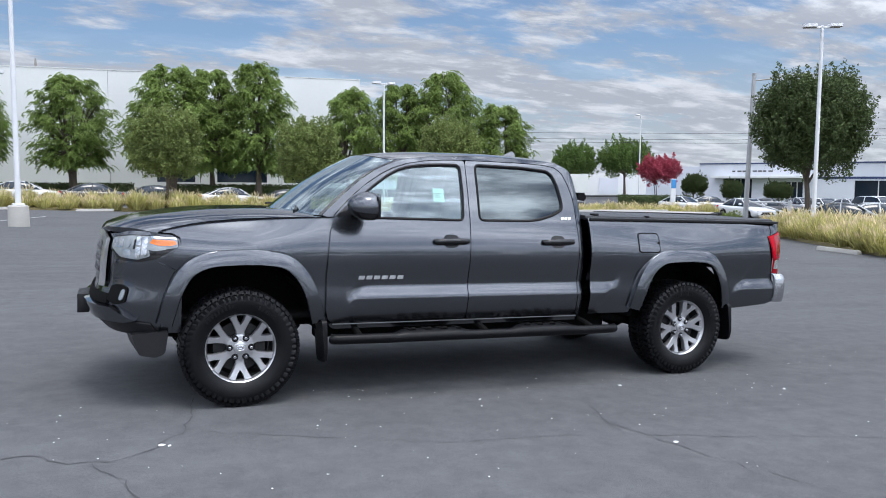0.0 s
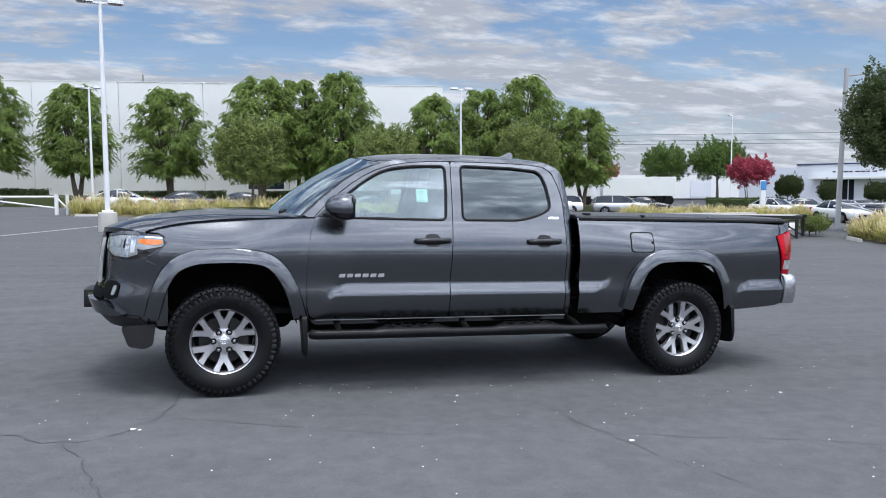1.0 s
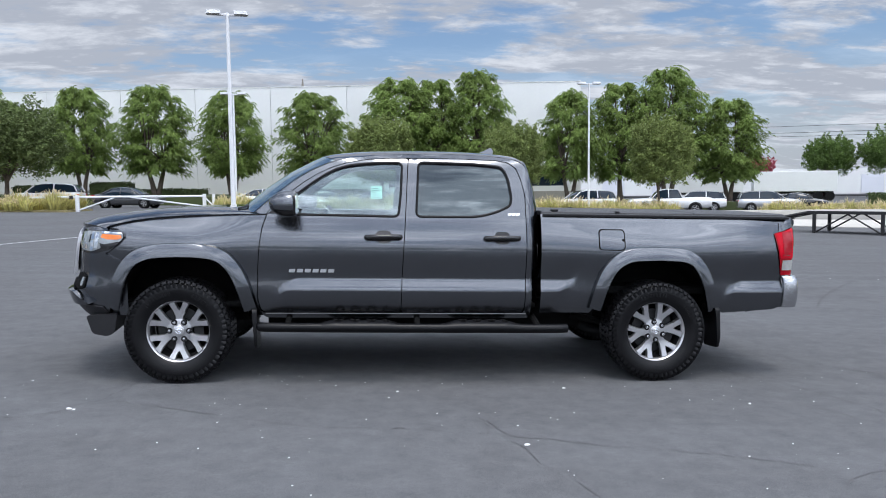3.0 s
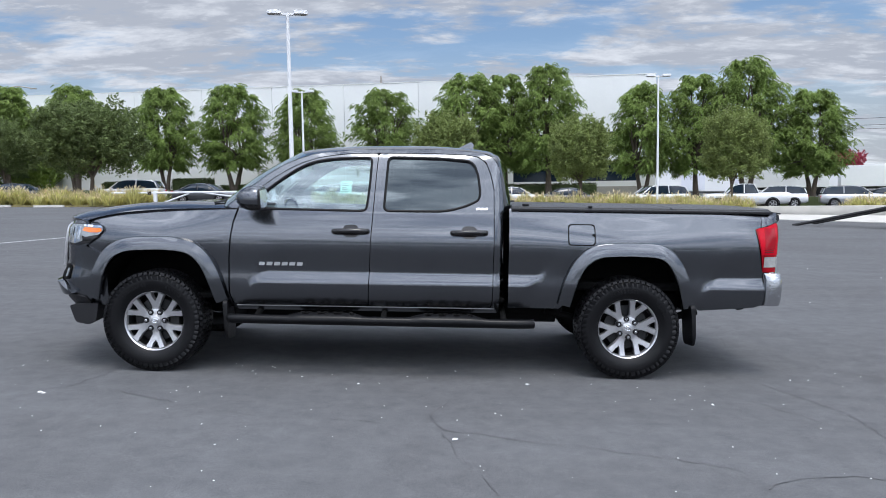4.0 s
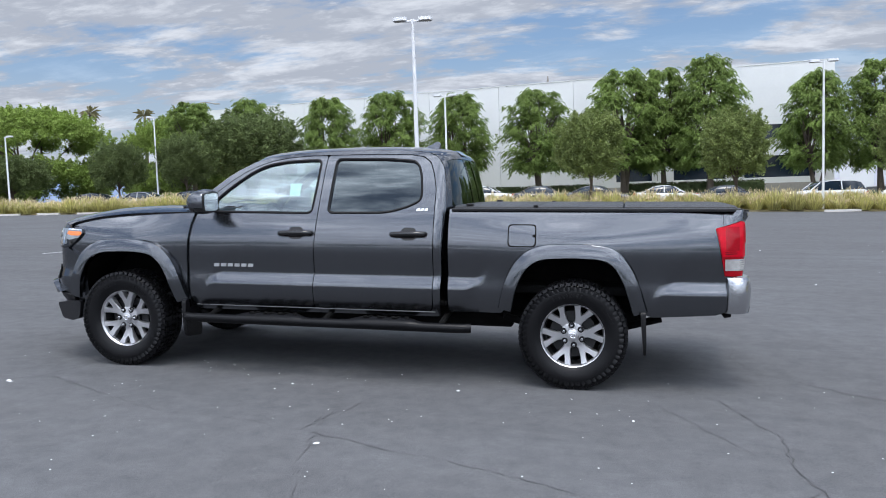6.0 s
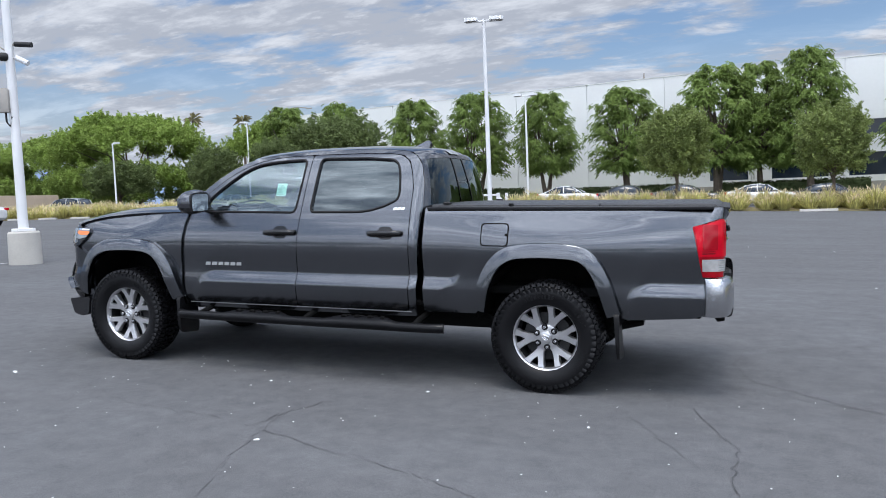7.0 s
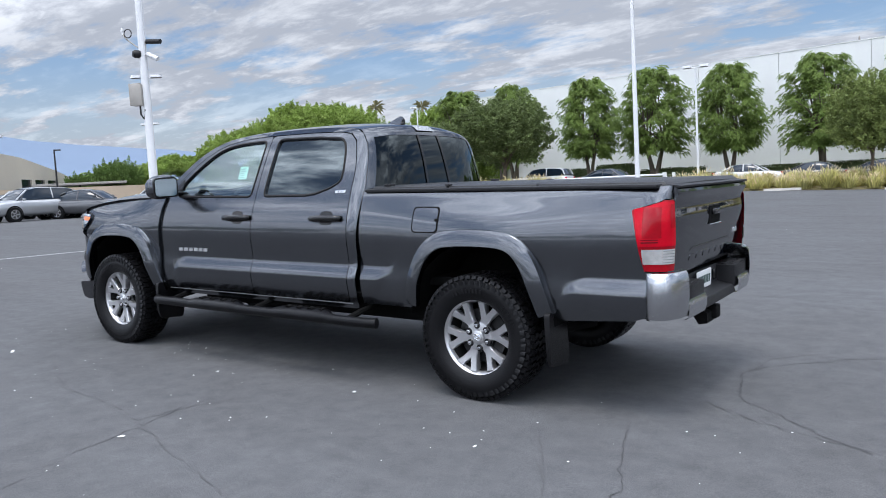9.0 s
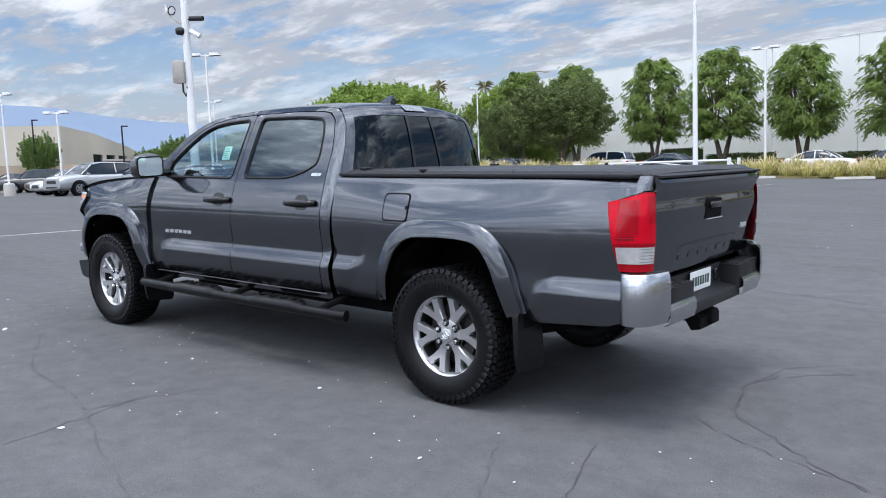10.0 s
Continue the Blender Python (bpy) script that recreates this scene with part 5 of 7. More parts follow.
    for k, (x, y) in enumerate(((34.5, 73.0), (43.5, 71.0))):
        t = thing("box_trailer", pose(x, y, -0.4, 0, 0, -20), "white box trailer parked beyond the road", "trailer", "box trailers")
        part("box", box((-4, -1.2, 1.0), (4, 1.2, 3.1), 0.03, 1), M["wall_white"], t)
        part("frame", box((-3.8, -0.5, 0.75), (3.8, 0.5, 1.0)), M["black_steel"], t)
        for q in (2.2, 3.3):
            part("wheel", lathe([(0, -1.2), (0.48, -1.2), (0.5, -1.1), (0.5, 1.1), (0.48, 1.2), (0, 1.2)], 16, "y", Matrix.Translation((q, 0, 0.5))), M["rubber"], t)


dealership()


def skyline():
    ridge = spline([-20, 5, 15, 20, 23.6, 28.3, 33, 39, 47, 55, 64], [150, 195, 214, 226, 219, 186, 168, 136, 90, 40, -5])

    def f(a, v):
        nz = noise.fractal(Vector((a / 5.0, 3.3, v * 2)), 1.0, 2.0, 5) * 7
        r = 2500 + 500 * v
        k = r / 2500
        return Vector((-r * math.cos(radians(a)), r * math.sin(radians(a)), -30 + (ridge(a) * k + 30 + nz) * v))
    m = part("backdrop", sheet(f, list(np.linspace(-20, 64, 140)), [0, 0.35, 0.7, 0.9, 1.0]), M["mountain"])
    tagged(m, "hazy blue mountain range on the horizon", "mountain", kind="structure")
    p = thing("pylon", pose(-29, 322, 0), "distant steel lattice electricity pylon", "pylon")
    for sx in (-1, 1):
        for sy in (-1, 1):
            part("leg", tube([(sx * 4, sy * 4, 0), (sx * 1.2, sy * 1.2, 34), (0, 0, 47)], 0.25, 4), M["grey_box"], p)
    for z, w in ((34, 7), (39, 5.5)):
        part("arm", tube([(-w, 0, z), (0, 0, z + 1.2), (w, 0, z)], 0.25, 4), M["grey_box"], p)
    for z in range(8, 34, 5):
        r = 4 - 2.8 * z / 34
        part("brace", tube([(-r, -r, z), (r, -r, z + 4)], 0.15, 4), M["grey_box"], p)
    w = thing("power_lines", pose(0, 0, 0), "thin dark power lines in the distance", "power line")
    for k, z in enumerate((9.6, 8.7, 8.2)):
        part("wire", tube([(30, 118, z + 1.0), (56, 98.5, z - 0.2), (80, 81, z - 0.6), (110, 58, z + 0.4)], 0.025, 4), M["black_steel"], w)


skyline()


def behind_the_camera():
    """The far side of the lot, seen only in the paint and the glass."""
    rng = np.random.default_rng(9)
    for k in range(26):
        x, y, turn = -84 + 6.2 * k + rng.uniform(-1.5, 1.5), -42 - rng.uniform(0, 7), float(rng.uniform(0, 360))
        sx, sz = rng.uniform(1.0, 1.35), rng.uniform(0.62, 0.80)
        m = pose(x, y, ground_z(x, y), 0, 0, turn)
        ob = copy_thing(EG, m)
        ob.matrix_basis = m @ Matrix.Diagonal((sx, sx, sz, 1))
        ob["group"] = "trees across the lot"


behind_the_camera()


# lines, cracks and litter on the asphalt
def ground_line(name, pts, width, mat, label, category, lift=0.004, jitter=0.0, seed=1):
    rng = random.Random(seed)
    path = [Vector((p[0], p[1])) for p in smooth([(*q, 0) for q in pts], 10)]
    verts, faces = [], []
    for i, p in enumerate(path):
        d = (path[min(i + 1, len(path) - 1)] - path[max(i - 1, 0)]).normalized()
        n = Vector((-d[1], d[0]))
        c = p + n * rng.uniform(-jitter, jitter)
        w = width * (rng.uniform(0.35, 1.3) if jitter else 1.0) / 2
        for s in (-1, 1):
            q = c + n * w * s
            verts.append((q[0], q[1], ground_z(q[0], q[1]) + lift))
    for i in range(len(path) - 1):
        faces.append((2 * i, 2 * i + 1, 2 * i + 3, 2 * i + 2))
    ob = part(name, raw(verts, [f[::-1] for f in faces]), mat)
    return tagged(ob, label, category, kind="structure")


for a, b in (((-11.4, 0.5), (-10.85, 6.2)), ((-10.4, 8.2), (-5.2, 29.5)), ((-12.3, -8), (-11.5, -0.5))):
    ground_line("parking_line", [a, ((a[0] + b[0]) / 2, (a[1] + b[1]) / 2), b], 0.10, M["line_paint"], "worn white painted parking line", "road marking", 0.006)


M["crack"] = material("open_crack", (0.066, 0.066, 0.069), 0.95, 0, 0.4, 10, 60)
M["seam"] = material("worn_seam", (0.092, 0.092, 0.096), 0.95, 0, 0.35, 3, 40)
CRACKS = [
    (0.016, [(-3.6, -1.50), (-3.08, -1.57), (-2.93, -1.55), (-2.75, -1.75), (-2.51, -1.75), (-2.37, -1.65), (-2.16, -1.35), (-2.08, -0.84), (-2.02, -0.3)]),
    (0.014, [(-2.64, -1.75), (-2.55, -1.96), (-2.48, -2.06), (-2.45, -2.28), (-2.30, -2.7)]),
    (0.010, [(0.47, -1.55), (0.34, -1.97), (0.30, -2.19)]),
    (0.010, [(0.32, -1.74), (0.39, -2.16), (0.53, -2.77), (0.69, -3.19)]),
    (0.010, [(1.91, -3.11), (2.14, -2.95), (2.49, -2.87), (2.69, -2.95), (3.06, -2.5)]),
    (0.010, [(2.98, -0.29), (3.22, -0.48), (3.81, -0.74), (4.6, -0.9)]),
    (0.014, [(3.93, -0.78), (3.63, -0.62), (3.46, -0.45), (3.28, -0.28), (3.12, -0.11), (3.0, 0.39), (3.09, 0.96), (3.36, 1.24)]),
    (0.015, [(2.76, -0.97), (2.80, -1.16), (2.91, -1.47), (3.02, -1.75), (3.0, -1.98), (2.98, -2.17), (3.01, -2.39), (3.09, -2.8)]),
    (0.012, [(2.49, -1.47), (2.68, -1.80), (2.76, -1.97)]),
    (0.012, [(3.0, 0.55), (3.16, 0.76), (3.57, 1.18), (4.27, 1.54)]),
    (0.008, [(-2.07, -1.39), (-1.26, -1.77), (-0.94, -1.95), (-0.67, -2.03), (-0.09, -2.08), (0.30, -2.19), (0.89, -2.43), (1.46, -2.60), (1.95, -2.83)]),
    (0.009, [(0.29, -2.10), (0.32, -1.94), (0.29, -1.72)]),
    (0.008, [(2.63, -1.69), (2.35, -1.2)]),
    (0.022, [(1.2, 3.6), (1.9, 3.7), (2.54, 3.67), (3.17, 3.5), (5.36, 2.85), (7.5, 2.4), (12, 1.6)]),
    (0.016, [(5.36, 2.85), (5.42, 2.07), (5.38, 1.35), (5.6, 0.2)]),
    (0.020, [(5.4, 2.9), (5.9, 3.69), (6.65, 4.65), (7.69, 5.76), (9.4, 6.9)]),
]
for k, (w, pts) in enumerate(CRACKS):
    dense = []
    for p, q in zip(pts, pts[1:]):
        n = max(2, int(math.hypot(q[0] - p[0], q[1] - p[1]) / 0.06))
        for i in range(n):
            t = i / n
            j = 0.020 if i else 0.0
            dense.append((p[0] + (q[0] - p[0]) * t + random.uniform(-j, j), p[1] + (q[1] - p[1]) * t + random.uniform(-j, j)))
    dense.append(pts[-1])
    path = dense
    verts = []
    for i, p in enumerate(path):
        a, b = Vector(path[max(i - 1, 0)]), Vector(path[min(i + 1, len(path) - 1)])
        t = (b - a).normalized()
        n = Vector((-t[1], t[0]))
        wd = w * (random.uniform(0.12, 0.65) if w >= 0.014 else random.uniform(0.25, 1.0)) / 2 * (0.3 if i in (0, len(path) - 1) else 1)
        for s in (-1, 1):
            q = Vector(p) + n * wd * s
            verts.append((q[0], q[1], ground_z(q[0], q[1]) + 0.004))
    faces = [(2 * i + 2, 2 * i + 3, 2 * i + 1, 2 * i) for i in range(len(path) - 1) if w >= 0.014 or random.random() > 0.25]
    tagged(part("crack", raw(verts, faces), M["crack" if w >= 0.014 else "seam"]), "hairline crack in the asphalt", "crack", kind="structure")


def litter():
    """Small pale flakes and chips lying about on the asphalt."""
    rng = np.random.default_rng(4)
    verts, faces = [], []
    spots = [(rng.uniform(-5, 6), rng.uniform(-4.2, -0.6), rng.uniform(0.003, 0.008)) for _ in range(240)] + [(rng.uniform(-12, 14), rng.uniform(1, 14), rng.uniform(0.006, 0.02)) for _ in range(60)]
    spots += [(1.016, -1.134, 0.016), (0.49, -2.41, 0.018), (-2.30, -1.575, 0.024), (-2.26, -1.60, 0.018), (-0.2, -1.2, 0.015), (2.2, -1.6, 0.016)]
    for x, y, r in spots:
        z = ground_z(x, y)
        a0, s = rng.uniform(0, 6.28), len(verts)
        st = rng.uniform(0.4, 1.0)
        for k in range(5):
            a = a0 + k * 1.2566
            u, v = r * math.cos(k * 1.2566) * rng.uniform(0.7, 1.2), r * st * math.sin(k * 1.2566)
            verts.append((x + u * math.cos(a0) - v * math.sin(a0), y + u * math.sin(a0) + v * math.cos(a0), z + 0.004))
        verts.append((x, y, z + 0.004 + r * 0.35))
        faces += [(s + k, s + (k + 1) % 5, s + 5) for k in range(5)]
    tagged(part("litter", raw(verts, faces), M["white_paper"]), "small pale flakes and chips scattered on the asphalt", "litter", kind="stuff")


litter()


# ---- the pickup ----
TRUCK = pose(0, 0, 0, -0.17, 1.634, 0)
AXLE_F, AXLE_R, TYRE_R, HUB_Z = -1.7855, 1.7855, 0.381, 0.394


def soft(f, lo, hi, sigma):
    """The same curve with its bends eased."""
    step = 0.002
    zs = np.arange(lo - 4 * sigma, hi + 4 * sigma, step)
    d = 0.02
    a, b = (f(lo + d) - f(lo)) / d, (f(hi) - f(hi - d)) / d
    ws = np.array([f(lo) + a * (z - lo) if z < lo else (f(hi) + b * (z - hi) if z > hi else f(z)) for z in zs])
    k = np.exp(-0.5 * (np.arange(-int(3 * sigma / step), int(3 * sigma / step) + 1) * step / sigma) ** 2)
    ws = np.convolve(np.pad(ws, len(k) // 2, "edge"), k / k.sum(), "valid")
    return lambda z: float(np.interp(z, zs, ws))


_low, _lw = [0.42, 0.48, 0.53, 0.60, 0.69, 0.79, 0.85], [0.797, 0.823, 0.841, 0.857, 0.866, 0.861, 0.8635]
CAB_W = soft(spline(_low + [0.95, 1.0, 1.05, 1.10, 1.15, 1.20, 1.25, 1.64, 1.68, 1.705, 1.73], _lw + [0.8715, 0.871, 0.866, 0.8555, 0.842, 0.826, 0.809, 0.645, 0.622, 0.59, 0.54]), 0.42, 1.73, 0.014)
FENDER_W = soft(spline(_low + [0.95, 1.0, 1.05, 1.10, 1.15, 1.20, 1.25], _lw + [0.8715, 0.871, 0.865, 0.8545, 0.840, 0.820, 0.794]), 0.42, 1.25, 0.016)
BED_W = soft(spline(_low + [0.95, 1.0, 1.05, 1.10, 1.15, 1.19, 1.235, 1.262, 1.285], _lw + [0.8715, 0.871, 0.866, 0.8565, 0.843, 0.830, 0.816, 0.803, 0.788]), 0.42, 1.285, 0.016)
BAND = soft(spline([0.50, 0.60, 0.66, 0.695, 0.70, 0.7425, 0.785, 0.79, 0.84, 0.95], [0.0, 0.009, 0.0135, 0.0150, 0.0145, 0.001, -0.0125, -0.0125, -0.0085, 0.0]), 0.50, 0.95, 0.002)
BAND_ON = spline([-1.5, -1.05, -0.97, -0.5, 1.05, 1.14, 2.35, 2.44, 2.9], [0, 0, 1, 1, 1, 0, 0, 1, 1])
SWELL = soft(spline([0.60, 0.80, 0.98, 1.10, 1.22, 1.25], [0.0, 0.018, 0.038, 0.026, 0.002, 0.0]), 0.60, 1.25, 0.02)
NOSE_L = spline([0.45, 0.55, 0.68, 0.80, 0.95, 1.10, 1.16], [0.40, 0.50, 0.545, 0.50, 0.485, 0.455, 0.42])
NOSE_X, NOSE_N = -2.15, 2.8
Z_ROWS = [0.47, 0.50, 0.53, 0.56, 0.60, 0.64, 0.675, 0.69, 0.70, 0.72, 0.74, 0.76, 0.775, 0.783, 0.788, 0.794, 0.82, 0.85, 0.89, 0.93, 0.97, 1.01, 1.05, 1.09, 1.12, 1.15, 1.175, 1.20, 1.22, 1.24, 1.26, 1.275, 1.30, 1.34, 1.38, 1.42, 1.46, 1.50, 1.54, 1.58, 1.62, 1.645, 1.665, 1.685, 1.70, 1.715]


def ease(k):
    k = min(max(k, 0.0), 1.0)
    return k * k * (3 - 2 * k)


def fender_w(x, z):
    """The fender's profile, which turns into the door's towards the cab."""
    k = ease((x + 1.80) / 0.57)
    return FENDER_W(z) * (1 - k) + CAB_W(z) * k


def cab_round(x):
    """How far the cab's rear corner turns in."""
    return 0.045 * ((x - 0.772) / 0.07) ** 2 if x > 0.772 else 0.0


def half_width(x, z, kind):
    w = fender_w(x, z) if kind == "fender" else (CAB_W(z) if kind == "cab" else BED_W(z))
    if 0.5 < z < 0.95:
        w += BAND(z) * ease(BAND_ON(x - (z - 0.74) * 0.8))
    if kind == "cab":
        w -= cab_round(x)
    else:
        fade = 1.0 if kind == "bed" else 1 - min(max((x + 1.70) / 0.45, 0.0), 1.0)
        w += SWELL(z) * fade * math.exp(-(((x - (AXLE_R if kind == "bed" else AXLE_F)) / 0.52) ** 2)) if 0.6 < z < 1.25 else 0.0
    if x < NOSE_X:
        k = min(0.995, (NOSE_X - x) / NOSE_L(z))
        w *= (1 - k**NOSE_N) ** (1 / NOSE_N)
    if x > 2.4:
        w -= 0.03 * ((x - 2.4) / 0.45) ** 2
    return w


def side(kind, s, off=0.0):
    return lambda x, z: Vector((x, s * (half_width(x, z, kind) + off), z))


def nose(s, off=0.0):
    """The rounded front: u is the way round the corner in hundredths of a degree count, 0 at the flank, 0.9 dead ahead."""
    def f(u, z):
        a = radians(min(max(u, 0), 0.9) * 100)
        k = 2 / NOSE_N
        w = FENDER_W(z)
        return Vector((NOSE_X - (NOSE_L(z) + off) * max(math.sin(a), 0) ** k, s * (w + off) * max(math.cos(a), 0) ** k, z))
    return f


ARCH_F = [(-2.255, 0.56), (-2.20, 0.76), (-2.12, 0.90), (-2.0, 0.965), (-1.85, 0.982), (-1.65, 0.982), (-1.50, 0.955), (-1.40, 0.87), (-1.33, 0.74), (-1.27, 0.55)]
ARCH_R = [(1.30, 0.56), (1.345, 0.74), (1.42, 0.885), (1.53, 0.965), (1.67, 0.985), (1.87, 0.987), (2.02, 0.968), (2.11, 0.90), (2.18, 0.77), (2.245, 0.56)]


def offset_path(path, d):
    """A 2D path moved to its left by d."""
    out = []
    for i, p in enumerate(path):
        t = Vector(path[min(i + 1, len(path) - 1)][:2]) - Vector(path[max(i - 1, 0)][:2])
        t.normalize()
        out.append(Vector((p[0] - t[1] * d, p[1] + t[0] * d)))
    return out


DOOR_F = [(-1.16, 1.262), (-1.10, 1.325), (-1.0, 1.415), (-0.90, 1.492), (-0.80, 1.556), (-0.70, 1.605), (-0.58, 1.644), (-0.45, 1.667), (-0.30, 1.680), (-0.123, 1.686),
          (-0.130, 1.60), (-0.149, 1.20), (-0.159, 1.03), (-0.169, 0.78), (-0.175, 0.53), (-1.16, 0.525), (-1.20, 0.545), (-1.22, 0.62), (-1.222, 0.86), (-1.210, 1.03), (-1.194, 1.15)]
DOOR_R = [(-0.117, 1.686), (0.30, 1.688), (0.55, 1.680), (0.65, 1.664), (0.708, 1.62), (0.742, 1.53), (0.766, 1.42), (0.766, 1.30), (0.768, 1.03), (0.766, 0.78), (0.762, 0.58), (0.752, 0.535), (0.72, 0.525),
          (-0.169, 0.53), (-0.163, 0.78), (-0.153, 1.03), (-0.143, 1.20), (-0.124, 1.60)]
GLASS_F = [(-1.04, 1.262), (-1.01, 1.335), (-0.93, 1.408), (-0.84, 1.478), (-0.743, 1.545), (-0.66, 1.588), (-0.577, 1.614), (-0.45, 1.632), (-0.324, 1.640), (-0.178, 1.644), (-0.186, 1.45), (-0.204, 1.254)]
GLASS_R = [(-0.055, 1.256), (0.36, 1.258), (0.45, 1.270), (0.56, 1.302), (0.648, 1.345), (0.655, 1.40), (0.638, 1.53), (0.612, 1.60), (0.575, 1.628), (0.36, 1.645), (-0.035, 1.650), (-0.045, 1.45)]
CAB_TOP = [(-1.25, 1.262), (-1.122, 1.378), (-0.954, 1.514), (-0.85, 1.580), (-0.744, 1.630), (-0.66, 1.660), (-0.574, 1.682), (-0.32, 1.712), (0.1, 1.728), (0.45, 1.722), (0.68, 1.700), (0.765, 1.66), (0.81, 1.59), (0.835, 1.46), (0.845, 1.30)]
ROOF_C = [(-0.80, 1.712), (-0.66, 1.737), (-0.35, 1.762), (0.1, 1.772), (0.45, 1.766), (0.72, 1.742), (0.815, 1.70), (0.86, 1.62), (0.905, 1.47), (0.94, 1.30), (0.945, 1.20)]
ROOF_E = CAB_TOP[5:] + [(0.842, 1.20)]


def ring(outline, surface, width, lift, s):
    """A flat rim along a closed outline on a surface."""
    verts, faces, n = [], [], len(outline)
    for k, (d, h) in enumerate(((width, lift), (width * 0.5, lift + 0.006), (0, lift))):
        path = offset_path(list(outline) + [outline[0], outline[1]], -d)[1:n + 1]
        for p in path:
            q = surface(p[0], p[1])
            verts.append(q + Vector((0, s * h, 0)))
    for k in range(2):
        for i in range(n):
            faces.append((k * n + i, k * n + (i + 1) % n, (k + 1) * n + (i + 1) % n, (k + 1) * n + i))
    bm = raw(verts, faces)
    return bm


def make_tyre():
    prof = [(0.225, -0.105), (0.24, -0.118), (0.27, -0.130), (0.31, -0.136), (0.345, -0.132), (0.368, -0.118), (0.378, -0.095), (0.381, 0), (0.378, 0.095), (0.368, 0.118), (0.345, 0.132), (0.31, 0.136), (0.27, 0.130), (0.24, 0.118), (0.225, 0.105)]
    bm = lathe(prof, 72, "y")
    verts, faces = [], []

    def lug(a, da, y0, y1, r0, r1, skew=0.0, y0b=None, y1b=None):
        s = len(verts)
        for r, k in ((r0, 1.0), (r1, 0.86)):
            for ang, y in ((a - da * k, y0), (a + da * k, y0), (a + da * k + skew, y1), (a - da * k + skew, y1)):
                yy = y if r == r0 or y0b is None else (y0b if y == y0 else y1b)
                verts.append((r * math.cos(ang), yy, r * math.sin(ang)))
        faces.extend([(s + 4, s + 5, s + 6, s + 7), (s, s + 4, s + 7, s + 3), (s + 1, s + 2, s + 6, s + 5), (s, s + 1, s + 5, s + 4), (s + 3, s + 7, s + 6, s + 2)])

    n = 54
    for i in range(n):
        a = 2 * math.pi * i / n
        d = math.pi / n * 0.86
        for sg in (-1, 1):
            lug(a, d, sg * 0.066, sg * 0.112, 0.376, 0.394, 0.02)
            lug(a + math.pi / n, d * (0.92 if i % 2 else 0.8), sg * 0.112, sg * 0.131, 0.368, 0.388, 0.02, sg * 0.110, sg * 0.124)
            lug(a + d, d * 0.85, sg * 0.026, sg * 0.060, 0.378, 0.394, -0.03)
            # ribs on the shoulder of the flank
            lug(a + 0.4 * d, d * (0.75 if i % 2 else 0.4), sg * 0.1305, sg * 0.1375, 0.330, 0.362, 0.03 * sg)
        lug(a, d * 0.9, -0.018, 0.018, 0.378, 0.394, 0.03)
    # raised marks round the flank, where the lettering stands
    for k in list(range(6)) + list(range(12, 21)):
        a = 0.75 + k * 0.085
        lug(a, 0.028, -0.1355, -0.1385, 0.275, 0.305)
    join(bm, raw(verts, faces))
    for v in bm.verts:
        r = math.hypot(v.co.x, v.co.z)
        k = (0.225 + (r - 0.225) * (TYRE_R - 0.225) / (0.394 - 0.225)) / r
        v.co.x, v.co.z = v.co.x * k, v.co.z * k
    bmesh.ops.recalc_face_normals(bm, faces=bm.faces[:])
    return bm


def make_rim():
    """Seen from -y: six forked spokes in a lipped barrel."""
    bm = lathe([(0.210, -0.062), (0.216, -0.082), (0.224, -0.094), (0.232, -0.098), (0.233, -0.090), (0.229, -0.08)], 64, "y")

    def face_y(r):
        return -0.088 + 0.020 * max(0.0, 1 - r / 0.20) + (0.012 * max(0.0, 1 - abs(r - 0.12) / 0.09))

    fork = [(0.050, -28), (0.078, -20), (0.110, -15.0), (0.16, -17.5), (0.214, -20.5), (0.219, -8.0), (0.18, -5.2), (0.150, 0), (0.18, 5.2), (0.219, 8.0), (0.214, 20.5), (0.16, 17.5), (0.110, 15.0), (0.078, 20), (0.050, 28)]
    for k in range(6):
        base = 30 + 60 * k
        pts = [(r * math.cos(radians(base + a)), r * math.sin(radians(base + a)), r) for r, a in fork]
        n = len(pts)
        verts = []
        path = offset_path([(p[0], p[1]) for p in pts] + [(pts[0][0], pts[0][1]), (pts[1][0], pts[1][1])], 0.0045)
        path = [path[n]] + path[1:n]
        for p in pts:
            verts.append((p[0], -0.035, p[1]))
        for p in pts:
            verts.append((p[0], face_y(p[2]) + 0.006, p[1]))
        for q, p in zip(path, pts):
            verts.append((q[0], face_y(p[2]), q[1]))
        faces = []
        for lay in range(2):
            for i in range(n):
                faces.append((lay * n + i, lay * n + (i + 1) % n, (lay + 1) * n + (i + 1) % n, (lay + 1) * n + i))
        # the front face as fans that follow the fork
        t = 2 * n
        faces += [(t + 0, t + 1, t + 13, t + 14), (t + 1, t + 2, t + 12, t + 13), (t + 2, t + 7, t + 12), (t + 2, t + 3, t + 6, t + 7), (t + 3, t + 4, t + 5, t + 6), (t + 12, t + 7, t + 8, t + 11), (t + 11, t + 8, t + 9, t + 10)]
        join(bm, raw(verts, faces))
    join(bm, lathe([(0.0, -0.074), (0.07, -0.074), (0.086, -0.070), (0.088, -0.04)], 36, "y"))
    bmesh.ops.recalc_face_normals(bm, faces=bm.faces[:])
    return bm


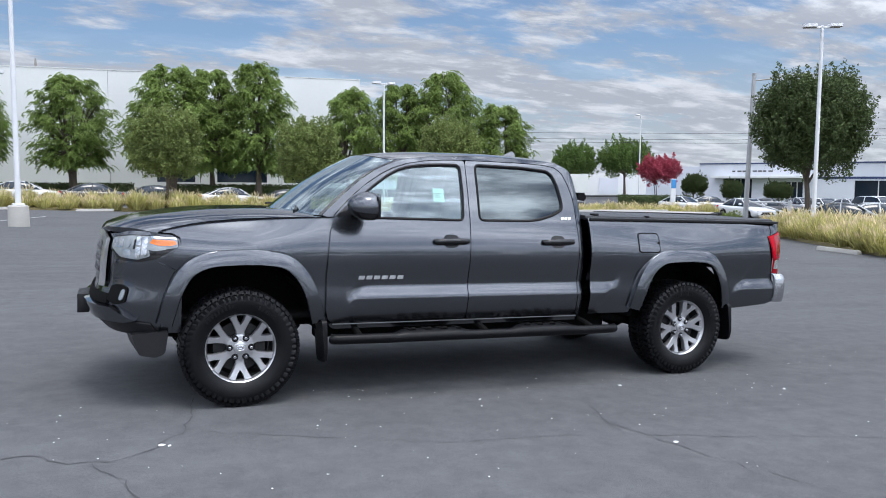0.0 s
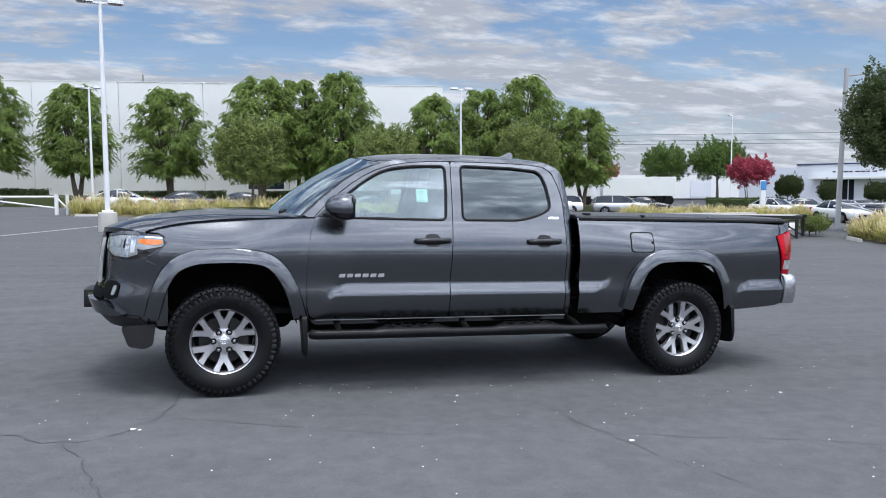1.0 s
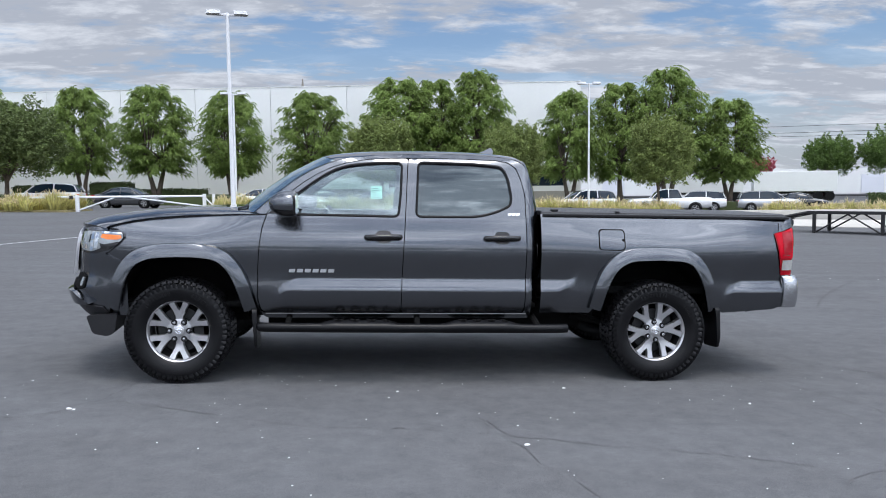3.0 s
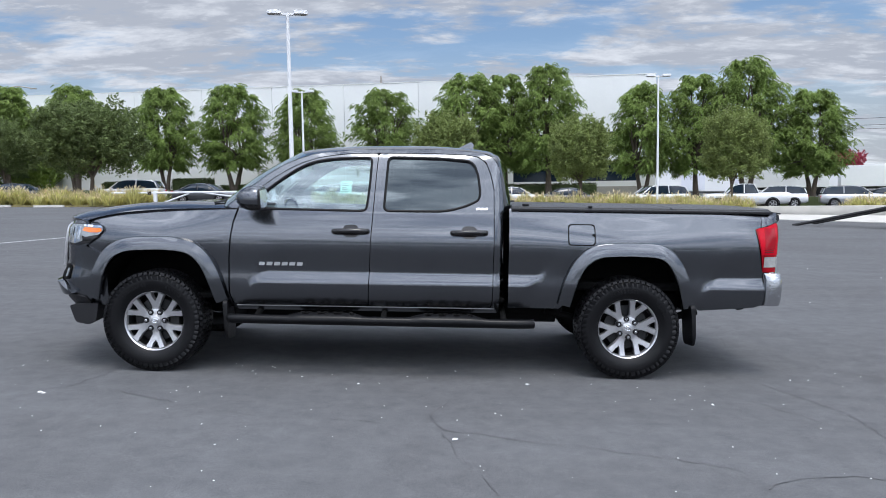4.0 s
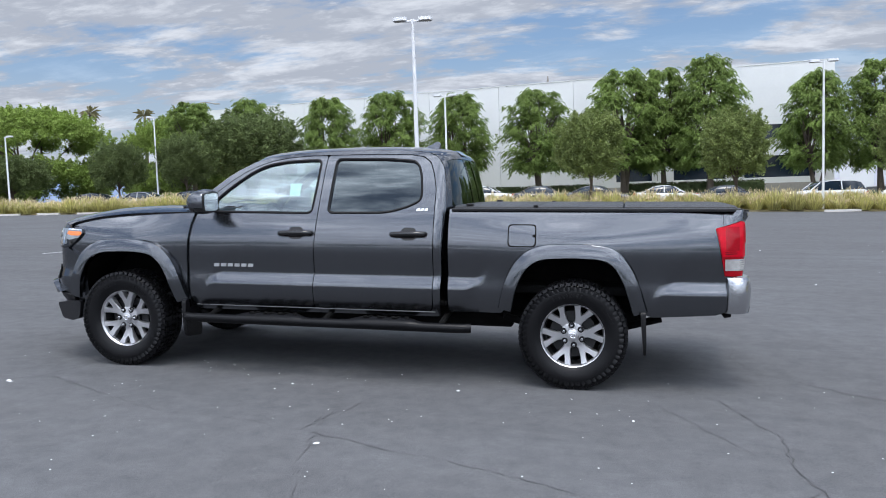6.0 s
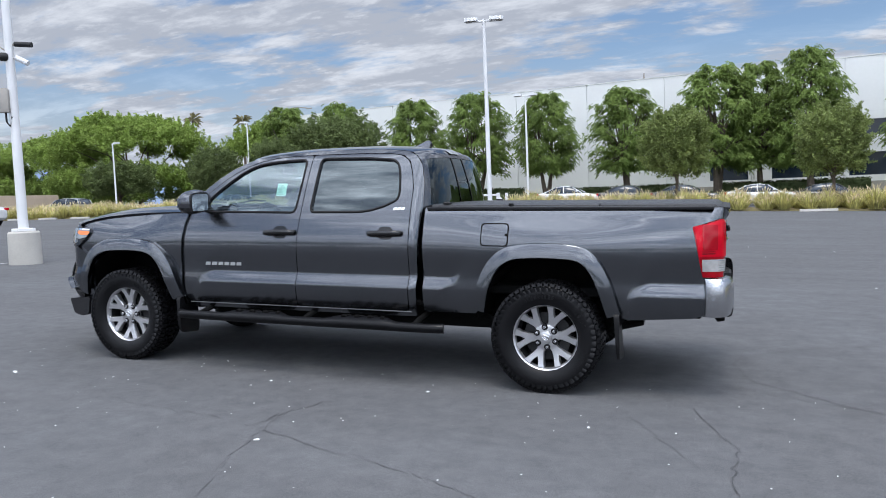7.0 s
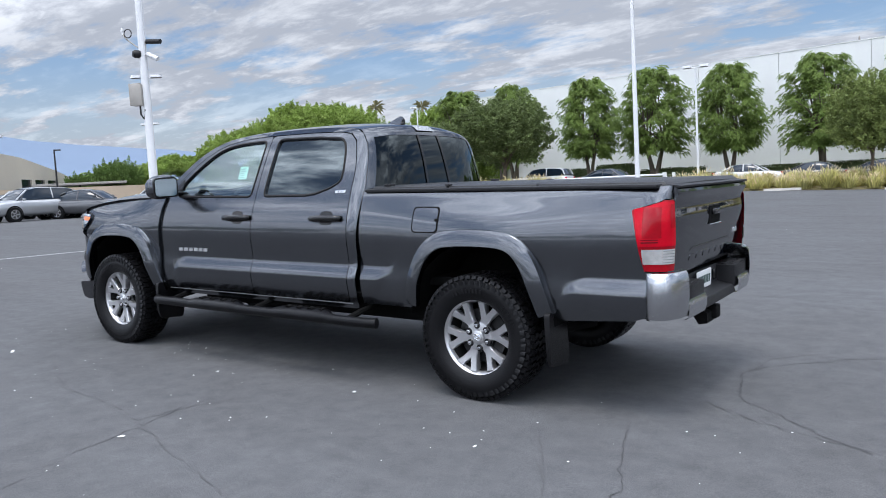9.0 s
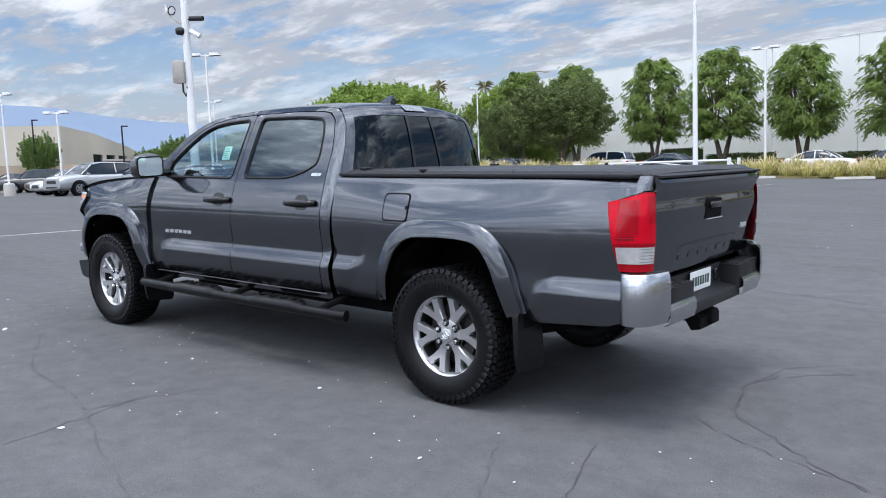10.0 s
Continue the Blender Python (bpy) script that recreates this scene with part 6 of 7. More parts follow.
def make_wheel(truck):
    inner = lathe([(0.0, 0.09), (0.19, 0.09), (0.20, 0.05), (0.17, 0.0), (0.165, -0.012), (0.09, -0.012), (0.085, -0.03), (0.0, -0.03)], 40, "y")
    wheel = part("wheel", inner, M["brake"], truck, "dark brake disc and hub within the wheel")
    # the barrel is darker than the rim to paint the shade behind the spokes
    part("barrel", lathe([(0.228, 0.10), (0.232, 0.09), (0.205, 0.06), (0.20, -0.02), (0.210, -0.062)], 48, "y"), M["brake"], wheel, "inner barrel of the rim, coloured dark for shade")
    part("tyre", make_tyre(), M["rubber"], wheel, "black all-terrain tyre with deep blocky tread")
    part("rim", make_rim(), M["alloy"], wheel, "silver alloy rim with six forked spokes")
    cap = lathe([(0.0, -0.089), (0.030, -0.088), (0.040, -0.084), (0.045, -0.072)], 28, "y")
    part("hub_cap", cap, M["alloy"], wheel, "domed silver hub cap")
    emblem = tube([(0.024 * math.cos(k * 0.3142), -0.0885, 0.017 * math.sin(k * 0.3142)) for k in range(21)], 0.0026, 6, False)
    join(emblem, tube([(0.012 * math.cos(k * 0.3142), -0.089, 0.004 + 0.009 * math.sin(k * 0.3142)) for k in range(21)], 0.0022, 6, False))
    part("hub_emblem", emblem, M["chrome"], wheel, "plain bright oval rings on the hub cap")
    for k in range(6):
        a = radians(60 * k)
        m = Matrix.Translation((0.0695 * math.cos(a), 0, 0.0695 * math.sin(a)))
        # a flat black disc paints the shade of the pocket round each nut
        part("lug_pocket_shade", lathe([(0.0, -0.0785), (0.020, -0.0785), (0.0225, -0.0755), (0.0225, -0.06)], 14, "y", m), M["gloss_black"], wheel)
        part("lug_nut", lathe([(0.0, -0.096), (0.008, -0.095), (0.0110, -0.088), (0.0115, -0.06)], 10, "y", m), M["chrome"], wheel)
    cal = extrude(rounded([(0.10, -0.07), (0.165, -0.09), (0.165, 0.09), (0.10, 0.07)], 0.02, 2), lambda x, z: (x, -0.03, z), lambda x, z: (x, 0.06, z))
    part("brake_caliper", cal, M["brake"], wheel)
    return wheel


def flare(path, s, kind):
    """A wheel arch moulding along the opening."""
    pts = smooth([(*p, 0) for p in path], 6)
    p2 = [(q[0], q[1]) for q in pts]
    n = len(p2)
    rows = []
    for d, w in ((0.052, None), (0.048, 0.010), (0.042, 0.914), (0.010, 0.926), (-0.022, 0.935), (-0.045, 0.938), (-0.050, 0.932), (-0.048, 0.86)):
        row = []
        for i, q in enumerate(offset_path(p2, d)):
            b = half_width(q[0], q[1], kind)
            ends = min(1.0, min(i, n - 1 - i) / 5)
            y = b + 0.002 if w is None else (b + w if w < 0.1 else max(b + (w - b) * (0.55 + 0.45 * ends), b + 0.012))
            row.append(Vector((q[0], s * y, q[1])))
        rows.append(row)
    faces = []
    for k in range(len(rows) - 1):
        for i in range(n - 1):
            f = (k * n + i, k * n + i + 1, (k + 1) * n + i + 1, (k + 1) * n + i)
            faces.append(f if s < 0 else f[::-1])
    return raw([v for r in rows for v in r], faces)


def on_side(outline, kind, s, thick, lift=0.0, bevel=0.0):
    """A raised plate that follows the flank."""
    f = side(kind, s)
    bm = extrude([tuple(p[:2]) for p in outline], lambda x, z: f(x, z) + Vector((0, s * (lift + thick), 0)), lambda x, z: f(x, z) + Vector((0, s * (lift - 0.004), 0)))
    if bevel:
        bmesh.ops.bevel(bm, geom=[e for e in bm.edges if len(e.link_faces) == 2 and e.calc_face_angle(0) > 1], offset=bevel, segments=2, affect="EDGES")
    return bm


def make_truck():
    truck = thing("pickup_truck", TRUCK, "dark grey metallic crew-cab pickup truck with black bed cover", "pickup truck")
    P, K = M["paint"], M["black_plastic"]
    archf = [(q[0], q[1]) for q in smooth([(*p, 0) for p in ARCH_F], 5)]
    archr = [(q[0], q[1]) for q in smooth([(*p, 0) for p in ARCH_R], 5)]
    for s in (-1, 1):
        fl = s > 0
        # fender: clockwise round the arch and along the bonnet seam
        fender = [(-1.2245, 0.50)] + archf[::-1][1:-6] + [(-2.165, 0.895), (-2.29, 0.955), (-2.20, 1.02), (-2.155, 1.075), (-2.165, 1.105), (-2.21, 1.128), (-2.29, 1.132), (-2.26, 1.148), (-2.20, 1.165), (-2.10, 1.186), (-2.0, 1.202), (-1.8, 1.221), (-1.6, 1.233), (-1.4, 1.242), (-1.166, 1.249), (-1.1965, 1.15), (-1.2125, 1.03), (-1.2245, 0.86)]
        part("fender", panel(fender, side("fender", s), 0.03, rows=Z_ROWS, flip=not fl, depth=0.02), P, truck)
        for name, ol, gl, gm in (("front_door", DOOR_F, GLASS_F, "front_glass"), ("rear_door", DOOR_R, GLASS_R, "dark_glass")):
            o = rounded(ol, 0.02, 2)
            g = rounded(gl, 0.03, 3)
            door = part(name, panel(o, side("cab", s), 0.03, [g], rows=Z_ROWS, flip=fl, depth=0.022), P, truck)
            gr = [tuple(p) for p in g]
            area = sum(gr[i][0] * gr[(i + 1) % len(gr)][1] - gr[(i + 1) % len(gr)][0] * gr[i][1] for i in range(len(gr)))
            loop = gr if area > 0 else gr[::-1]
            part("window_seal", ring(loop, side("cab", s), 0.018, 0.001, s), M["seal"], door)
            part("window_pane", panel(g, side("cab", s, -0.012), 0.06, depth=0, flip=fl), M[gm], door, "clear window glass reflecting the sky" if gm == "front_glass" else "dark tinted privacy glass")
            hx = -0.308 if name == "front_door" else 0.583
            cup = on_side(rounded([(hx - 0.058, 1.048), (hx + 0.06, 1.048), (hx + 0.06, 1.142), (hx - 0.058, 1.142)], 0.045, 5), "cab", s, 0.003)
            part("handle_cup", cup, M["gloss_black"], door)
            hw = CAB_W(1.095)
            hp = [(hx - 0.125, s * (hw + 0.004), 1.091), (hx - 0.11, s * (hw + 0.028), 1.092), (hx - 0.05, s * (hw + 0.042), 1.096), (hx + 0.05, s * (hw + 0.042), 1.098), (hx + 0.11, s * (hw + 0.028), 1.096), (hx + 0.125, s * (hw + 0.004), 1.095)]
            hb = tube([tuple(q) for q in smooth(hp, 4)], 0.0205, 12)
            part("door_handle", hb, M["gloss_black"], door, "dark glossy pull handle")
            if s < 0 and name == "front_door":
                part("key_lock", lathe([(0, -0.004), (0.01, -0.003), (0.011, 0.01)], 14, "y", Matrix.Translation((hx + 0.108, -hw - 0.036, 1.096))), M["chrome"], door)
        # the cab's own frame round the doors
        cab_out = [(-1.165, 0.485), (0.815, 0.485), (0.826, 0.9), (0.84, 1.2)] + [tuple(p) for p in CAB_TOP[::-1]] + [(-1.21, 1.255), (-1.20, 1.15), (-1.216, 1.03), (-1.228, 0.86), (-1.228, 0.60), (-1.21, 0.53)]
        both = [p for p in DOOR_F[:10]] + DOOR_R[:13] + DOOR_F[15:]
        mid = Vector((-0.23, 1.1))
        both = [tuple(mid + Vector(((p[0] - mid[0]) * 1.006, (p[1] - mid[1]) * 1.010))) for p in both]
        part("cab_side", panel(rounded(cab_out, 0.02, 2), side("cab", s), 0.03, [both], rows=Z_ROWS, flip=fl, depth=0.03), P, truck)
        inner = [(-1.25, 0.50), (0.80, 0.50), (0.80, 1.25), (-1.20, 1.25)]
        part("inner_sill", panel(inner, side("cab", s, -0.03), 0.08, depth=0, flip=fl), M["under"], truck)
        for post in ([(-0.15, 1.24), (-0.13, 1.68), (-0.10, 1.68), (-0.12, 1.24)],):
            part("inner_post", panel(post, side("cab", s, -0.03), 0.05, depth=0, flip=fl), M["under"], truck)
        part("inner_header", panel([(-0.7, 1.60), (-0.5, 1.655), (-0.1, 1.665), (0.6, 1.66), (0.70, 1.60), (0.72, 1.64), (0.6, 1.70), (-0.1, 1.71), (-0.5, 1.69), (-0.75, 1.60)], side("cab", s, -0.03), 0.05, depth=0, flip=fl), M["under"], truck)
        # an added alloy strip draws the glint of sky on the sill's lip
        sill = [(x, s * (CAB_W(0.517) + 0.004), 0.519) for x in (-1.17, -0.4, 0.4, 0.78)]
        part("sill_glint", tube(sill, 0.004, 8), M["alloy_dark"], truck, "thin alloy strip drawing the sky glint along the sill")
        # bed side
        bed = [(0.884, 0.53), (1.27, 0.53)] + archr + [(2.33, 0.532), (2.74, 0.560), (2.812, 0.585), (2.808, 0.80), (2.794, 0.842), (2.762, 1.0), (2.732, 1.152), (2.765, 1.162), (2.80, 1.170), (2.80, 1.274), (2.74, 1.279), (1.8, 1.281), (0.884, 1.278)]
        part("bed_side", panel(bed, side("bed", s), 0.02, rows=Z_ROWS, flip=fl, depth=0.03), P, truck)
        part("bed_inner", panel([(0.90, 0.60), (1.28, 0.60), (1.30, 1.0), (2.28, 1.0), (2.30, 0.60), (2.78, 0.62), (2.78, 1.22), (0.90, 1.22)], side("bed", s, -0.035), 0.08, depth=0, flip=fl), M["under"], truck)
        part("wheel_flare", flare(ARCH_F, s, "fender"), P, truck, "body-coloured wheel arch moulding")
        part("wheel_flare", flare(ARCH_R, s, "bed"), P, truck, "body-coloured wheel arch moulding")
        for ax in (AXLE_F, AXLE_R):
            def well(u, v, ax=ax, s=s):
                a = radians(4 + 172 * u)
                return Vector((ax + 0.50 * math.cos(a), s * (0.40 + 0.50 * v), 0.46 + 0.50 * math.sin(a)))
            part("wheel_well", sheet(well, np.linspace(0, 1, 20), [0, 0.3, 0.6, 0.92], flip=not fl), M["under"], truck)
            part("well_back", panel(rounded([(ax - 0.5, 0.40), (ax + 0.5, 0.40), (ax + 0.5, 0.8), (ax + 0.3, 0.96), (ax - 0.3, 0.96), (ax - 0.5, 0.8)], 0.1), lambda x, z, s=s: Vector((x, s * 0.42, z)), 0.2, depth=0, flip=fl), M["under"], truck)
        # mud flaps
        for x, w0, w1, top in ((-1.262, 0.68, 0.93, 0.56), (2.245, 0.66, 0.925, 0.58)):
            fp = extrude(rounded([(w0, top), (w1 - 0.01, top), (w1, 0.34), (w1 - 0.02, 0.27), (w0 + 0.02, 0.25), (w0, 0.30)], 0.03, 3), lambda y, z, x=x, s=s: (x + (0.58 - z) * 0.08, s * y, z), lambda y, z, x=x, s=s: (x + 0.014 + 0.020 * ease((y - 0.80) / 0.12) * ease((z - 0.20) / 0.3) + (0.58 - z) * 0.08, s * y, z))
            part("mud_flap", fp, M["rubber"], truck, "black mud flap")
        # side step: an oval bar with two treads
        bar = [(-1.20, s * 0.940, 0.438), (-1.10, s * 0.968, 0.436), (-0.4, s * 0.975, 0.433), (0.5, s * 0.975, 0.430), (0.96, s * 0.970, 0.428), (1.07, s * 0.950, 0.428)]
        step = part("side_step", tube([tuple(q) for q in smooth(bar, 6)], 0.035, 12), M["step_black"], truck, "black tubular side step")
        for x0, x1 in ((-0.80, -0.16), (0.12, 0.72)):
            def swell(u, v, x0=x0, x1=x1, s=s):
                # a pad that swells out of the bar and sinks back into it
                k = ease(min(u, 1 - u) / 0.22)
                a = radians(200 * v - 10)
                ry, rz = 0.034 + 0.042 * k, 0.0345 + 0.014 * k
                return Vector((x0 + (x1 - x0) * u, s * (0.973 - 0.034 * k - ry * math.cos(a)), 0.431 + 0.006 * k + rz * math.sin(a)))
            tread = part("tread", sheet(swell, np.linspace(0, 1, 33), np.linspace(0, 1, 15), flip=fl), M["step_black"], step, "black plastic tread pad on the step", 50)
            for k in range(7):
                a = x0 + 0.14 + k * (x1 - x0 - 0.28) / 6
                lean = 0.022 * (-1) ** k
                rib = extrude([(a - 0.013, 0.905), (a + 0.013, 0.905), (a + 0.016 + lean, 0.972), (a - 0.016 + lean, 0.972)], lambda x, y, s=s: (x, s * y, 0.4895), lambda x, y, s=s: (x, s * y, 0.462))
                part("rib", rib, M["under"], tread)
        for x in (-1.0, -0.05, 0.85):
            part("step_bracket", tube([(x, s * 0.6, 0.50), (x, s * 0.85, 0.47), (x, s * 0.97, 0.445)], 0.022, 8), M["under"], truck)
        # mirror
        mirror_shell = bmesh.new()
        bmesh.ops.create_uvsphere(mirror_shell, u_segments=20, v_segments=14, radius=1)
        for v in mirror_shell.verts:
            x, y, z = v.co
            e = 2.6
            k = (abs(x) ** e + abs(y) ** e + abs(z) ** e) ** (-1 / e)
            x, y, z = x * k, y * k, z * k
            lean = 1 - 0.32 * max(0, -x) ** 1.5
            v.co = (min(x, 0.55) * 0.125 - 0.998, s * (1.0 + y * 0.115 * lean), 1.336 + z * 0.092 * lean - (0.012 * y))
        mir = part("mirror", mirror_shell, P, truck, "body-coloured door mirror with a black base", 60)
        low_shell = bmesh.new()
        bmesh.ops.create_uvsphere(low_shell, u_segments=20, v_segments=14, radius=1)
        for v in low_shell.verts:
            x, y, z = v.co
            k = (abs(x) ** 2.6 + abs(y) ** 2.6 + abs(z) ** 2.6) ** (-1 / 2.6)
            x, y, z = x * k * 1.015, y * k * 1.01, min(z * k * 1.02, -0.42)
            lean = 1 - 0.32 * max(0, -x) ** 1.5
            v.co = (min(x, 0.55) * 0.126 - 0.998, s * (1.0 + y * 0.115 * lean), 1.336 + z * 0.092 * lean - 0.012 * y)
        part("mirror_base", low_shell, M["gloss_black"], mir, "black underside of the mirror", 60)
        part("mirror_arm", tube([(-1.03, s * 0.79, 1.285), (-1.01, s * 0.86, 1.283), (-0.995, s * 0.93, 1.287)], 0.028, 10), M["gloss_black"], mir)
        part("mirror_foot", panel([(-1.155, 1.258), (-1.03, 1.258), (-1.0, 1.34), (-1.015, 1.385)], side("cab", s, 0.006), 0.04, depth=0.012, flip=fl), M["gloss_black"], mir)
        part("mirror_rim", extrude(rounded([(0.893, 1.258), (1.105, 1.252), (1.111, 1.402), (0.893, 1.410)], 0.035, 4), lambda y, z, s=s: (-0.929, s * y, z), lambda y, z, s=s: (-0.945, s * y, z)), M["gloss_black"], mir)
        part("mirror_glass", extrude(rounded([(0.905, 1.268), (1.095, 1.262), (1.10, 1.392), (0.905, 1.40)], 0.03, 4), lambda y, z, s=s: (-0.927, s * y, z), lambda y, z, s=s: (-0.935, s * y, z)), M["chrome"], mir, "mirror glass")
        # head lamp on the rounded corner
        lamp = part("headlight", panel(rounded([(0.004, 1.075), (0.012, 1.106), (0.10, 1.118), (0.32, 1.118), (0.53, 1.098), (0.535, 1.022), (0.40, 0.955), (0.22, 0.950), (0.10, 0.975), (0.02, 1.035)], 0.012, 2), nose(s, 0.004), 0.02, depth=0.02, flip=not fl), M["gloss_black"], truck, "headlamp with clear lens and amber marker")
        part("lens", panel(rounded([(0.165, 1.114), (0.32, 1.113), (0.52, 1.092), (0.52, 1.03), (0.39, 0.975), (0.24, 0.966), (0.15, 0.99), (0.17, 1.04)], 0.012, 2), nose(s, 0.009), 0.015, depth=0.006, flip=not fl), M["clear_lens"], lamp, "clear glossy lens")
        for u0, u1, z0, z1 in ((0.175, 0.215, 0.99, 1.105), (0.225, 0.262, 0.975, 1.045), (0.225, 0.262, 1.055, 1.108), (0.30, 0.375, 0.985, 1.025), (0.385, 0.50, 1.035, 1.090)):
            part("reflector", panel(rounded([(u0, z0), (u1, z0), (u1, z1), (u0, z1)], 0.008, 2), nose(s, 0.012), 0.015, depth=0.004, flip=not fl), M["lamp_inner"], lamp, "bright faceted reflector")
        part("projector", panel([(0.335 + 0.026 * math.cos(k * 0.52), 1.064 + 0.028 * math.sin(k * 0.52)) for k in range(12)], nose(s, 0.012), 0.015, depth=0.004, flip=not fl), M["clear_lens"], lamp, "round projector lens")
        part("lamp_divider", panel([(0.268, 1.09), (0.280, 1.09), (0.286, 1.03), (0.270, 1.03)], nose(s, 0.012), 0.015, depth=0.004, flip=not fl), M["gloss_black"], lamp)
        part("marker_lens", panel(rounded([(0.008, 1.045), (0.012, 1.102), (0.10, 1.114), (0.17, 1.114), (0.175, 1.03), (0.12, 1.02), (0.05, 1.035)], 0.010, 2), nose(s, 0.0075), 0.015, depth=0.004, flip=not fl), M["clear_lens"], lamp, "clear edge round the amber marker")
        part("chrome_strip", panel([(0.012, 1.094), (0.018, 1.107), (0.16, 1.115), (0.15, 1.100), (0.03, 1.098)], nose(s, 0.010), 0.02, depth=0.006, flip=not fl), M["chrome"], lamp)
        part("amber_marker", panel(rounded([(0.012, 1.066), (0.018, 1.088), (0.145, 1.094), (0.16, 1.070), (0.10, 1.055), (0.03, 1.056)], 0.006, 2), nose(s, 0.011), 0.015, depth=0.006, flip=not fl), M["amber"], lamp, "amber side marker lens")
        # fog lamp pocket
        fog = part("fog_lamp_bezel", panel(rounded([(0.295, 0.695), (0.305, 0.785), (0.39, 0.805), (0.48, 0.79), (0.47, 0.70), (0.38, 0.675)], 0.02, 2), nose(s, 0.004), 0.02, depth=0.02, flip=not fl), M["under"], truck, "black fog lamp pocket")
        part("fog_lamp", panel(rounded([(0.318, 0.708), (0.318, 0.775), (0.352, 0.775), (0.352, 0.708)], 0.015, 3), nose(s, 0.010), 0.02, depth=0.006, flip=not fl), M["clear_lens"], fog, "round fog lamp lens")
        # tail lamp wrapping to the tailgate
        front_x = spline([0.83, 0.90, 1.0, 1.10, 1.16, 1.20], [2.794, 2.780, 2.762, 2.742, 2.730, 2.742])

        def tail(u, z, s=s, lift=0.0):
            fx = front_x(z)
            sink = max(0.0, half_width(2.80, 1.10, "bed") - half_width(2.80, max(z, 1.10), "bed"))
            pl = [(fx, half_width(fx, z, "bed") + 0.004), (2.80, half_width(2.80, z, "bed") + 0.010), (2.855, 0.832 - sink), (2.895, 0.806 - sink * 0.8), (2.915, 0.772 - sink * 0.4), (2.922, 0.737)]
            pts = smooth([(*p, 0) for p in pl], 6)
            q = pts[min(int(round(u * (len(pts) - 1))), len(pts) - 1)]
            bulge = 0.007 * math.sin(math.pi * min(max((z - 0.83) / 0.36, 0), 1))
            return Vector((q[0] + (bulge + lift) * u, s * (q[1] + (bulge + lift) * (1 - u)), z))

        def top_z(u):
            return 1.152 + 0.045 * min(u / 0.6, 1) + 0.008 * u

        def zone(z0, z1, u0=0.0, u1=1.0, lift=0.0):
            uu = np.linspace(u0, u1, 25)
            return sheet(lambda u, v: tail(u, min(z0 + (z1 - z0) * v, top_z(u)) if z1 > 1.1 else z0 + (z1 - z0) * v, lift=lift), uu, np.linspace(0, 1, 12), flip=fl)

        tl = part("tail_light", zone(0.830, 1.20), M["red_facet"], truck, "red tail lamp with a clear reversing lens", 60)
        part("brake_lens", zone(0.962, 1.192, 0.03, 0.98, 0.005), M["red_lens"], tl, "glossy bright red lens", 60)
        part("lens_facet", zone(1.005, 1.165, 0.18, 0.50, 0.008), M["red_facet"], tl, "", 60)
        part("lens_facet", zone(1.055, 1.180, 0.72, 0.93, 0.008), M["red_facet"], tl, "", 60)
        part("lens_rib", zone(0.980, 0.986, 0.14, 0.42, 0.010), M["dark_red"], tl, "", 60)
        part("lens_rib", zone(0.994, 0.998, 0.14, 0.42, 0.010), M["dark_red"], tl, "", 60)
        part("reversing_lens", zone(0.868, 0.946, 0.14, 0.52, 0.006), M["white_lens"], tl, "clear reversing lens", 60)
        part("reversing_reflector", zone(0.868, 0.946, 0.54, 0.93, 0.006), M["white_lens"], tl, "ribbed bright reflector", 60)
        for k in range(5):
            part("reflector_rib", zone(0.876 + k * 0.015, 0.879 + k * 0.015, 0.55, 0.92, 0.009), M["clear_lens"], tl, "", 60)
        part("lamp_shoulder", sheet(lambda u, v: tail(u, top_z(u) + 0.004 + (1.272 - top_z(u)) * v, lift=-0.004), np.linspace(0.12, 1, 24), np.linspace(0, 1, 6), flip=fl), P, truck, "", 60)
        part("shoulder_top", sheet(lambda u, v: tail(u, 1.276).lerp(Vector((2.80, s * 0.70, 1.277)), v), np.linspace(0.18, 1, 14), [0, 0.5, 1], flip=fl), P, truck)
        # chrome corner of the rear bumper
        pl = [(2.806, 0.838), (2.818, 0.862), (2.865, 0.880), (2.92, 0.858), (2.955, 0.79), (2.975, 0.70), (2.982, 0.60), (2.985, 0.36)]
        bp = smooth([(*p, 0) for p in pl], 6)
        bprof = [(0.575, -0.03), (0.58, -0.008), (0.62, 0.004), (0.70, 0.010), (0.77, 0.006), (0.805, -0.004), (0.822, -0.022), (0.826, -0.06)]

        def bump(u, v, s=s):
            i = min(int(round(u)), len(bp) - 1)
            z, o = bprof[int(v)]
            q = bp[i]
            d = Vector((q[0] - 2.6, q[1] - 0.35, 0)).normalized()
            return Vector((q[0] + d[0] * o, s * (q[1] + d[1] * o), z))

        cut = next(i for i, q in enumerate(bp) if q[1] < 0.68)
        part("bumper_corner", sheet(bump, range(cut + 1), range(len(bprof)), flip=fl), M["bumper_chrome"], truck, "polished chrome bumper end")
        low = [(0.555, -0.03), (0.562, -0.006), (0.60, 0.004), (0.64, 0.004), (0.662, -0.006), (0.668, -0.04)]
        part("bumper_bar", sheet(lambda u, v, s=s: Vector((bp[int(u)][0] + low[int(v)][1], s * bp[int(u)][1], low[int(v)][0])), range(cut, len(bp)), range(len(low)), flip=fl), M["bumper_chrome"], truck, "polished chrome lower bumper bar")
        stepb = part("bumper_step", extrude(rounded([(2.82, 0.78), (2.940, 0.78), (2.972, 0.60), (2.972, 0.34), (2.82, 0.34)], 0.02, 2), lambda x, y, s=s: (x, s * y, 0.735), lambda x, y, s=s: (x, s * y, 0.60)), K, truck, "black ribbed bumper step")
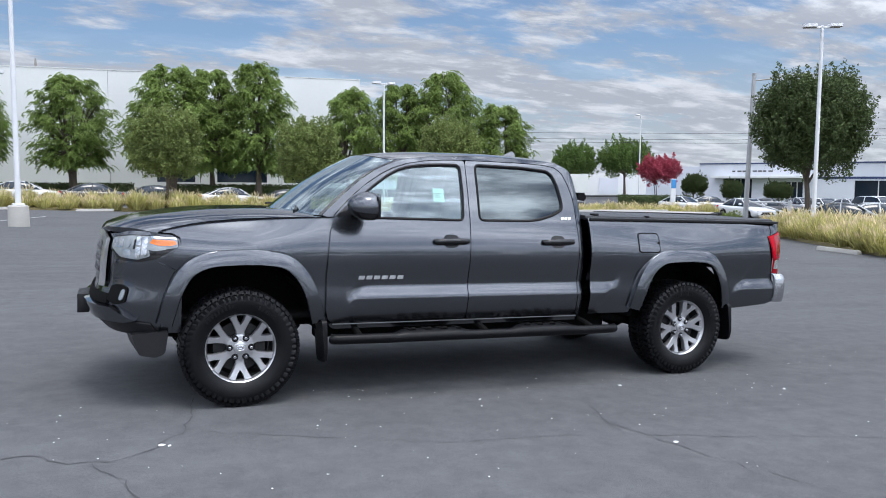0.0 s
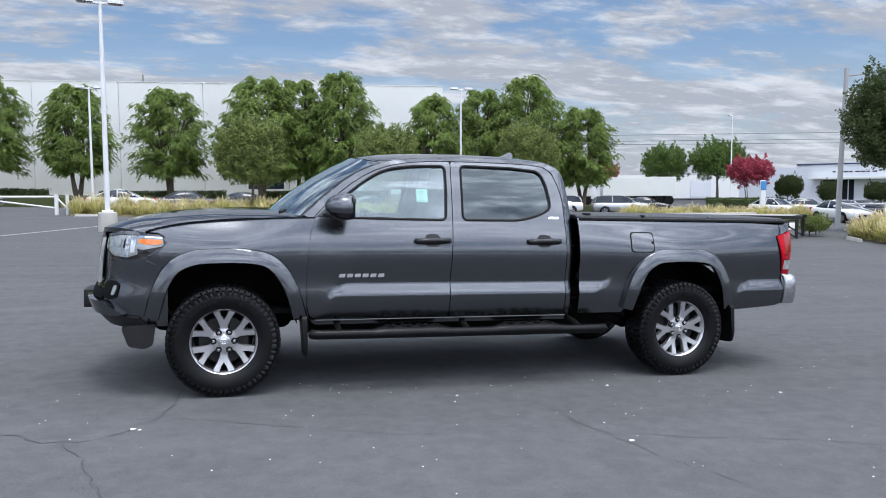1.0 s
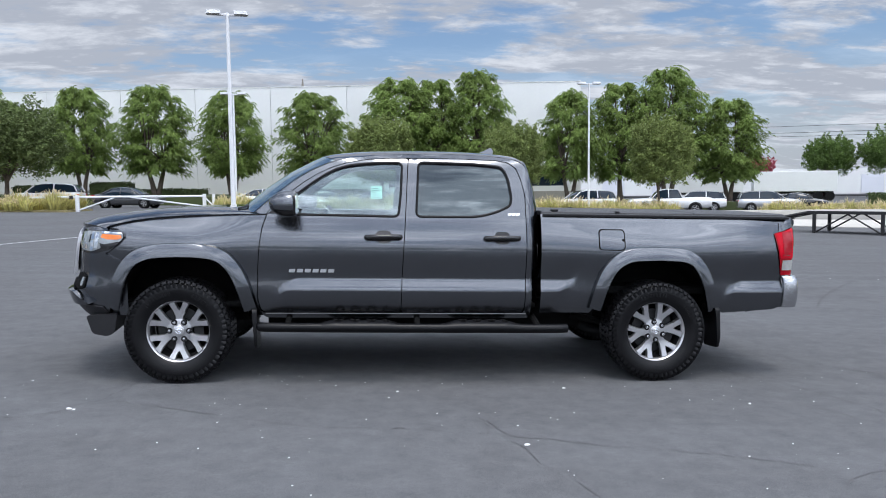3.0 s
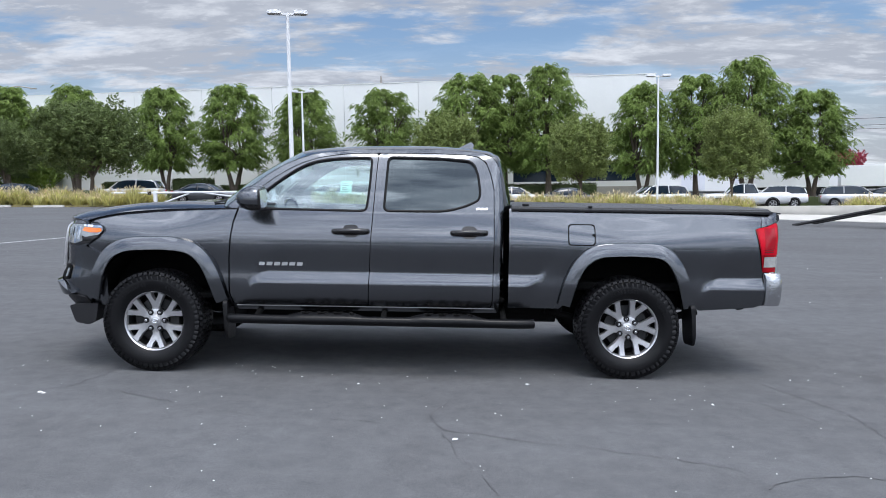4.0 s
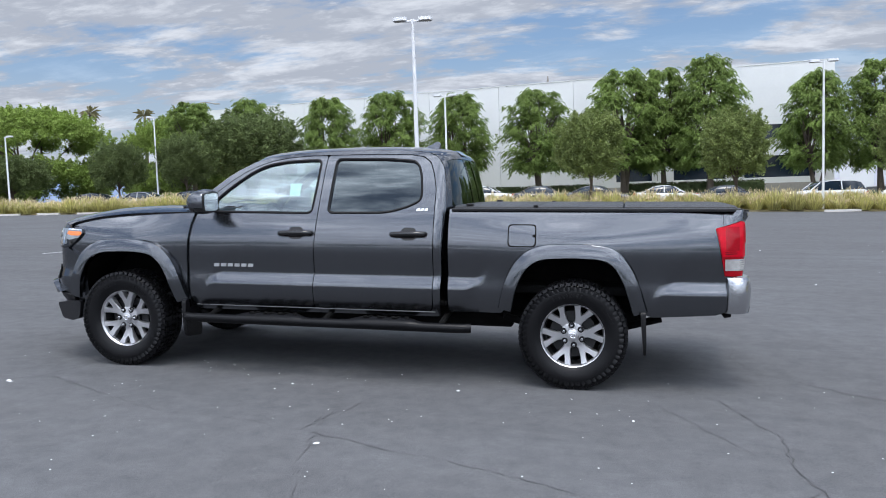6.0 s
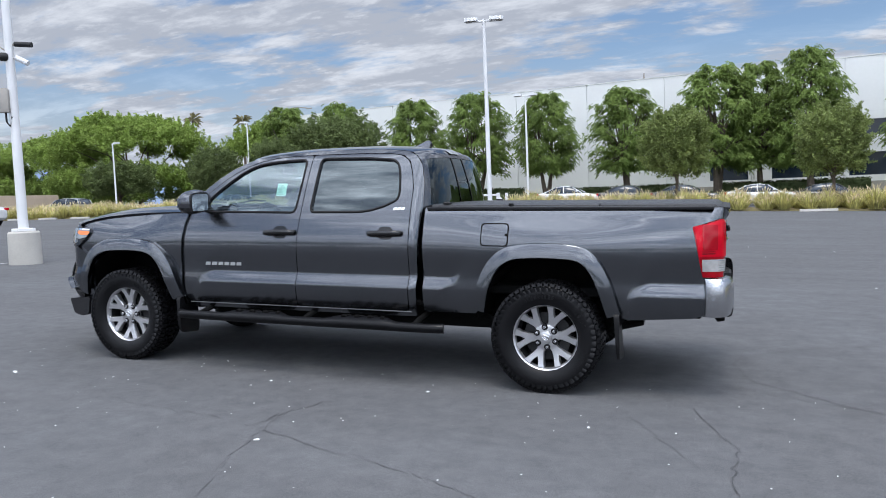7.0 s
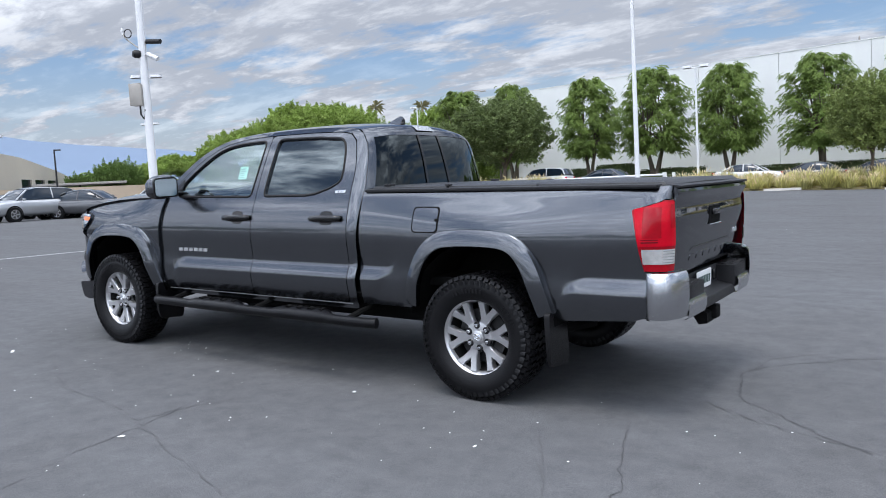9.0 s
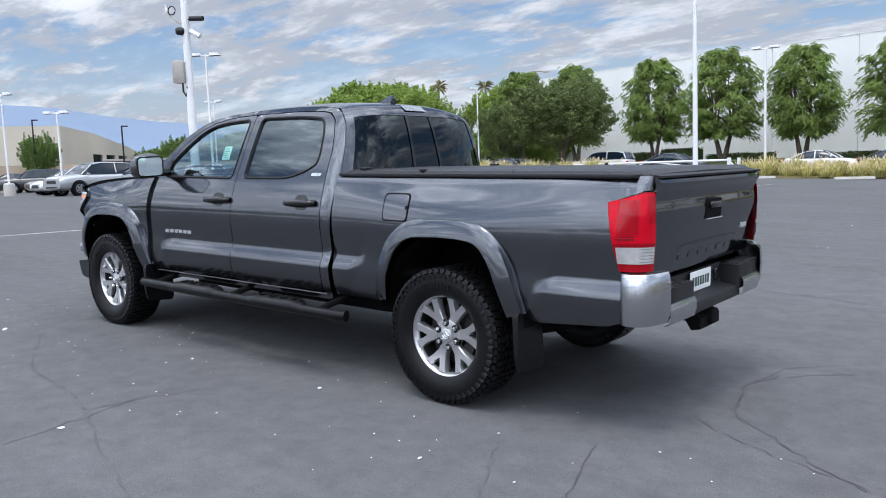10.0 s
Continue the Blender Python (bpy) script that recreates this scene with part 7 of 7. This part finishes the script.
        for k in range(6):
            for r in range(2):
                q = box((2.87 + r * 0.05, min(s * (0.38 + k * 0.06), s * (0.415 + k * 0.06)), 0.73), (2.905 + r * 0.05, max(s * (0.38 + k * 0.06), s * (0.415 + k * 0.06)), 0.742), 0.004, 1)
                part("grip", q, K, stepb)
    # bonnet
    seam = spline([-2.66, -2.5, -2.29, -2.2, -2.1, -2.0, -1.8, -1.6, -1.4, -1.17], [1.05, 1.09, 1.138, 1.170, 1.191, 1.207, 1.226, 1.238, 1.247, 1.252])
    crest = spline([-2.66, -2.60, -2.55, -2.49, -2.41, -2.2, -2.0, -1.8, -1.6, -1.38, -1.2], [1.10, 1.145, 1.168, 1.190, 1.212, 1.250, 1.274, 1.286, 1.293, 1.292, 1.280])
    rise = spline([0, 0.35, 0.5, 0.58, 0.66, 0.8, 0.9, 1.0], [0.96, 0.98, 1.0, 0.99, 0.90, 0.66, 0.42, 0.0])

    def hood(u, v):
        a = abs(v)
        xf, xr = -2.62 + 0.33 * a**4, -1.42 + 0.235 * a**2
        lip, u = (0.035 if u < 0 else 0.0), max(u, 0.0)
        x = xf + (xr - xf) * u + lip * 0.3
        zs = seam(x) - 0.003 - lip
        y = v * fender_w(x, min(zs, 1.25)) * (0.997 if x > -2.29 else 0.997 - 0.05 * (-2.29 - x))
        return Vector((x, y, zs + (crest(x) - lip - zs) * rise(a)))

    hv = [-1, -0.98, -0.95, -0.9, -0.85, -0.8, -0.74, -0.70, -0.66, -0.62, -0.58, -0.54, -0.5, -0.42, -0.3, -0.15, 0]
    hv = hv + [-v for v in hv[-2::-1]]
    part("bonnet", sheet(lambda v, u: hood(u, v), hv, [-1.0] + list(np.linspace(0, 1, 40))), P, truck, "", 50)
    # nose: bumper skin, grille, lower lip
    def nose_all(u, z):
        return nose(-1 if u < 0.9 else 1, -0.004)(u if u < 0.9 else 1.8 - u, z)
    part("front_bumper", sheet(nose_all, np.linspace(0.0, 1.8, 61), [0.50, 0.53, 0.56, 0.60, 0.64, 0.68, 0.72, 0.76, 0.80, 0.86, 0.92, 0.98, 1.04, 1.10, 1.125, 1.14], flip=True), P, truck, "", 50)
    def wide(off):
        def f(u, z):
            return nose(-1 if u < 0.9 else 1, off)(u if u < 0.9 else 1.8 - u, z)
        return f
    gril = part("grille", panel(rounded([(0.60, 0.80), (0.62, 1.05), (0.70, 1.10), (1.10, 1.10), (1.18, 1.05), (1.20, 0.80)], 0.02, 2), wide(0.012), 0.02, depth=0.02, flip=True), M["gloss_black"], truck, "black front grille")
    for z in (0.86, 0.93, 1.0):
        part("grille_bar", panel([(0.67, z), (0.67, z + 0.02), (1.13, z + 0.02), (1.13, z)], wide(0.024), 0.03, depth=0.012, flip=True), M["alloy_dark"], gril)
    part("grille_frame", panel([(0.560, 0.78), (0.575, 1.085), (0.69, 1.125), (1.11, 1.125), (1.225, 1.085), (1.24, 0.78), (1.19, 0.78), (1.17, 1.05), (1.09, 1.095), (0.71, 1.095), (0.63, 1.05), (0.61, 0.78)], wide(0.03), 0.02, depth=0.02, flip=True), M["alloy"], gril)
    part("lower_grille", panel(rounded([(0.46, 0.675), (0.48, 0.74), (1.32, 0.74), (1.34, 0.675)], 0.01, 2), wide(0.006), 0.03, depth=0.02, flip=True), M["under"], truck, "black lower grille between the fog lamps")
    part("lower_lip", panel([(0.22, 0.585), (0.40, 0.665), (1.40, 0.665), (1.58, 0.585), (1.5, 0.57), (0.30, 0.57)], wide(0.040), 0.03, depth=0.05, flip=True), P, truck, "body-coloured bumper lip")
    part("valance", panel([(0.10, 0.49), (0.14, 0.56), (0.30, 0.575), (1.50, 0.575), (1.66, 0.56), (1.70, 0.49)], wide(0.012), 0.03, depth=0.03, flip=True), K, truck, "black plastic valance under the bumper")
    part("plate_bracket", box((-2.775, -0.17, 0.545), (-2.70, 0.17, 0.675), 0.006, 2), M["black_plastic"], truck, "black front plate bracket")
    for s in (-1, 1):
        part("air_dam", extrude(rounded([(-2.445, 0.50), (-2.40, 0.37), (-2.30, 0.35), (-2.245, 0.375), (-2.225, 0.52)], 0.02, 2), lambda x, z, s=s: (x, s * 0.86, z), lambda x, z, s=s: (x - 0.04, s * 0.45, z)), K, truck, "black air deflector under the bumper")
    # roof, back and glass
    ce, cc = smooth([(*p, 0) for p in ROOF_E], 5), smooth([(*p, 0) for p in ROOF_C], 5)

    def roof(k, v):
        e, c = ce[k], cc[k]
        w = abs(v) ** (2.4 if k < 30 else 4.0)
        x, z = c[0] + (e[0] - c[0]) * w, c[1] + (e[1] - c[1]) * w
        return Vector((x, v * (CAB_W(min(e[1], 1.73)) * 0.998 - cab_round(e[0])), z))

    vs = [-1, -0.98, -0.95, -0.91, -0.87, -0.82, -0.75, -0.66, -0.55, -0.42, -0.28, -0.12, 0]
    vs = vs + [-v for v in vs[-2::-1]]
    g0, g1 = 33, 45
    bm = sheet(lambda v, k: roof(int(k), v), vs, range(len(ce)))
    n = len(vs)
    bm.faces.ensure_lookup_table()
    doomed = [bm.faces[j * (n - 1) + i] for j in range(g0, g1) for i in range(3, n - 4)]
    bmesh.ops.delete(bm, geom=doomed, context="FACES")
    part("roof", bm, P, truck, "", 50)
    part("cab_back", sheet(lambda v, z: Vector((0.942 - 0.10 * abs(v) ** 4, v * (CAB_W(z) - 0.045), z)), vs, [0.55, 0.8, 1.0, 1.2]), P, truck)

    def rear_glass(v, t):
        k = g0 + t * (g1 - g0)
        i, f = min(int(k), len(ce) - 2), k - min(int(k), len(ce) - 2)
        q = roof(i, v).lerp(roof(i + 1, v), f)
        return q + Vector((-0.004, 0, 0))

    for a, b in ((-0.93, -0.20), (-0.185, 0.185), (0.20, 0.93)):
        part("rear_window_pane", sheet(lambda v, t: rear_glass(v, t), np.linspace(a, b, 10), np.linspace(-0.02, 1.0, 10)), M["rear_glass"], truck, "dark tinted rear cab window")
    for c in (-0.193, 0.193):
        part("window_divider", sheet(lambda v, t: rear_glass(v, t) + Vector((0.006, 0, 0)), np.linspace(c - 0.018, c + 0.018, 3), np.linspace(-0.02, 1.0, 8)), M["gloss_black"], truck)
    part("high_brake_light", sheet(lambda v, t: roof(27, v).lerp(roof(31, v), t) + Vector((0.006, 0, 0.006)), np.linspace(-0.17, 0.17, 6), np.linspace(0, 1, 4)), M["clear_lens"], truck, "high-mounted brake lamp with clear cargo lights")
    part("antenna_fin", extrude([(0.47, 1.755), (0.62, 1.752), (0.628, 1.79), (0.615, 1.812), (0.60, 1.815), (0.55, 1.79)], lambda x, z: (x, -0.012 - 0.02 * (1.81 - z) / 0.06, z), lambda x, z: (x, 0.012 + 0.02 * (1.81 - z) / 0.06, z)), P, truck, "shark-fin antenna on the roof")
    # windscreen
    edge = smooth([(*p, 0) for p in CAB_TOP[:6]], 5)

    def screen(v, k):
        e = edge[int(k)]
        t = int(k) / (len(edge) - 1)
        c = Vector((-1.47 + (-0.80 + 1.47) * t - 0.012 * math.sin(math.pi * t), 1.268 + (1.712 - 1.268) * t + 0.03 * math.sin(math.pi * t)))
        w = abs(v) ** 2.2
        return Vector((c[0] + (e[0] - c[0]) * w, v * CAB_W(max(e[1], 1.25)) * 0.995, c[1] + (e[1] - c[1]) * w))

    part("windscreen", sheet(screen, np.linspace(-0.97, 0.97, 25), range(len(edge))), M["screen_glass"], truck, "clear raked windscreen", 60)
    for a, b in ((-1, -0.965), (0.965, 1)):
        part("screen_pillar", sheet(lambda v, k: screen(v, k) + Vector((0, 0, 0.003)), np.linspace(a, b, 3), range(len(edge))), M["gloss_black"], truck, "", 60)
    part("cowl", sheet(lambda v, t: Vector((-1.42 + 0.235 * v * v - 0.10 + 0.16 * t, v * 0.76, 1.262 - 0.01 * t)), np.linspace(-1, 1, 15), [0, 1]), K, truck, "black cowl panel")
    for y0, y1 in ((-0.62, -0.05), (0.02, 0.6)):
        part("wiper", tube([(-1.40, y0, 1.285), (-1.36, y0 + 0.1, 1.30), (-1.33, (y0 + y1) / 2, 1.325), (-1.38, y1, 1.31)], 0.008, 6), K, truck, "black wiper arm")
    # bed: cover, tailgate
    for x0, x1 in ((0.905, 1.50), (1.508, 2.12), (2.128, 2.895)):
        prof = [(-0.735, 1.276), (-0.728, 1.294), (-0.70, 1.302), (0.0, 1.309), (0.70, 1.302), (0.728, 1.294), (0.735, 1.276)]
        bm = raw([(x, y, z) for x in (x0, x0 + 0.006, x1 - (0.03 if x1 > 2.89 else 0.006), x1) for y, z in [(p[0], p[1] - ((0.022 if x > 2.89 else 0.006) if x in (x0, x1) else 0)) for p in prof]], [(r * 7 + i, r * 7 + i + 1, (r + 1) * 7 + i + 1, (r + 1) * 7 + i) for r in range(3) for i in range(6)] + [(0, 1, 2, 3, 4, 5, 6), (27, 26, 25, 24, 23, 22, 21)])
        bmesh.ops.recalc_face_normals(bm, faces=bm.faces[:])
        part("bed_cover_panel", bm, M["cover"], truck, "black folding bed cover panel", 30)
    for s in (-1, 1):
        part("cover_rail", box((0.90, min(s * 0.70, s * 0.815), 1.263), (2.86, max(s * 0.70, s * 0.790), 1.284), 0.006, 2), K, truck, "black cover rail along the bed")
        part("cover_hinge", box((1.49, min(s * 0.70, s * 0.742), 1.293), (1.52, max(s * 0.70, s * 0.742), 1.307), 0.003, 1), K, truck)
        part("cover_hinge", box((0.99, min(s * 0.66, s * 0.72), 1.300), (1.04, max(s * 0.66, s * 0.72), 1.316), 0.004, 1), K, truck)
    tg_x = spline([0.78, 0.80, 0.86, 0.885, 0.92, 1.10, 1.16, 1.20, 1.235, 1.262, 1.272], [2.872, 2.880, 2.888, 2.893, 2.897, 2.922, 2.917, 2.925, 2.945, 2.935, 2.90])

    def gate_f(y, z):
        return Vector((tg_x(z) + 0.012 - 0.008 * (y / 0.7) ** 4, y, z))

    gate = part("tailgate", panel(rounded([(-0.731, 0.785), (0.731, 0.785), (0.731, 1.272), (-0.731, 1.272)], 0.015, 2), gate_f, 0.03, depth=0.05, rows=list(np.arange(0.79, 1.27, 0.016)), flip=False), P, truck, "closed tailgate")
    part("gate_cap", extrude([(2.86, 1.266), (2.952, 1.262), (2.955, 1.272), (2.86, 1.284)], lambda x, z: (x, -0.725, z), lambda x, z: (x, 0.725, z)), K, gate, "black cap strip on the tailgate")
    part("handle_recess", panel(rounded([(-0.115, 1.03), (0.115, 1.03), (0.115, 1.135), (-0.115, 1.135)], 0.02, 3), lambda y, z: gate_f(y, z) + Vector((0.004, 0, 0)), 0.05, depth=0.01), M["under"], gate, "black handle recess")
    part("gate_handle", box((2.935, -0.085, 1.085), (2.958, 0.085, 1.12), 0.01, 3), M["gloss_black"], gate, "black pull handle")
    part("handle_edge", box((2.935, -0.115, 1.024), (2.944, 0.115, 1.032), 0.003, 1), M["chrome"], gate)
    for k in range(6):
        y = -0.40 + k * 0.135
        mark = panel(rounded([(y, 0.842), (y + 0.078, 0.842), (y + 0.085, 0.850), (y + 0.085, 0.876), (y + 0.007, 0.876), (y, 0.868)], 0.004, 2), lambda y, z: gate_f(y, z) + Vector((0.0035, 0, 0)), 0.05, depth=0.004)
        part("gate_emblem", mark, P, gate, "embossed bars of a name across the tailgate")
    # nothing is recessed here: a black strip paints the slit's shade
    part("gate_slit", panel([(-0.42, 0.898), (-0.36, 0.918), (0.40, 0.918), (0.46, 0.898), (0.40, 0.908), (-0.36, 0.908)], lambda y, z: gate_f(y, z) + Vector((0.003, 0, 0)), 0.05, depth=0.004), M["gloss_black"], gate, "dark strip painting the shade of a slit above the bars")
    part("gate_badge", box((2.905, 0.50, 0.935), (2.918, 0.60, 0.965), 0.002, 1), M["badge"], gate)
    part("bumper_middle", extrude(rounded([(2.80, 0.745), (2.85, 0.745), (2.862, 0.63), (2.958, 0.615), (2.968, 0.56), (2.91, 0.535), (2.80, 0.54)], 0.012, 2), lambda x, z: (x, -0.37, z), lambda x, z: (x, 0.37, z)), K, truck, "black plastic bumper middle")
    plate = part("number_plate", box((2.868, -0.15, 0.632), (2.875, 0.15, 0.742), 0.004, 1), M["white_paper"], truck, "white number plate")
    for k in range(7):
        part("plate_bar", box((2.874, -0.125 + k * 0.036, 0.66), (2.877, -0.10 + k * 0.036, 0.71), 0.001, 1), M["bars"], plate)
    for y in (-0.27, 0.27):
        part("bumper_sensor", box((2.855, y - 0.035, 0.65), (2.872, y + 0.035, 0.72), 0.01, 3), M["gloss_black"], truck)
    hit = part("tow_hitch", box((2.60, -0.045, 0.455), (2.96, 0.045, 0.535), 0.008, 2), M["under"], truck, "black tow hitch receiver")
    part("hitch_plate", extrude([(2.84, 0.49), (2.88, 0.43), (2.93, 0.44), (2.93, 0.50), (2.84, 0.55)], lambda x, z: (x, -0.14, z), lambda x, z: (x, 0.14, z)), M["under"], hit)
    # badges on the flanks, drawn as plain bars
    for s in (-1, 1):
        for k in range(6):
            x = -1.0 + k * 0.057
            mark = on_side([(x, 0.827), (x + 0.043, 0.827), (x + 0.049, 0.852), (x + 0.006, 0.852)], "cab", s, 0.004)
            part("door_emblem", mark, M["badge"], truck, "bright bars of a name on the door")
        for k in range(3):
            x = 0.632 + k * 0.031
            part("trim_badge", on_side([(x, 1.262), (x + 0.026, 1.266), (x + 0.028, 1.284), (x + 0.002, 1.280)], "cab", s, 0.004), M["badge"], truck)
        fuel = rounded([(1.322, 1.012), (1.525, 1.012), (1.525, 1.172), (1.322, 1.172)], 0.03, 4)
    part("fuel_flap_gap", panel(fuel, side("bed", -1, 0.0025), 0.03, depth=0, flip=False), M["under"], truck)
    fl2 = rounded([(1.330, 1.020), (1.517, 1.020), (1.517, 1.164), (1.330, 1.164)], 0.028, 4)
    flap = part("fuel_flap", panel(fl2, side("bed", -1, 0.004), 0.025, depth=0.002, flip=False), P, truck, "round-cornered fuel flap")
    part("flap_notch", on_side(rounded([(1.50, 1.083), (1.524, 1.083), (1.524, 1.101), (1.50, 1.101)], 0.006, 2), "bed", -1, 0.006), M["under"], flap)
    # wheels
    w = make_wheel(truck)
    w.matrix_local = Matrix.Translation((AXLE_F, -0.797, HUB_Z))
    for x, y, turn in ((AXLE_R, -0.797, 23), (AXLE_F, 0.797, 10), (AXLE_R, 0.797, 40)):
        m = Matrix.Translation((x, y, HUB_Z)) @ Matrix.Rotation(radians(180 if y > 0 else 0), 4, "Z") @ Matrix.Rotation(radians(turn), 4, "Y")
        copy_thing(w, m)
    # under the body
    for y in (-0.42, 0.42):
        part("chassis_rail", box((-1.2, y - 0.05, 0.36), (1.3, y + 0.05, 0.58), 0.01, 1), M["under"], truck)
    for y in (-0.42, 0.42):
        part("chassis_rail", box((1.3, y - 0.05, 0.50), (2.78, y + 0.05, 0.62), 0.01, 1), M["under"], truck)
        part("chassis_rail", box((-2.3, y - 0.05, 0.46), (-1.2, y + 0.05, 0.58), 0.01, 1), M["under"], truck)
    part("floor_pan", box((-2.2, -0.80, 0.56), (0.86, 0.80, 0.60), 0.01, 1), M["under"], truck)
    part("bed_floor", box((0.90, -0.72, 0.66), (2.85, 0.72, 0.72), 0.01, 1), M["under"], truck)
    part("rear_axle", tube([(AXLE_R, -0.70, 0.385), (AXLE_R, -0.2, 0.385), (AXLE_R, 0.2, 0.385), (AXLE_R, 0.70, 0.385)], 0.045, 10), M["under"], truck)
    part("differential", lathe([(0.0, -0.14), (0.09, -0.12), (0.14, 0), (0.09, 0.12), (0.0, 0.14)], 16, "x", Matrix.Translation((AXLE_R, 0.05, 0.385))), M["under"], truck)
    part("front_axle", tube([(AXLE_F, -0.70, 0.40), (AXLE_F, 0.70, 0.40)], 0.05, 8), M["under"], truck)
    part("spare_wheel", lathe([(0.0, -0.11), (0.30, -0.11), (0.36, -0.08), (0.375, 0), (0.36, 0.08), (0.30, 0.11), (0.0, 0.11)], 28, "z", Matrix.Translation((2.36, 0.0, 0.56))), M["rubber"], truck)
    part("exhaust_pipe", tube([(0.3, 0.35, 0.46), (1.3, 0.38, 0.46), (1.8, 0.55, 0.55), (2.4, 0.62, 0.46), (2.6, 0.75, 0.45)], 0.035, 8), M["alloy_dark"], truck)
    part("leaf_spring", tube([(1.2, -0.55, 0.47), (1.5, -0.55, 0.40), (1.79, -0.55, 0.37), (2.1, -0.55, 0.40), (2.4, -0.55, 0.48)], 0.03, 6), M["under"], truck)
    # inside the cab
    part("dashboard", extrude(rounded([(-1.40, 1.24), (-1.0, 1.24), (-0.82, 1.20), (-0.80, 1.0), (-0.95, 0.75), (-1.4, 0.75)], 0.05, 3), lambda x, z: (x, -0.70, z), lambda x, z: (x, 0.70, z)), M["black_plastic"], truck, "dark dashboard")
    wheel_m = Matrix.Translation((-0.66, -0.37, 1.13)) @ Matrix.Rotation(radians(65), 4, "Y")
    ringp = [wheel_m @ Vector((0.19 * math.cos(a), 0.19 * math.sin(a), 0)) for a in np.linspace(0, 2 * math.pi, 33)]
    sw = part("steering_wheel", tube([tuple(p) for p in ringp], 0.016, 8, False), M["black_plastic"], truck, "black steering wheel")
    for a in (0.2, math.pi - 0.2, -math.pi / 2):
        part("spoke", tube([tuple(wheel_m @ Vector((0, 0, 0))), tuple(wheel_m @ Vector((0.18 * math.cos(a + 1.57), 0.18 * math.sin(a + 1.57), 0)))], 0.02, 6), M["black_plastic"], sw)
    for x, ys in ((-0.32, (-0.37, 0.37)), (0.30, (-0.4, 0.4))):
        for y in ys:
            seat = box((x - 0.28, y - 0.25, 0.78), (x + 0.26, y + 0.25, 0.95), 0.06, 3)
            st = part("seat", seat, M["seat"], truck, "grey cloth cab seat")
            part("seat_back", box((-0.07, -0.24, 0), (0.07, 0.24, 0.60), 0.06, 3, Matrix.Translation((x + 0.20, y, 0.90)) @ Matrix.Rotation(radians(14), 4, "Y")), M["seat"], st)
            part("head_rest", box((-0.05, -0.12, 0.60), (0.05, 0.12, 0.78), 0.04, 3, Matrix.Translation((x + 0.20, y, 0.90)) @ Matrix.Rotation(radians(14), 4, "Y")), M["seat"], st)
    part("rear_mirror", box((-0.74, -0.12, 1.56), (-0.71, 0.12, 1.62), 0.02, 3), M["black_plastic"], truck, "inside rear-view mirror")
    f = side("cab", -1, -0.02)
    tag = part("window_tag", extrude([(-0.405, 1.375), (-0.32, 1.375), (-0.32, 1.47), (-0.405, 1.47)], lambda x, z: f(x, z), lambda x, z: f(x, z) + Vector((0, 0.003, 0))), M["tag"], truck, "pale green paper tag in the window")
    for k in range(5):
        z = 1.385 + k * 0.016
        part("tag_line", extrude([(-0.395, z), (-0.34 - 0.01 * (k % 3), z), (-0.34 - 0.01 * (k % 3), z + 0.005), (-0.395, z + 0.005)], lambda x, zz: f(x, zz) + Vector((0, -0.001, 0)), lambda x, zz: f(x, zz)), M["bars"], tag)
    return truck


make_truck()
